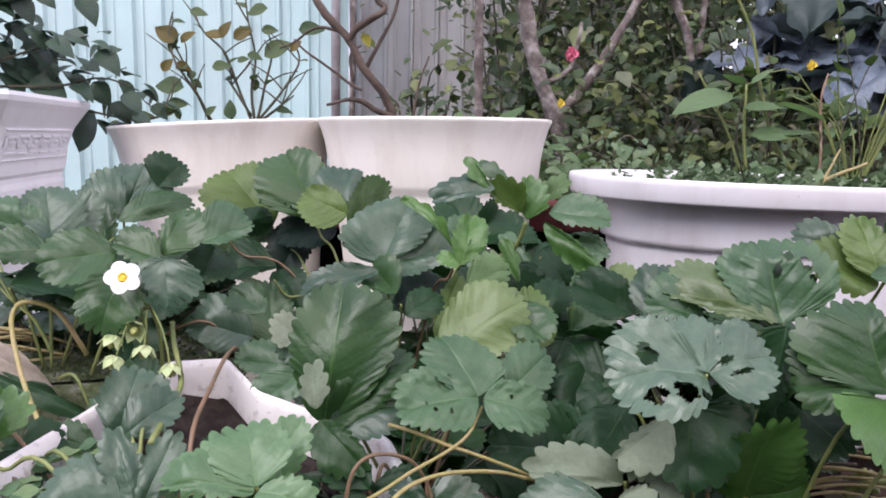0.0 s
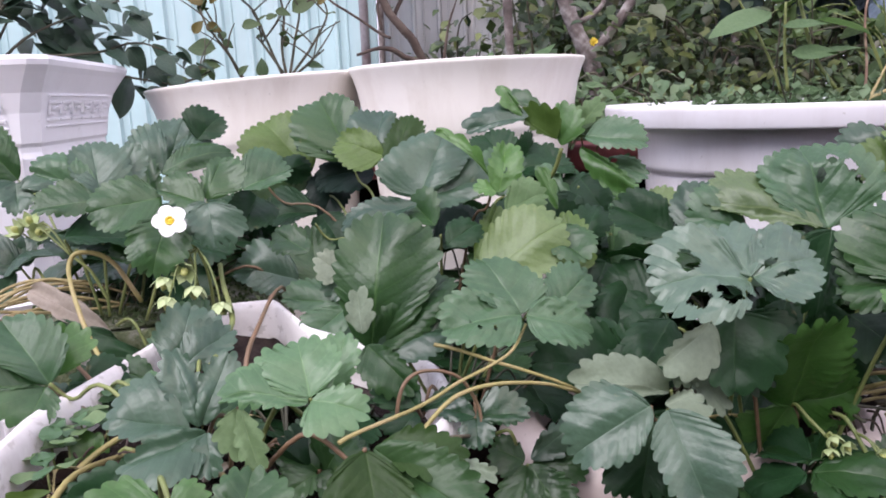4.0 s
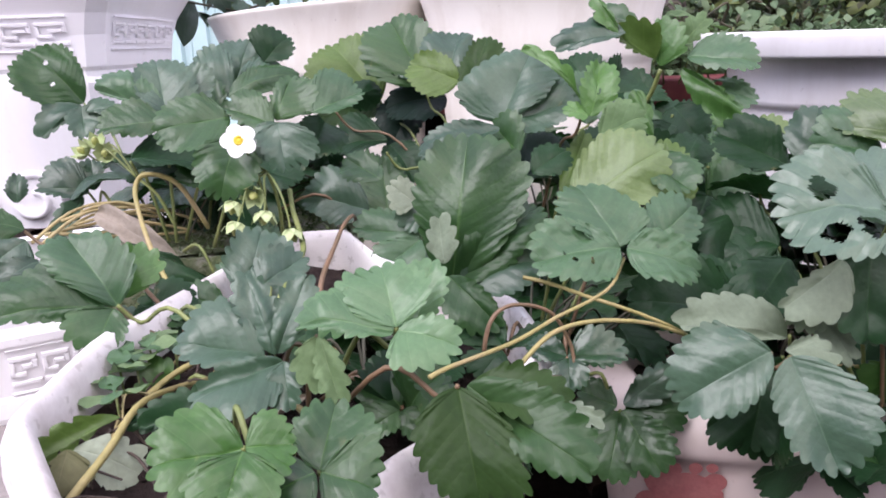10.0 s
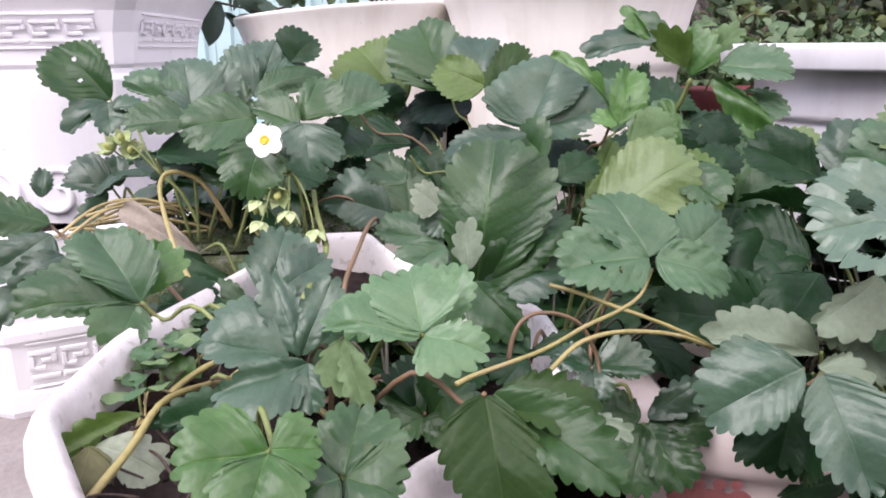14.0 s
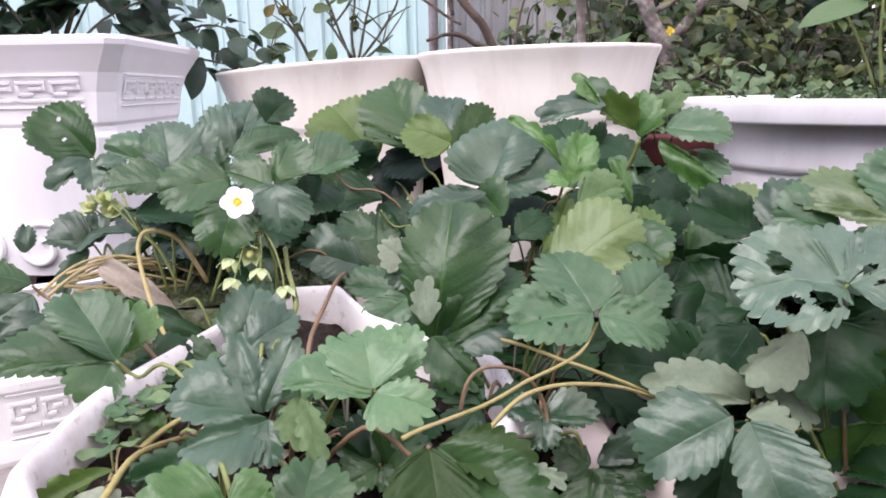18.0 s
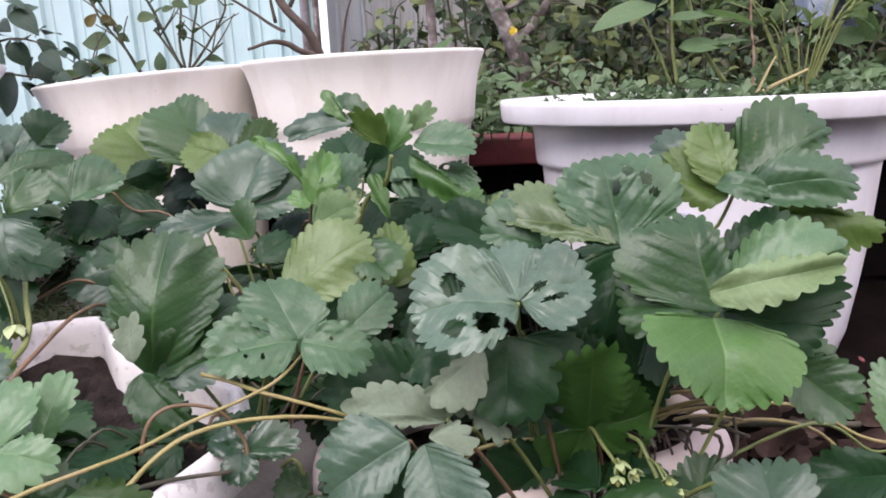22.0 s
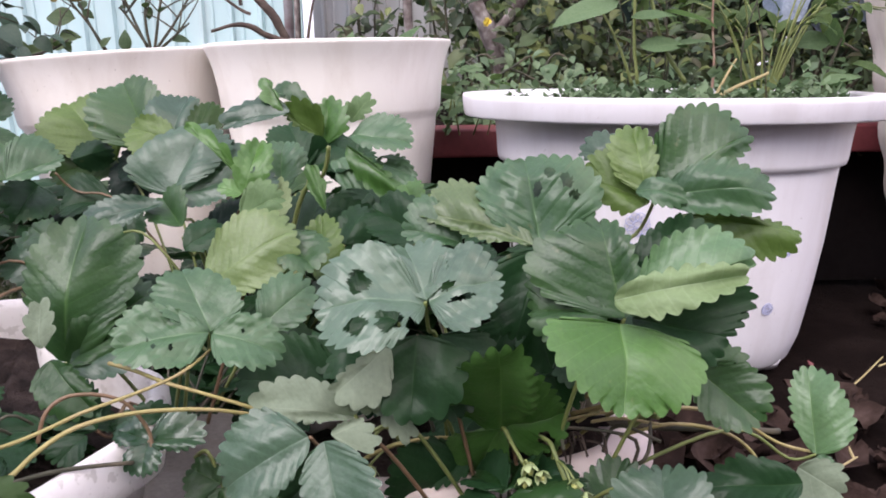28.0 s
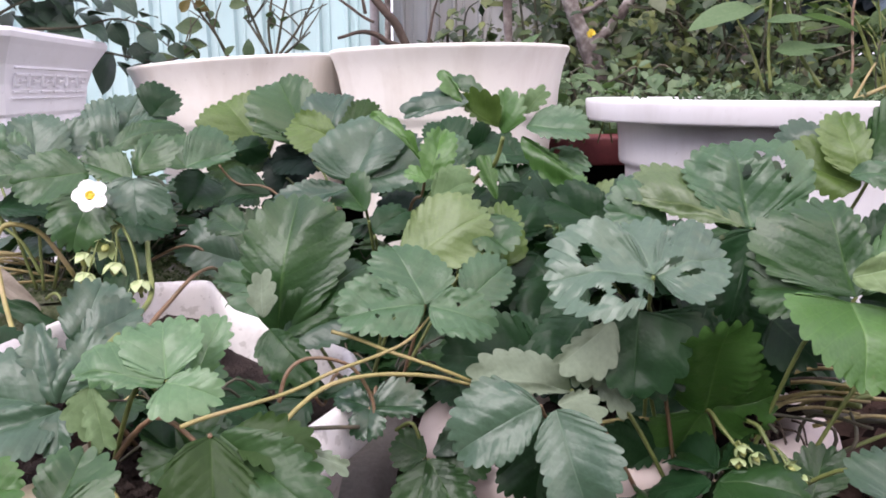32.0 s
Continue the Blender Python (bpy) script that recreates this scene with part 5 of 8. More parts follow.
blade(leaf, 'deep', (-0.2598, 0.5200, 0.2349), (-0.2992, 0.5146, 0.2440), (-0.2760, 0.5077, 0.2309), (-0.2891, 0.5320, 0.2539))
blade(leaf, 'mid', (-0.2397, 0.5000, 0.2283), (-0.2622, 0.4966, 0.2348), (-0.2500, 0.4948, 0.2272), (-0.2569, 0.5048, 0.2414))
leaf = strawberry_leaf(plant_front, (-0.3099, 0.4000, 0.2218))
blade(leaf, 'midd', (-0.3099, 0.4000, 0.2218), (-0.3568, 0.3858, 0.2347), (-0.3295, 0.3826, 0.2193), (-0.3401, 0.4014, 0.2374))
blade(leaf, 'grey', (-0.2952, 0.3800, 0.2204), (-0.3139, 0.3545, 0.2084), (-0.2914, 0.3619, 0.2002), (-0.3142, 0.3667, 0.2205))
blade(leaf, 'grey', (-0.2793, 0.3600, 0.2073), (-0.2991, 0.3271, 0.1850), (-0.2864, 0.3437, 0.1941), (-0.2973, 0.3437, 0.2030), teeth=6)
blade(leaf, 'grey', (-0.2831, 0.3700, 0.2137), (-0.2960, 0.3509, 0.2037), (-0.2790, 0.3575, 0.1987), (-0.2974, 0.3598, 0.2133))
leaf = strawberry_leaf(plant_front, (-0.2146, 0.3220, 0.2059))
blade(leaf, 'sage', (-0.2146, 0.3220, 0.2059), (-0.2402, 0.3330, 0.2344), (-0.2469, 0.3215, 0.2259), (-0.2149, 0.3380, 0.2238), bend=0.1)
blade(leaf, 'mid', (-0.2163, 0.3220, 0.2058), (-0.2601, 0.2994, 0.2075), (-0.2349, 0.3074, 0.2035), (-0.2533, 0.3228, 0.2193), crinkle=0.7)
blade(leaf, 'mid', (-0.2146, 0.3180, 0.2062), (-0.2176, 0.3038, 0.1907), (-0.2078, 0.3136, 0.1958), (-0.2301, 0.3067, 0.2034))
blade(leaf, 'fresh', (-0.2204, 0.3350, 0.2046), (-0.2190, 0.3511, 0.2259), (-0.2253, 0.3411, 0.2170), (-0.2064, 0.3501, 0.2146), teeth=6)
blade(leaf, 'grey', (-0.2350, 0.3400, 0.1724), (-0.2303, 0.3644, 0.1879), (-0.2397, 0.3547, 0.1850), (-0.2165, 0.3558, 0.1757))
leaf = strawberry_leaf(plant_front, (-0.1284, 0.2720, 0.2032))
blade(leaf, 'slate', (-0.1284, 0.2720, 0.2032), (-0.1603, 0.2690, 0.2096), (-0.1433, 0.2637, 0.2007), (-0.1496, 0.2843, 0.2188), bend=0.09)
blade(leaf, 'slate', (-0.1249, 0.2740, 0.2031), (-0.1390, 0.2881, 0.2316), (-0.1404, 0.2802, 0.2205), (-0.1270, 0.2838, 0.2190), bend=0.06)
blade(leaf, 'slate', (-0.1243, 0.2750, 0.2034), (-0.1163, 0.2934, 0.2275), (-0.1267, 0.2843, 0.2188), (-0.1125, 0.2870, 0.2158), bend=0.06)
blade(leaf, 'slate', (-0.1200, 0.2680, 0.2033), (-0.1479, 0.2496, 0.1954), (-0.1250, 0.2503, 0.1896), (-0.1389, 0.2607, 0.2023), bend=0.08)
blade(leaf, 'slate', (-0.1193, 0.2660, 0.2043), (-0.1149, 0.2560, 0.1903), (-0.1126, 0.2627, 0.1977), (-0.1231, 0.2579, 0.1959))
blade(leaf, 'deep', (-0.1271, 0.2580, 0.1894), (-0.1646, 0.2437, 0.1891), (-0.1431, 0.2473, 0.1868), (-0.1525, 0.2560, 0.1934))
leaf = strawberry_leaf(plant_front, (-0.0769, 0.2720, 0.2154))
blade(leaf, 'sagelight', (-0.0769, 0.2720, 0.2154), (-0.0847, 0.2903, 0.2328), (-0.0994, 0.2795, 0.2252), (-0.0663, 0.2846, 0.2253), bend=0.08)
blade(leaf, 'sagelight', (-0.0775, 0.2700, 0.2155), (-0.1121, 0.2684, 0.2182), (-0.0930, 0.2654, 0.2140), (-0.0955, 0.2800, 0.2244), bend=0.07)
blade(leaf, 'sagelight', (-0.0755, 0.2680, 0.2162), (-0.0536, 0.2656, 0.2111), (-0.0603, 0.2723, 0.2180), (-0.0750, 0.2569, 0.2063), bend=0.07)
blade(leaf, 'sagelight', (-0.0728, 0.2900, 0.2060), (-0.0668, 0.3078, 0.2302), (-0.0788, 0.2998, 0.2210), (-0.0616, 0.3004, 0.2187))
leaf = strawberry_leaf(plant_front, (-0.1061, 0.2680, 0.2139))
blade(leaf, 'palegreen', (-0.1061, 0.2680, 0.2139), (-0.1035, 0.2606, 0.1972), (-0.1001, 0.2643, 0.2029), (-0.1132, 0.2618, 0.2050), teeth=5, crinkle=0.6)
blade(leaf, 'palegreen', (-0.1047, 0.2660, 0.2148), (-0.0970, 0.2577, 0.1934), (-0.0954, 0.2620, 0.2014), (-0.1038, 0.2592, 0.2001), teeth=5, crinkle=0.6)
leaf = strawberry_leaf(plant_front, (-0.1122, 0.2050, 0.2044))
blade(leaf, 'freshdeep', (-0.1122, 0.2050, 0.2044), (-0.1350, 0.1949, 0.2035), (-0.1199, 0.1914, 0.1967), (-0.1294, 0.2099, 0.2128), crinkle=1.6)
blade(leaf, 'freshdeep', (-0.1116, 0.2050, 0.2043), (-0.0991, 0.2090, 0.2037), (-0.1082, 0.2145, 0.2102), (-0.1023, 0.1981, 0.1966), crinkle=1.6)
blade(leaf, 'freshdeep', (-0.1096, 0.1980, 0.2077), (-0.1111, 0.1861, 0.1989), (-0.0982, 0.1919, 0.1994), (-0.1225, 0.1870, 0.2030), crinkle=1.4)
leaf = strawberry_leaf(plant_front, (-0.0940, 0.2180, 0.1887))
blade(leaf, 'mid', (-0.0940, 0.2180, 0.1887), (-0.0921, 0.2348, 0.2029), (-0.1034, 0.2259, 0.1978), (-0.0773, 0.2283, 0.1937), crinkle=1.3)
blade(leaf, 'mid', (-0.0917, 0.2120, 0.1922), (-0.0758, 0.2112, 0.1881), (-0.0773, 0.2221, 0.1972), (-0.0851, 0.2029, 0.1834))
blade(leaf, 'mid', (-0.0924, 0.2080, 0.1947), (-0.1076, 0.1981, 0.1901), (-0.0940, 0.1976, 0.1866), (-0.1034, 0.2088, 0.1978))
leaf = strawberry_leaf(plant_front, (-0.0786, 0.2850, 0.1758))
blade(leaf, 'mid', (-0.0786, 0.2850, 0.1758), (-0.0949, 0.2925, 0.1846), (-0.0922, 0.2822, 0.1751), (-0.0853, 0.3014, 0.1912))
blade(leaf, 'mid', (-0.0783, 0.2880, 0.1747), (-0.0628, 0.2992, 0.1826), (-0.0771, 0.3032, 0.1881), (-0.0612, 0.2892, 0.1735))
blade(leaf, 'midd', (-0.0779, 0.2800, 0.1769), (-0.0648, 0.2727, 0.1687), (-0.0609, 0.2800, 0.1747), (-0.0760, 0.2730, 0.1704))
blade(leaf, 'mid', (-0.0786, 0.2800, 0.1769), (-0.0906, 0.2729, 0.1722), (-0.0805, 0.2734, 0.1712), (-0.0926, 0.2788, 0.1777))
leaf = strawberry_leaf(plant_front, (-0.0528, 0.2520, 0.2020))
blade(leaf, 'darkolive', (-0.0528, 0.2520, 0.2020), (-0.0448, 0.2328, 0.1705), (-0.0288, 0.2374, 0.1763), (-0.0663, 0.2415, 0.1866), crinkle=0.6)
blade(leaf, 'midd', (-0.0495, 0.2540, 0.2011), (-0.0089, 0.2364, 0.1794), (-0.0172, 0.2506, 0.1957), (-0.0365, 0.2405, 0.1854), crinkle=0.7)
blade(leaf, 'darkolive', (-0.0483, 0.2580, 0.1997), (-0.0145, 0.2549, 0.1951), (-0.0296, 0.2620, 0.2029), (-0.0287, 0.2488, 0.1897), crinkle=0.6)
blade(leaf, 'pale', (-0.0202, 0.2620, 0.1908), (-0.0026, 0.2570, 0.1870), (-0.0112, 0.2611, 0.1905), (-0.0125, 0.2567, 0.1861), teeth=5)
leaf = strawberry_leaf(plant_front, (-0.1731, 0.4200, 0.1877))
blade(leaf, 'freshbright', (-0.1731, 0.4200, 0.1877), (-0.1735, 0.4301, 0.2016), (-0.1822, 0.4234, 0.1964), (-0.1626, 0.4268, 0.1921))
blade(leaf, 'freshbright', (-0.1714, 0.4200, 0.1870), (-0.1629, 0.4277, 0.1925), (-0.1682, 0.4287, 0.1957), (-0.1635, 0.4226, 0.1870))
blade(leaf, 'sage', (-0.1885, 0.4400, 0.1616), (-0.1901, 0.4669, 0.2065), (-0.2086, 0.4512, 0.1915), (-0.1839, 0.4628, 0.1962))
blade(leaf, 'sage', (-0.1885, 0.4200, 0.1688), (-0.2100, 0.4235, 0.1816), (-0.1926, 0.4225, 0.1732), (-0.2088, 0.4314, 0.1900))
leaf = strawberry_leaf(plant_front, (-0.1867, 0.3000, 0.1694))
blade(leaf, 'fresh', (-0.1867, 0.3000, 0.1694), (-0.1889, 0.3084, 0.1853), (-0.1963, 0.2998, 0.1774), (-0.1825, 0.3044, 0.1729), teeth=4)
blade(leaf, 'fresh', (-0.1856, 0.2950, 0.1706), (-0.1938, 0.2834, 0.1628), (-0.1838, 0.2896, 0.1639), (-0.1946, 0.2890, 0.1692), teeth=4)
blade(leaf, 'olive', (-0.1770, 0.2500, 0.1891), (-0.2027, 0.2256, 0.1797), (-0.1901, 0.2366, 0.1833), (-0.1919, 0.2408, 0.1887), teeth=5, bend=0.1)
blade(leaf, 'deep', (-0.1467, 0.2620, 0.1865), (-0.1727, 0.2496, 0.1860), (-0.1562, 0.2517, 0.1833), (-0.1616, 0.2604, 0.1891))
blade(leaf, 'palegrey', (-0.1869, 0.2350, 0.1843), (-0.1633, 0.2357, 0.1738), (-0.1713, 0.2414, 0.1814), (-0.1791, 0.2275, 0.1754), teeth=5)
blade(leaf, 'withered', (-0.1856, 0.2300, 0.1873), (-0.1843, 0.2184, 0.1770), (-0.1771, 0.2260, 0.1791), (-0.1882, 0.2227, 0.1827), teeth=5)
leaf = strawberry_leaf(plant_front, (-0.2185, 0.3600, 0.1898))
blade(leaf, 'deep', (-0.2185, 0.3600, 0.1898), (-0.2016, 0.3721, 0.1922), (-0.2174, 0.3735, 0.1994), (-0.2026, 0.3616, 0.1849))
blade(leaf, 'deep', (-0.2224, 0.3500, 0.1933), (-0.2019, 0.3416, 0.1789), (-0.2002, 0.3530, 0.1866), (-0.2153, 0.3392, 0.1825))
blade(leaf, 'grey', (-0.2319, 0.3300, 0.1768), (-0.2152, 0.3517, 0.1836), (-0.2314, 0.3484, 0.1876), (-0.2125, 0.3375, 0.1742))
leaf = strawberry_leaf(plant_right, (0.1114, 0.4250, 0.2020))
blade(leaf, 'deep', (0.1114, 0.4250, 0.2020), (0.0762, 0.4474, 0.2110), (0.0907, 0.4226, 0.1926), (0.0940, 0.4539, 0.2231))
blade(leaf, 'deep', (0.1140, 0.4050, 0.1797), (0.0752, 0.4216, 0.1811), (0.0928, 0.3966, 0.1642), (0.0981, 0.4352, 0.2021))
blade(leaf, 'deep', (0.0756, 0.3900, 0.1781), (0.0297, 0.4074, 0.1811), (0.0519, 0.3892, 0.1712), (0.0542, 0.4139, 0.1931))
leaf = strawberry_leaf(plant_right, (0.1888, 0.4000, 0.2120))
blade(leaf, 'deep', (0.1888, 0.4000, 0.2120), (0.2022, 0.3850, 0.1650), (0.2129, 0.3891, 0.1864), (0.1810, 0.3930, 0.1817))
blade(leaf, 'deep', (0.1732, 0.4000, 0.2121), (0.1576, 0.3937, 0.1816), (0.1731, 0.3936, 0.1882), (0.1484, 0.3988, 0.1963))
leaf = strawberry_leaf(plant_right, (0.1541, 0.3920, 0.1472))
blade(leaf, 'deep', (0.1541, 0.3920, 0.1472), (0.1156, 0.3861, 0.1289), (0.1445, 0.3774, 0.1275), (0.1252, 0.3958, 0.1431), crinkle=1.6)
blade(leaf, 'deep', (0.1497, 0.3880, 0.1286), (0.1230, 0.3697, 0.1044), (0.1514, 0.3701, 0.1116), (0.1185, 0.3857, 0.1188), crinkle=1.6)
blade(leaf, 'midd', (0.1790, 0.3880, 0.1327), (0.1623, 0.3749, 0.1021), (0.1829, 0.3748, 0.1129), (0.1593, 0.3863, 0.1194))
leaf = strawberry_leaf(plant_right, (0.1929, 0.4150, 0.2467))
blade(leaf, 'midd', (0.1929, 0.4150, 0.2467), (0.1823, 0.4406, 0.2873), (0.1656, 0.4326, 0.2689), (0.2192, 0.4245, 0.2705))
leaf = strawberry_leaf(plant_left, (-0.2260, 0.4600, 0.1720))
blade(leaf, 'deep', (-0.2318, 0.4700, 0.1674), (-0.2919, 0.4642, 0.1962), (-0.2473, 0.4625, 0.1670), (-0.2676, 0.4676, 0.1859), teeth=3)
blade(leaf, 'beige', (-0.2586, 0.4780, 0.1794), (-0.3116, 0.4747, 0.2164), (-0.2828, 0.4723, 0.1898), (-0.2932, 0.4806, 0.2109), teeth=3, bend=0.04)
leaf = strawberry_leaf(plant_front, (-0.1788, 0.3850, 0.1876))
blade(leaf, 'slate', (-0.1788, 0.3850, 0.1876), (-0.1745, 0.4078, 0.2184), (-0.1905, 0.3931, 0.2070), (-0.1583, 0.4057, 0.2050))
blade(leaf, 'slate', (-0.1700, 0.3750, 0.1923), (-0.1490, 0.3966, 0.2065), (-0.1683, 0.3905, 0.2086), (-0.1517, 0.3828, 0.1925))
blade(leaf, 'deep', (-0.1960, 0.3700, 0.1849), (-0.2270, 0.3636, 0.1917), (-0.2084, 0.3629, 0.1842), (-0.2166, 0.3726, 0.1946))
blade(leaf, 'midd', (-0.1858, 0.3750, 0.1828), (-0.2105, 0.3754, 0.1935), (-0.1988, 0.3709, 0.1845), (-0.1994, 0.3826, 0.1955))
# leaves half hidden further back; their deep tone has the canopy's shade coloured in
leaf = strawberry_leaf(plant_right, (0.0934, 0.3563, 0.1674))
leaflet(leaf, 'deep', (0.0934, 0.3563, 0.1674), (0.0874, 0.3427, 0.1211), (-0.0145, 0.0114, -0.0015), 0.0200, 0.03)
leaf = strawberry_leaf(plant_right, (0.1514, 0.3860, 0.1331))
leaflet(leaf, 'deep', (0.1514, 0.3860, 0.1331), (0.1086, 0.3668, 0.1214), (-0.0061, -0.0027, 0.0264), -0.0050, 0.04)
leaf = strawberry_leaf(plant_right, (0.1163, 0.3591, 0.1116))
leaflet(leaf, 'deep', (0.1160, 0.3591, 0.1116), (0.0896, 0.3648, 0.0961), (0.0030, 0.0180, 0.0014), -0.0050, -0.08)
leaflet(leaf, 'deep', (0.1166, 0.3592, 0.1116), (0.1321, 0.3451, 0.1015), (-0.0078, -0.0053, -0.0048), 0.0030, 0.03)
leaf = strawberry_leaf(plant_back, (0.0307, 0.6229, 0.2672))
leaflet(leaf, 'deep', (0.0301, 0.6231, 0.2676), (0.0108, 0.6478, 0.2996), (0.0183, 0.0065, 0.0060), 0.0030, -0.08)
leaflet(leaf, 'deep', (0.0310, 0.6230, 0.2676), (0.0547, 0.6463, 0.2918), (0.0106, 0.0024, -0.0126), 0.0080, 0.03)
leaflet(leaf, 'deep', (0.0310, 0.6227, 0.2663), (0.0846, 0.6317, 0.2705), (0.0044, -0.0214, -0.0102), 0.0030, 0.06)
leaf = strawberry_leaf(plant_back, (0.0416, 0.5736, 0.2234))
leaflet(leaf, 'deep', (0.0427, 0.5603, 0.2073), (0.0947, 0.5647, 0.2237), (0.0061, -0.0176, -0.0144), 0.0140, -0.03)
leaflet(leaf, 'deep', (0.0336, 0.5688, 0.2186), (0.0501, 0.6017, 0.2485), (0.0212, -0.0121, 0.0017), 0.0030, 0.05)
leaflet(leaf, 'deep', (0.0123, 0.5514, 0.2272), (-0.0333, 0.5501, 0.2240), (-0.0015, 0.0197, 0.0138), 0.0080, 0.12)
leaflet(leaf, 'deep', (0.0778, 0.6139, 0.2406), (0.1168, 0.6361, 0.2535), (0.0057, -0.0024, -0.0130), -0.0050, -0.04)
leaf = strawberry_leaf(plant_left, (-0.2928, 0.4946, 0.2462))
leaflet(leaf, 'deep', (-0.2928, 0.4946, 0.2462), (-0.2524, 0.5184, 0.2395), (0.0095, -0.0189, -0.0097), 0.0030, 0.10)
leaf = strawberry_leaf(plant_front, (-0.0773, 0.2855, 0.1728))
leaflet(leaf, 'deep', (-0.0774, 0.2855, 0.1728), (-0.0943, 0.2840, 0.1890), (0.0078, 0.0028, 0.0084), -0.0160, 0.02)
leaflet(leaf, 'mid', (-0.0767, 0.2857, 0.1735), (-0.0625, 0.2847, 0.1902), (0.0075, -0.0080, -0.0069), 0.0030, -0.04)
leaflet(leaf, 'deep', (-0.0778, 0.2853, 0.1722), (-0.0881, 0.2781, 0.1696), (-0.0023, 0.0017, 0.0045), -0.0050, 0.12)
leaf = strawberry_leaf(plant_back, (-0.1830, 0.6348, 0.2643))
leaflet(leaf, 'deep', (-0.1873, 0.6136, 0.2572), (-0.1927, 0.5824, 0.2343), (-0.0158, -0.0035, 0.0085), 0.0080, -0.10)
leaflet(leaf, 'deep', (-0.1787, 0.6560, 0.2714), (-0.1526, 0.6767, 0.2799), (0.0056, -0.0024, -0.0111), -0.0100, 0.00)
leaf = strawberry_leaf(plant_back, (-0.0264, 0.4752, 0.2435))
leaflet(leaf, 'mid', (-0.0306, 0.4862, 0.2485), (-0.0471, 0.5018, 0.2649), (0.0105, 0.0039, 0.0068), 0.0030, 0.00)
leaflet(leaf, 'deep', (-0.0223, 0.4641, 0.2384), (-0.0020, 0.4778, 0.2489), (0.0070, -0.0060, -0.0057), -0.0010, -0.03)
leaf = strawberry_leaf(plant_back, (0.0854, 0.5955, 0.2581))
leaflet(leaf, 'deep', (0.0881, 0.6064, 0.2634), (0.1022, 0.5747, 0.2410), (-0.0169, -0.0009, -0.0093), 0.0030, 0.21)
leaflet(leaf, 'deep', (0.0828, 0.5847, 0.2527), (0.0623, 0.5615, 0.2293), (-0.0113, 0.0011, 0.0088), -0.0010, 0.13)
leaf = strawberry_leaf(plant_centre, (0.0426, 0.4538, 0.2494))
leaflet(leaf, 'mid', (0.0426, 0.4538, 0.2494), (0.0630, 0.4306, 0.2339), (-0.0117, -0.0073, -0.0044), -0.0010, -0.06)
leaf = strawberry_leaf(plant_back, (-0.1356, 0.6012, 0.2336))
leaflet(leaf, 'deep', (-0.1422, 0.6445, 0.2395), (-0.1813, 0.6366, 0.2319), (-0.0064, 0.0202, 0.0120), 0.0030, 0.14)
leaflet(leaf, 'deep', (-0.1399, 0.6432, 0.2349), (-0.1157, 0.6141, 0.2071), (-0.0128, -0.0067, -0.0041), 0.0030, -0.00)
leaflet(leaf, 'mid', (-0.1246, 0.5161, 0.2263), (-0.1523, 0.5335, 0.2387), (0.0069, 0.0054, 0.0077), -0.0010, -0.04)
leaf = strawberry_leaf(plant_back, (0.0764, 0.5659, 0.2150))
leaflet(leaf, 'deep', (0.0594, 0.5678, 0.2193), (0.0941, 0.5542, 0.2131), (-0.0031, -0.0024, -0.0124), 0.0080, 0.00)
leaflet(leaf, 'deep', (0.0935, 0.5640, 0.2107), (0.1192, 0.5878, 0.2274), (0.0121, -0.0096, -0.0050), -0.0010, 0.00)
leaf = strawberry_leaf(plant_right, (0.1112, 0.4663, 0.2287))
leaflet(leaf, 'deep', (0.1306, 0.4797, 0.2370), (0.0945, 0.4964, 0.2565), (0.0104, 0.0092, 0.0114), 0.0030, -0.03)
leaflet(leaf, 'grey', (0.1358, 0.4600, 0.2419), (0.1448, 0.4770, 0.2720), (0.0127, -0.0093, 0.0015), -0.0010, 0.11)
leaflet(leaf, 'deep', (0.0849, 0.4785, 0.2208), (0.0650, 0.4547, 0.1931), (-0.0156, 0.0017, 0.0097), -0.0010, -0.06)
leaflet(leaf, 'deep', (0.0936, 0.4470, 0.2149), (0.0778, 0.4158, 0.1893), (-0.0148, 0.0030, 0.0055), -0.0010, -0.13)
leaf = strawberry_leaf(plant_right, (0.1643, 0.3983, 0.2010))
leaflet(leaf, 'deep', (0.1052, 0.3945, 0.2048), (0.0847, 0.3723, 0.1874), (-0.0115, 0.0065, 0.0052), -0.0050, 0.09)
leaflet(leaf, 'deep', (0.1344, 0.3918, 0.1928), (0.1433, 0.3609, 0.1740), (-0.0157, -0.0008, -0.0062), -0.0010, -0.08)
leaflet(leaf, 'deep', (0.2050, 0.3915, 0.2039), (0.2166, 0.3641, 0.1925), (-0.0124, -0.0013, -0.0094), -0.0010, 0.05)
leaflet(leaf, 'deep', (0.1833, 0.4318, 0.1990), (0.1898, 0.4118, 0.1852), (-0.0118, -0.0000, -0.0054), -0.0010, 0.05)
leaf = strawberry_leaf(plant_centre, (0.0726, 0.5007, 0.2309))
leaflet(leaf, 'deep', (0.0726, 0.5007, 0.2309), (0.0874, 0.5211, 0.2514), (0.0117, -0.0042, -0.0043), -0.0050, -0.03)

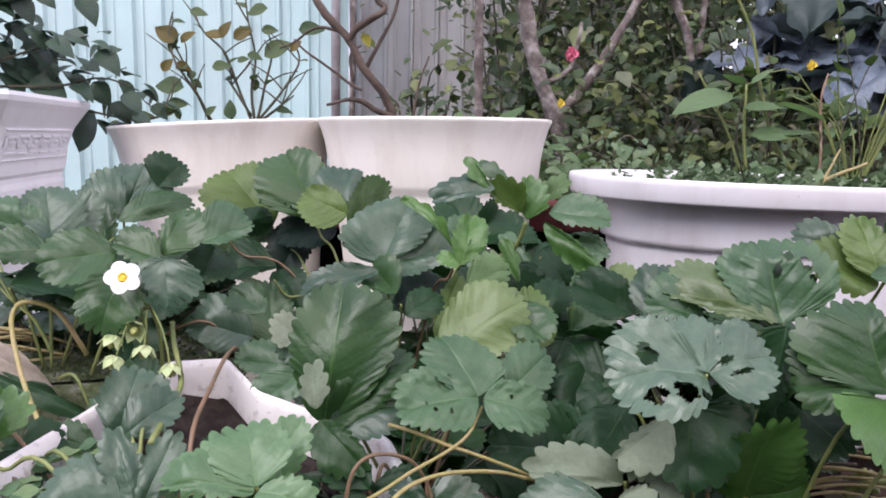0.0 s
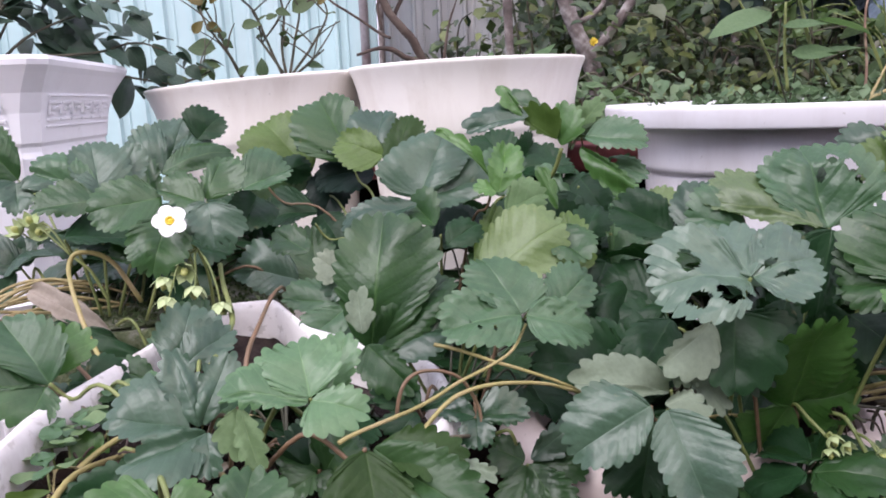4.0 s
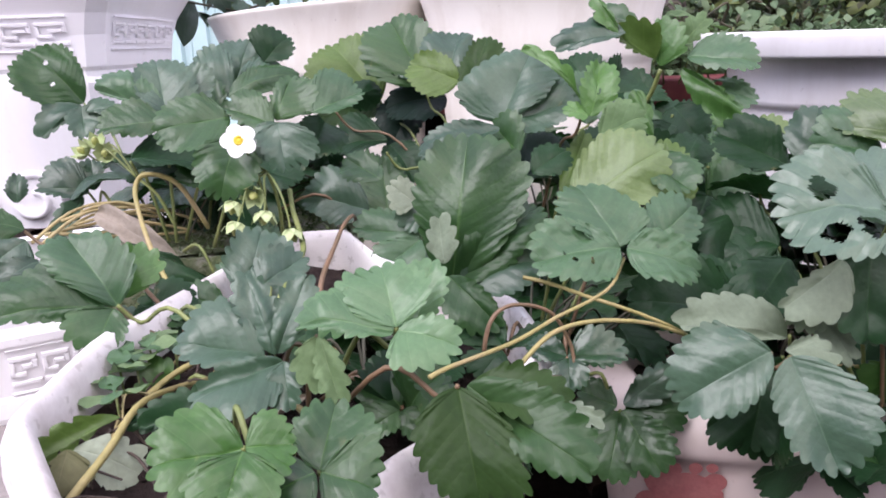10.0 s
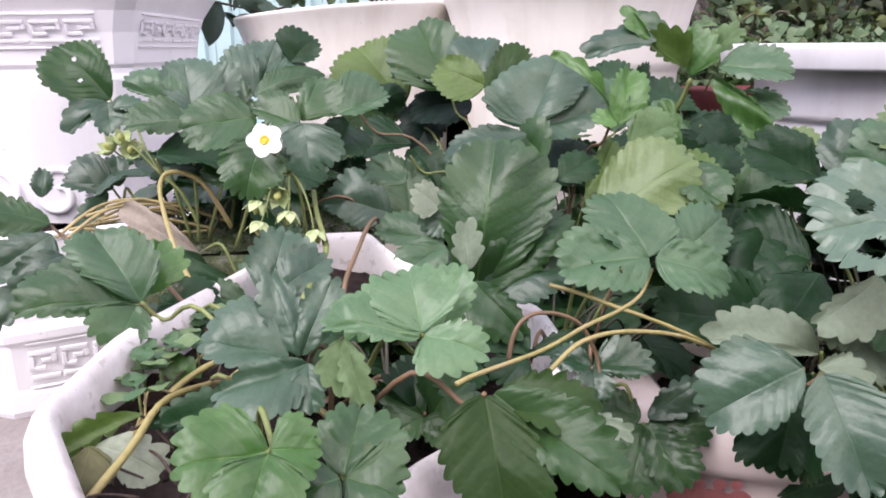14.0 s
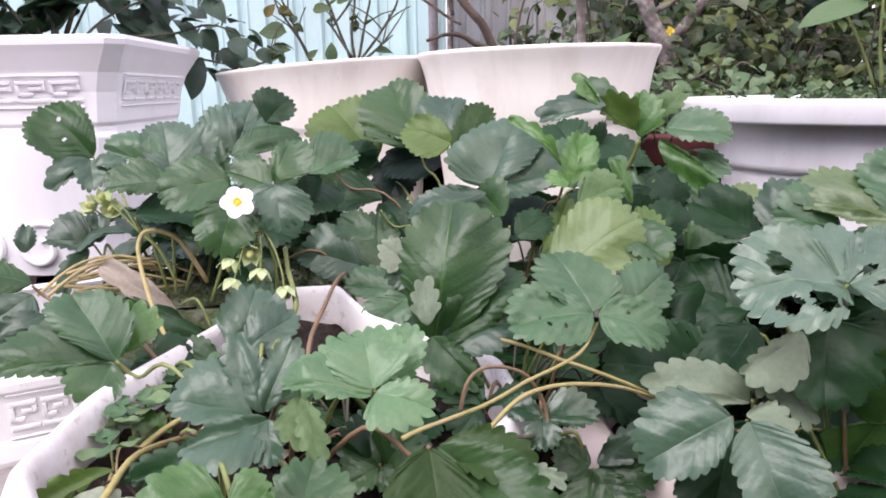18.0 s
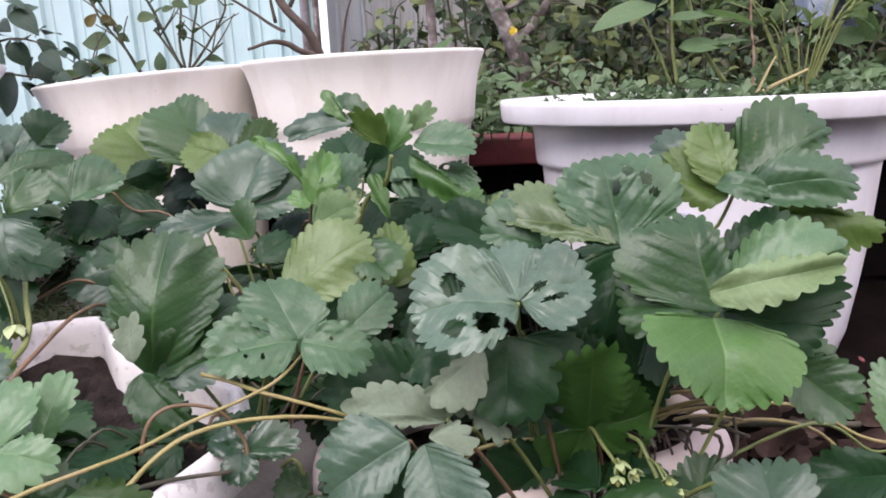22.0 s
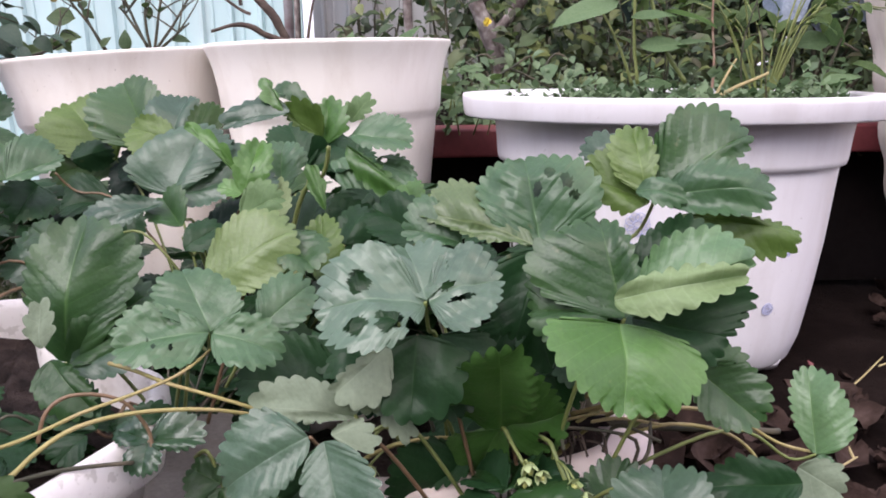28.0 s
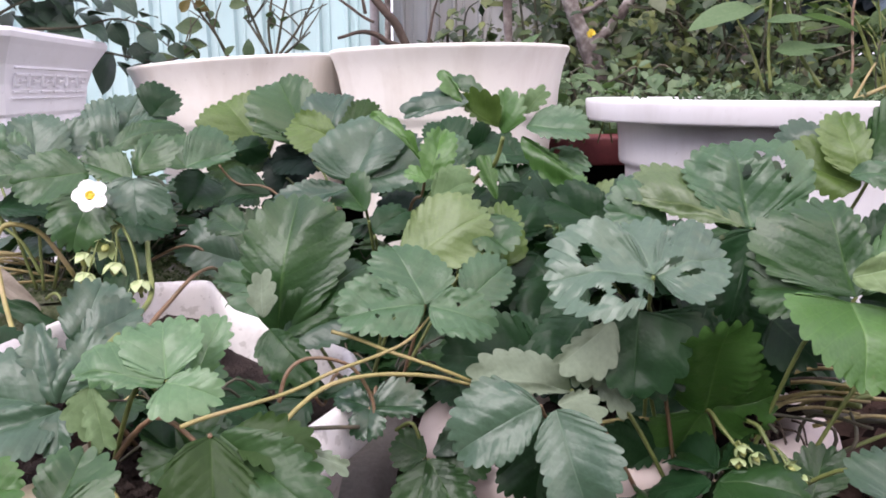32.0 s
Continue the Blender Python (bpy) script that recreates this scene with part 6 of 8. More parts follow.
# ---- the lower storey of the strawberry plants, with shade painted into its dark tones ----
def low_leaf(plant, at, heading, size, tilt, tones):
    """A leaf of three leaflets, spread round the end of its stalk."""
    tick[0] += 1
    rng = random.Random(tick[0] * 7)
    leaf = strawberry_leaf(plant, at, 0.0009, TWIG)
    m = Euler((tilt, rng.uniform(-0.35, 0.35), heading)).to_matrix()
    for a, k in ((0, 1.0), (1.75, 0.92), (-1.75, 0.92)):
        s = size * k * rng.uniform(0.85, 1.1)
        d = Vector((math.sin(a), math.cos(a), rng.uniform(-0.45, 0.05))) * s
        w = Vector((math.cos(a), -math.sin(a), rng.uniform(-0.15, 0.15))) * s * 0.42
        leaflet(leaf, rng.choice(tones), Vector(at) + m @ (d * 0.06), Vector(at) + m @ d, m @ w, rng.uniform(-0.004, 0.006), 0.0, rows=4)


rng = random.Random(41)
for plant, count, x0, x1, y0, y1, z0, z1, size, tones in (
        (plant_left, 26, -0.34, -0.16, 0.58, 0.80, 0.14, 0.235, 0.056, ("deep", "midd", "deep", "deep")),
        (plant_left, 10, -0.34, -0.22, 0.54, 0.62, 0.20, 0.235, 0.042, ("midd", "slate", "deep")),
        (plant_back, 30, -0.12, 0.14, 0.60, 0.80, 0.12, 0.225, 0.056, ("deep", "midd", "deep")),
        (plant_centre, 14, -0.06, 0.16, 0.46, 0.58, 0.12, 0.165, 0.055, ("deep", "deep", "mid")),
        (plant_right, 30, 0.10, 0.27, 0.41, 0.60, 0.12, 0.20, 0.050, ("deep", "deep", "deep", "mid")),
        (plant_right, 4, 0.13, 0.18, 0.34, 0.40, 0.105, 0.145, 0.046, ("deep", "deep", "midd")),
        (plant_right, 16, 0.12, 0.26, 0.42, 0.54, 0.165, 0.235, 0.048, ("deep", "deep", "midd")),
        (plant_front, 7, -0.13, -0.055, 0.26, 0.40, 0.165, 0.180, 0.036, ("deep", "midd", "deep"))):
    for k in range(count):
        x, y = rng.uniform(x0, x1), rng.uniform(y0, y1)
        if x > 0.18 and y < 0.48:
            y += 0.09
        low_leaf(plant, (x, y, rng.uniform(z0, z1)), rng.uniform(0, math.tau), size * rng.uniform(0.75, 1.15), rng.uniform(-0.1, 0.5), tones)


# ---- flower, buds, fruit, runners ----
PETAL = surface("white_petal", ((0.82, 0.81, 0.78), (0.88, 0.87, 0.85)), 40, 0.6, 0.1, 0.0005)
STAMEN = surface("yellow_stamen", ((0.70, 0.50, 0.03), (0.82, 0.66, 0.10)), 200, 0.7, 0.4, 0.0005)
SEPAL = surface("pale_green_sepal", ((0.33, 0.42, 0.18), (0.48, 0.55, 0.30)), 90, 0.6, 0.2, 0.0005)
BERRY = surface("unripe_strawberry", ((0.30, 0.32, 0.09), (0.40, 0.42, 0.15)), 90, 0.45, 0.4, 0.0008)
PINK = surface("pink_petal", ((0.50, 0.05, 0.13), (0.66, 0.20, 0.28)), 60, 0.6, 0.1, 0.0005)


def frame_of(direction):
    return Vector(direction).normalized().to_track_quat("Z", "Y").to_matrix()


def flower(at, facing, r, parent_label):
    f = thing("strawberry_flower", at, parent_label, "flower")
    m = frame_of(facing)
    for k in range(5):
        a0 = math.tau * k / 5 + 0.3
        bm = bmesh.new()
        vs = {}
        for i in range(7):
            for j in range(7):
                u, v = -1 + i / 3, j / 6
                w = 0.66 * math.sin(math.pi * (0.12 + 0.76 * v)) ** 0.6
                x, y = u * w * r * 0.70, (0.18 + 0.82 * v * (1 - 0.10 * u * u)) * r
                z = 0.10 * r * math.sin(v * 2.6) + 0.05 * r * u * u + 0.03 * r * noise.noise(Vector((u * 2, v * 2, k)))
                p = Vector((x * math.cos(a0) - y * math.sin(a0), x * math.sin(a0) + y * math.cos(a0), z + 0.0004 * k))
                vs[i, j] = bm.verts.new(Vector(at) + m @ p)
        for i in range(6):
            for j in range(6):
                bm.faces.new((vs[i, j], vs[i + 1, j], vs[i + 1, j + 1], vs[i, j + 1]))
        part("petal", bm, PETAL, f)
    bm = bmesh.new()
    rings(bm, [[Vector(at) + m @ Vector((q * r * math.cos(math.tau * k / 14), q * r * math.sin(math.tau * k / 14), h * r)) for k in range(14)] for q, h in ((0.17, 0.03), (0.165, 0.10), (0.12, 0.16), (0.04, 0.19))], True, True)
    rng = random.Random(2)
    for k in range(22):
        a = math.tau * k / 22
        p = Vector(at) + m @ Vector((0.15 * r * math.cos(a), 0.15 * r * math.sin(a), 0.05 * r))
        q = Vector(at) + m @ Vector((0.23 * r * math.cos(a), 0.23 * r * math.sin(a), (0.13 + rng.random() * 0.08) * r))
        tube(bm, [p, q], 0.0004, 0.0007, 5)
    part("flower_centre", bm, STAMEN, f, "yellow centre with stamens")
    bm = bmesh.new()
    for k in range(10):
        a = math.tau * k / 10
        p = [Vector(at) + m @ Vector((x * math.cos(a) - y * math.sin(a), x * math.sin(a) + y * math.cos(a), z)) for x, y, z in ((-0.1 * r, 0.1 * r, -0.04 * r), (0.1 * r, 0.1 * r, -0.04 * r), (0.03 * r, 0.75 * r, -0.03 * r), (-0.03 * r, 0.75 * r, -0.03 * r))]
        bm.faces.new([bm.verts.new(q) for q in p])
    part("sepals", bm, SEPAL, f)
    return f


the_flower = flower((-0.1970, 0.447, 0.2640), (0.30, -0.88, 0.45), 0.0110, "open white strawberry flower with a yellow centre")
bm = bmesh.new()
tube(bm, [(-0.192, 0.470, 0.215), (-0.195, 0.465, 0.245), (-0.1965, 0.4495, 0.2615)], 0.0010, 0.0008, 6)
part("flower_stalk", bm, PETIOLE, the_flower)


def stem(name, label, pts, r0, r1, mat, parent=None):
    bm = bmesh.new()
    tube(bm, pts, r0, r1, 8)
    for v in bm.verts:
        v.co += Vector((noise.noise(v.co * 160), noise.noise(v.co * 160 + Vector((9, 0, 0))), noise.noise(v.co * 160 + Vector((0, 9, 0))))) * r0 * 0.16
    return part(name, bm, mat, parent)


def bud(at, down, r):
    """A closed bud or green fruit in a ruff of sepals, hanging from its stalk."""
    b = thing("strawberry_bud", at, "pale green hanging strawberry bud with pointed sepals", "flower bud", "strawberry buds")
    m = frame_of(down)
    bm = bmesh.new()
    rings(bm, [[Vector(at) + m @ Vector((q * r * math.cos(math.tau * k / 12), q * r * math.sin(math.tau * k / 12), h * r)) for k in range(12)] for q, h in ((0.12, -0.1), (0.24, 0.1), (0.30, 0.35), (0.24, 0.6), (0.06, 0.8))], True, True)
    part("bud_body", bm, BERRY, b)
    for k in range(6):
        a = math.tau * k / 6
        bm = bmesh.new()
        rows = []
        for v in (0, 0.35, 0.7, 1.0):
            w = 0.46 * math.sin(math.pi * (0.25 + 0.72 * v)) + 0.01
            rad, h = (0.16 + 0.74 * v ** 0.7) * r, (-0.20 + 0.92 * v ** 1.4) * r
            c = Vector((rad * math.cos(a), rad * math.sin(a), h))
            s = Vector((-math.sin(a), math.cos(a), 0)) * w * r
            rows.append([bm.verts.new(Vector(at) + m @ (c - s)), bm.verts.new(Vector(at) + m @ (c * 1.08)), bm.verts.new(Vector(at) + m @ (c + s))])
        for p, q in zip(rows, rows[1:]):
            bm.faces.new((p[0], p[1], q[1], q[0]))
            bm.faces.new((p[1], p[2], q[2], q[1]))
        part("sepal", bm, SEPAL, b)
    return b


def bud_stalk(b, pts):
    bm = bmesh.new()
    tube(bm, pts, 0.0008, 0.0006, 6)
    part("stalk", bm, PETIOLE, b)


for at, down in (((-0.2042, 0.447, 0.2257), (-0.3, -0.4, -1)), ((-0.2011, 0.440, 0.2144), (-0.3, -0.3, -1)), ((-0.1854, 0.446, 0.2196), (0.0, -0.4, -1)), ((-0.1927, 0.452, 0.2312), (0.1, -0.9, -0.3)), ((-0.1687, 0.442, 0.2092), (0.2, -0.3, -1)),
                 ((-0.3367, 0.515, 0.2502), (-0.3, -0.6, 0.5)), ((-0.3301, 0.520, 0.2549), (0.1, -0.5, 0.8)), ((-0.3205, 0.512, 0.2485), (0.4, -0.6, 0.4))):
    b = bud(at, down, 0.0086)
    a = Vector(at)
    d = Vector(down).normalized()
    root = Vector((-0.1867, 0.462, 0.2427)) if at[0] > -0.25 else Vector((-0.293, 0.500, 0.2342))
    bud_stalk(b, [root, root.lerp(a, 0.55) + Vector((0, 0, 0.010)), a - d * 0.012, a - d * 0.001])
stem("flower_truss", "", [(-0.185, 0.476, 0.190), (-0.184, 0.470, 0.222), (-0.1867, 0.462, 0.2427)], 0.0014, 0.0010, PETIOLE, plant_left)
stem("flower_truss", "", [(-0.270, 0.500, 0.200), (-0.280, 0.500, 0.222), (-0.293, 0.500, 0.2342)], 0.0014, 0.0010, PETIOLE, plant_left)
for at, down, size in (((0.179, 0.352, 0.150), (0.2, -0.6, -0.6), 0.0055), ((0.185, 0.350, 0.147), (0.2, -0.6, -0.3), 0.005), ((0.177, 0.350, 0.144), (-0.1, -0.6, -0.6), 0.0055), ((0.200, 0.345, 0.143), (0.3, -0.6, 0.2), 0.005), ((0.205, 0.342, 0.139), (0.5, -0.6, -0.3), 0.005)):
    b = bud(at, down, size)
    root = Vector((0.177, 0.355, 0.150)) if at[0] < 0.19 else Vector((0.195, 0.360, 0.149))
    bud_stalk(b, [root, root.lerp(Vector(at), 0.5) + Vector((0, 0, 0.003)), at])
fruit = bud((0.096, 0.370, 0.140), (0.1, -0.5, -0.8), 0.0065)
tagged(fruit, "small unripe yellow-brown strawberry on the trough rim", "strawberry")
bud_stalk(fruit, [(0.13, 0.385, 0.148), (0.11, 0.378, 0.150), (0.096, 0.370, 0.141)])


stem("runner", "", [(-0.250, 0.509, 0.196), (-0.261, 0.494, 0.230), (-0.276, 0.484, 0.239), (-0.283, 0.479, 0.233), (-0.275, 0.463, 0.219), (-0.257, 0.439, 0.199), (-0.234, 0.411, 0.183), (-0.214, 0.387, 0.168)], 0.0017, 0.0015, RUNNER, plant_left)
for s in ([(-0.325, 0.480, 0.215), (-0.312, 0.500, 0.217), (-0.300, 0.510, 0.212), (-0.288, 0.530, 0.209)], [(-0.325, 0.470, 0.208), (-0.315, 0.480, 0.210), (-0.295, 0.500, 0.211), (-0.290, 0.520, 0.203)], [(-0.323, 0.460, 0.201), (-0.313, 0.480, 0.200), (-0.297, 0.500, 0.199), (-0.294, 0.520, 0.196)], [(-0.334, 0.470, 0.211), (-0.324, 0.480, 0.214), (-0.323, 0.500, 0.215), (-0.310, 0.520, 0.211)], [(-0.321, 0.490, 0.214), (-0.309, 0.510, 0.207), (-0.296, 0.530, 0.199)], [(-0.333, 0.470, 0.204), (-0.325, 0.490, 0.210), (-0.313, 0.510, 0.211)],
          [(-0.334, 0.438, 0.205), (-0.334, 0.481, 0.214), (-0.318, 0.504, 0.216), (-0.285, 0.53, 0.205)], [(-0.329, 0.438, 0.203), (-0.322, 0.482, 0.214), (-0.295, 0.516, 0.209), (-0.263, 0.53, 0.195)], [(-0.332, 0.449, 0.207), (-0.326, 0.479, 0.205), (-0.306, 0.502, 0.204), (-0.270, 0.525, 0.19)], [(-0.33, 0.46, 0.205), (-0.30, 0.49, 0.195), (-0.27, 0.53, 0.188)]):
    stem("dry_stalk", "", s, 0.0012, 0.0010, STRAW, plant_left)
for s, m, r in (([(-0.203, 0.214, 0.160), (-0.197, 0.235, 0.166), (-0.188, 0.255, 0.174), (-0.186, 0.290, 0.179), (-0.176, 0.310, 0.183), (-0.160, 0.335, 0.182)], RUNNER, 0.0016),
                ([(-0.186, 0.246, 0.162), (-0.180, 0.270, 0.170), (-0.176, 0.298, 0.176)], PETIOLE, 0.0012),
                ([(-0.196, 0.305, 0.170), (-0.188, 0.330, 0.180), (-0.170, 0.352, 0.180), (-0.150, 0.372, 0.168)], STRAW, 0.0008),
                ([(-0.178, 0.205, 0.176), (-0.172, 0.231, 0.186), (-0.174, 0.263, 0.189), (-0.165, 0.30, 0.180)], RUNNER, 0.0015),
                ([(-0.151, 0.360, 0.195), (-0.156, 0.400, 0.196), (-0.159, 0.432, 0.200), (-0.167, 0.455, 0.205), (-0.175, 0.470, 0.216), (-0.179, 0.480, 0.228)], PETIOLE, 0.0019),
                ([(-0.129, 0.345, 0.17), (-0.131, 0.365, 0.200), (-0.134, 0.409, 0.208), (-0.138, 0.455, 0.211), (-0.142, 0.50, 0.205), (-0.15, 0.54, 0.185)], REDSTALK, 0.0014),
                ([(-0.216, 0.325, 0.204), (-0.206, 0.332, 0.188), (-0.185, 0.345, 0.166)], REDSTALK, 0.0015),
                ([(-0.078, 0.232, 0.175), (-0.095, 0.257, 0.172), (-0.12, 0.28, 0.178)], RUNNER, 0.0016),
                ([(-0.07, 0.300, 0.170), (-0.041, 0.317, 0.172), (-0.012, 0.337, 0.165)], TWIG, 0.0012)):
    stem("stalk", "", s, r, r * 0.85, m, plant_front)
stem("runner", "", [(-0.049, 0.253, 0.180), (-0.042, 0.263, 0.188), (-0.034, 0.279, 0.193), (-0.027, 0.287, 0.199), (-0.017, 0.299, 0.203), (-0.000, 0.316, 0.201), (0.023, 0.333, 0.194), (0.040, 0.348, 0.184), (0.055, 0.362, 0.172), (0.066, 0.365, 0.159)], 0.0011, 0.0009, RUNNER, plant_front)
stem("runner", "", [(-0.029, 0.361, 0.206), (-0.016, 0.357, 0.204), (0.002, 0.352, 0.199), (0.021, 0.353, 0.192), (0.041, 0.358, 0.182), (0.054, 0.362, 0.173)], 0.0011, 0.0009, RUNNER, plant_centre)
stem("runner", "", [(-0.062, 0.248, 0.207), (-0.056, 0.256, 0.207), (-0.043, 0.271, 0.206), (-0.030, 0.288, 0.205), (-0.016, 0.305, 0.207), (-0.000, 0.328, 0.206), (0.012, 0.350, 0.206), (0.021, 0.378, 0.210)], 0.0009, 0.0008, RUNNER, plant_front)
stem("runner", "", [(-0.047, 0.322, 0.184), (-0.045, 0.325, 0.194), (-0.041, 0.329, 0.200), (-0.034, 0.333, 0.202), (-0.023, 0.339, 0.199), (-0.014, 0.343, 0.192), (-0.007, 0.346, 0.177), (-0.005, 0.343, 0.167)], 0.0010, 0.0009, REDSTALK, plant_front)
stem("rootstock", "dark fibrous rootstock", [(0.182, 0.402, 0.128), (0.200, 0.403, 0.140), (0.214, 0.405, 0.146), (0.232, 0.409, 0.145)], 0.0062, 0.0030, DARKBOARD, plant_right)
stem("dead_stem", "", [(0.228, 0.408, 0.146), (0.264, 0.413, 0.139), (0.305, 0.42, 0.133), (0.343, 0.427, 0.127)], 0.0026, 0.0019, TWIG, plant_right)
for k in range(16):
    rng = random.Random(300 + k)
    a = Vector((rng.uniform(0.184, 0.226), 0.402 + rng.uniform(-0.004, 0.004), 0.142 + rng.uniform(-0.005, 0.004)))
    d = Vector((rng.uniform(-0.2, 0.9), rng.uniform(-1.0, -0.1), rng.uniform(-0.2, 0.5))).normalized() * rng.uniform(0.008, 0.020)
    stem("root_fibre", "", [a, a + d * 0.6 + Vector((0, 0, 0.002)), a + d + Vector((0, 0, -0.007))], 0.0008, 0.0005, ROSEBARK, plant_right)
for k in range(15):
    rng = random.Random(330 + k)
    h = k / 14
    a = Vector((0.205 + rng.uniform(-0.006, 0.006), 0.405 + rng.uniform(-0.008, 0.008), 0.143 + 0.030 * h))
    e = Vector((0.248 + rng.uniform(-0.010, 0.012), 0.398 + rng.uniform(-0.010, 0.012), 0.152 + 0.034 * h + rng.uniform(-0.003, 0.003)))
    stem("dry_stalk", "", [a, a.lerp(e, 0.5) + Vector((0, 0, rng.uniform(0.002, 0.006))), e], rng.uniform(0.0009, 0.0016), 0.0009, (STRAW, RUNNER, ROSEBARK)[k % 3], plant_right)
for x, y, z in ((0.256, 0.402, 0.163), (0.262, 0.410, 0.160), (0.268, 0.404, 0.157), (0.250, 0.398, 0.166), (0.274, 0.410, 0.162), (0.258, 0.396, 0.154)):
    stem("leaf_base", "", [(0.246, 0.409, 0.142), (0.5 * (0.246 + x), 0.407, 0.5 * (0.146 + z)), (x, y, z)], 0.0024, 0.0016, PETIOLE, plant_right)
for s in ([(0.20, 0.41, 0.12), (0.235, 0.41, 0.15), (0.271, 0.407, 0.154), (0.309, 0.422, 0.141), (0.339, 0.421, 0.123), (0.358, 0.416, 0.119)], [(0.24, 0.41, 0.135), (0.27, 0.41, 0.142), (0.301, 0.411, 0.136), (0.320, 0.412, 0.122), (0.328, 0.405, 0.105)], [(0.08, 0.38, 0.13), (0.105, 0.375, 0.149), (0.135, 0.38, 0.152), (0.16, 0.395, 0.14)]):
    stem("runner", "", s, 0.0013, 0.0010, RUNNER, plant_right)
stem("flower_truss", "", [(0.170, 0.395, 0.135), (0.181, 0.385, 0.150), (0.191, 0.370, 0.155), (0.195, 0.360, 0.149), (0.202, 0.350, 0.130), (0.206, 0.345, 0.112)], 0.0014, 0.0011, PETIOLE, plant_right)
stem("flower_truss", "", [(0.166, 0.385, 0.145), (0.168, 0.375, 0.160), (0.172, 0.365, 0.156), (0.177, 0.355, 0.150)], 0.0012, 0.0009, PETIOLE, plant_right)
for k in range(7):
    rng = random.Random(100 + k)
    x = rng.uniform(0.10, 0.24)
    stem("crown_stalk", "", [(x, 0.40 + rng.uniform(-0.03, 0.03), 0.105), (x + rng.uniform(-0.02, 0.02), 0.39 + rng.uniform(-0.03, 0.02), 0.135 + rng.uniform(0, 0.02)), (x + rng.uniform(-0.05, 0.05), 0.38 + rng.uniform(-0.04, 0.04), 0.15 + rng.uniform(0, 0.03))], 0.0013, 0.0009, TWIG, plant_right)


# ---- withered and fallen leaves ----
def dry_leaf(name, mat, at, heading, length, width, seed, tilt=0.0, curl=0.4):
    rng = random.Random(seed)
    bm = bmesh.new()
    m = Matrix.Translation(at) @ Euler((tilt, rng.uniform(-0.3, 0.3), heading)).to_matrix().to_4x4()
    grid = []
    for j in range(9):
        v = j / 8
        w = math.sin(math.pi * (0.04 + 0.93 * v)) ** 0.8
        row = []
        for i in range(5):
            u = -1 + i / 2
            n = Vector((u + seed, v * 2, seed * 0.37))
            p = Vector((u * w * width * (1 + 0.2 * noise.noise(n * 3)), (v - 0.5) * length, curl * width * abs(u) ** 1.5 + 0.16 * length * noise.noise(n * 1.3)))
            row.append(bm.verts.new(m @ p))
        grid.append(row)
    for j in range(8):
        for i in range(4):
            bm.faces.new((grid[j][i], grid[j][i + 1], grid[j + 1][i + 1], grid[j + 1][i]))
    return bm


BEIGE = surface("withered_beige_leaf", ((0.24, 0.20, 0.14), (0.36, 0.31, 0.23), (0.30, 0.30, 0.18)), 50, 0.85, 0.5, 0.001, 250)
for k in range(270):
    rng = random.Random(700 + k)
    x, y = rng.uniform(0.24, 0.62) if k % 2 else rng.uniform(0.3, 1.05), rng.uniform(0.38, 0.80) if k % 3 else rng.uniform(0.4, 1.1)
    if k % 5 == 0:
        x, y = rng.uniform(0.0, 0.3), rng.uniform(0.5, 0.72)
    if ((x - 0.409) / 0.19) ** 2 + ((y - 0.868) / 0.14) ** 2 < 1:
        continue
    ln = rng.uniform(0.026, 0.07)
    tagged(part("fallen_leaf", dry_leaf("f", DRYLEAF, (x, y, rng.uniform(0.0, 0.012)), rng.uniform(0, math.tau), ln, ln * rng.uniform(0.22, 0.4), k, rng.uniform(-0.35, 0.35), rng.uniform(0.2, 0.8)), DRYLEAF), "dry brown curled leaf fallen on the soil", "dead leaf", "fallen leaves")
for k, (x, y, a, ln) in enumerate(((0.55, 0.72, 0.6, 0.09), (0.60, 0.66, -0.9, 0.05), (0.64, 0.80, 0.3, 0.12), (0.50, 0.60, 1.4, 0.07), (0.42, 0.55, 0.2, 0.06), (0.70, 0.70, 2.0, 0.08))):
    bm = bmesh.new()
    tube(bm, [(x, y, 0.006), (x + ln * 0.5 * math.cos(a), y + ln * 0.5 * math.sin(a), 0.016), (x + ln * math.cos(a), y + ln * math.sin(a), 0.03)], 0.0013, 0.0008, 6)
    tagged(part("dry_twig", bm, STRAW), "dry pale twig lying on the soil", "twig", "twigs")
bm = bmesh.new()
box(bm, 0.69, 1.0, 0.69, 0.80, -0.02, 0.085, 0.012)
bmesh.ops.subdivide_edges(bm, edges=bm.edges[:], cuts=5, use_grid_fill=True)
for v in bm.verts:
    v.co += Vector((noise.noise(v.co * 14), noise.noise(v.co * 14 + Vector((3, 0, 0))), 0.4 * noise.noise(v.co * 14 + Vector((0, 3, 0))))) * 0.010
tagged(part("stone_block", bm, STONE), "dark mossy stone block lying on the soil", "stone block")
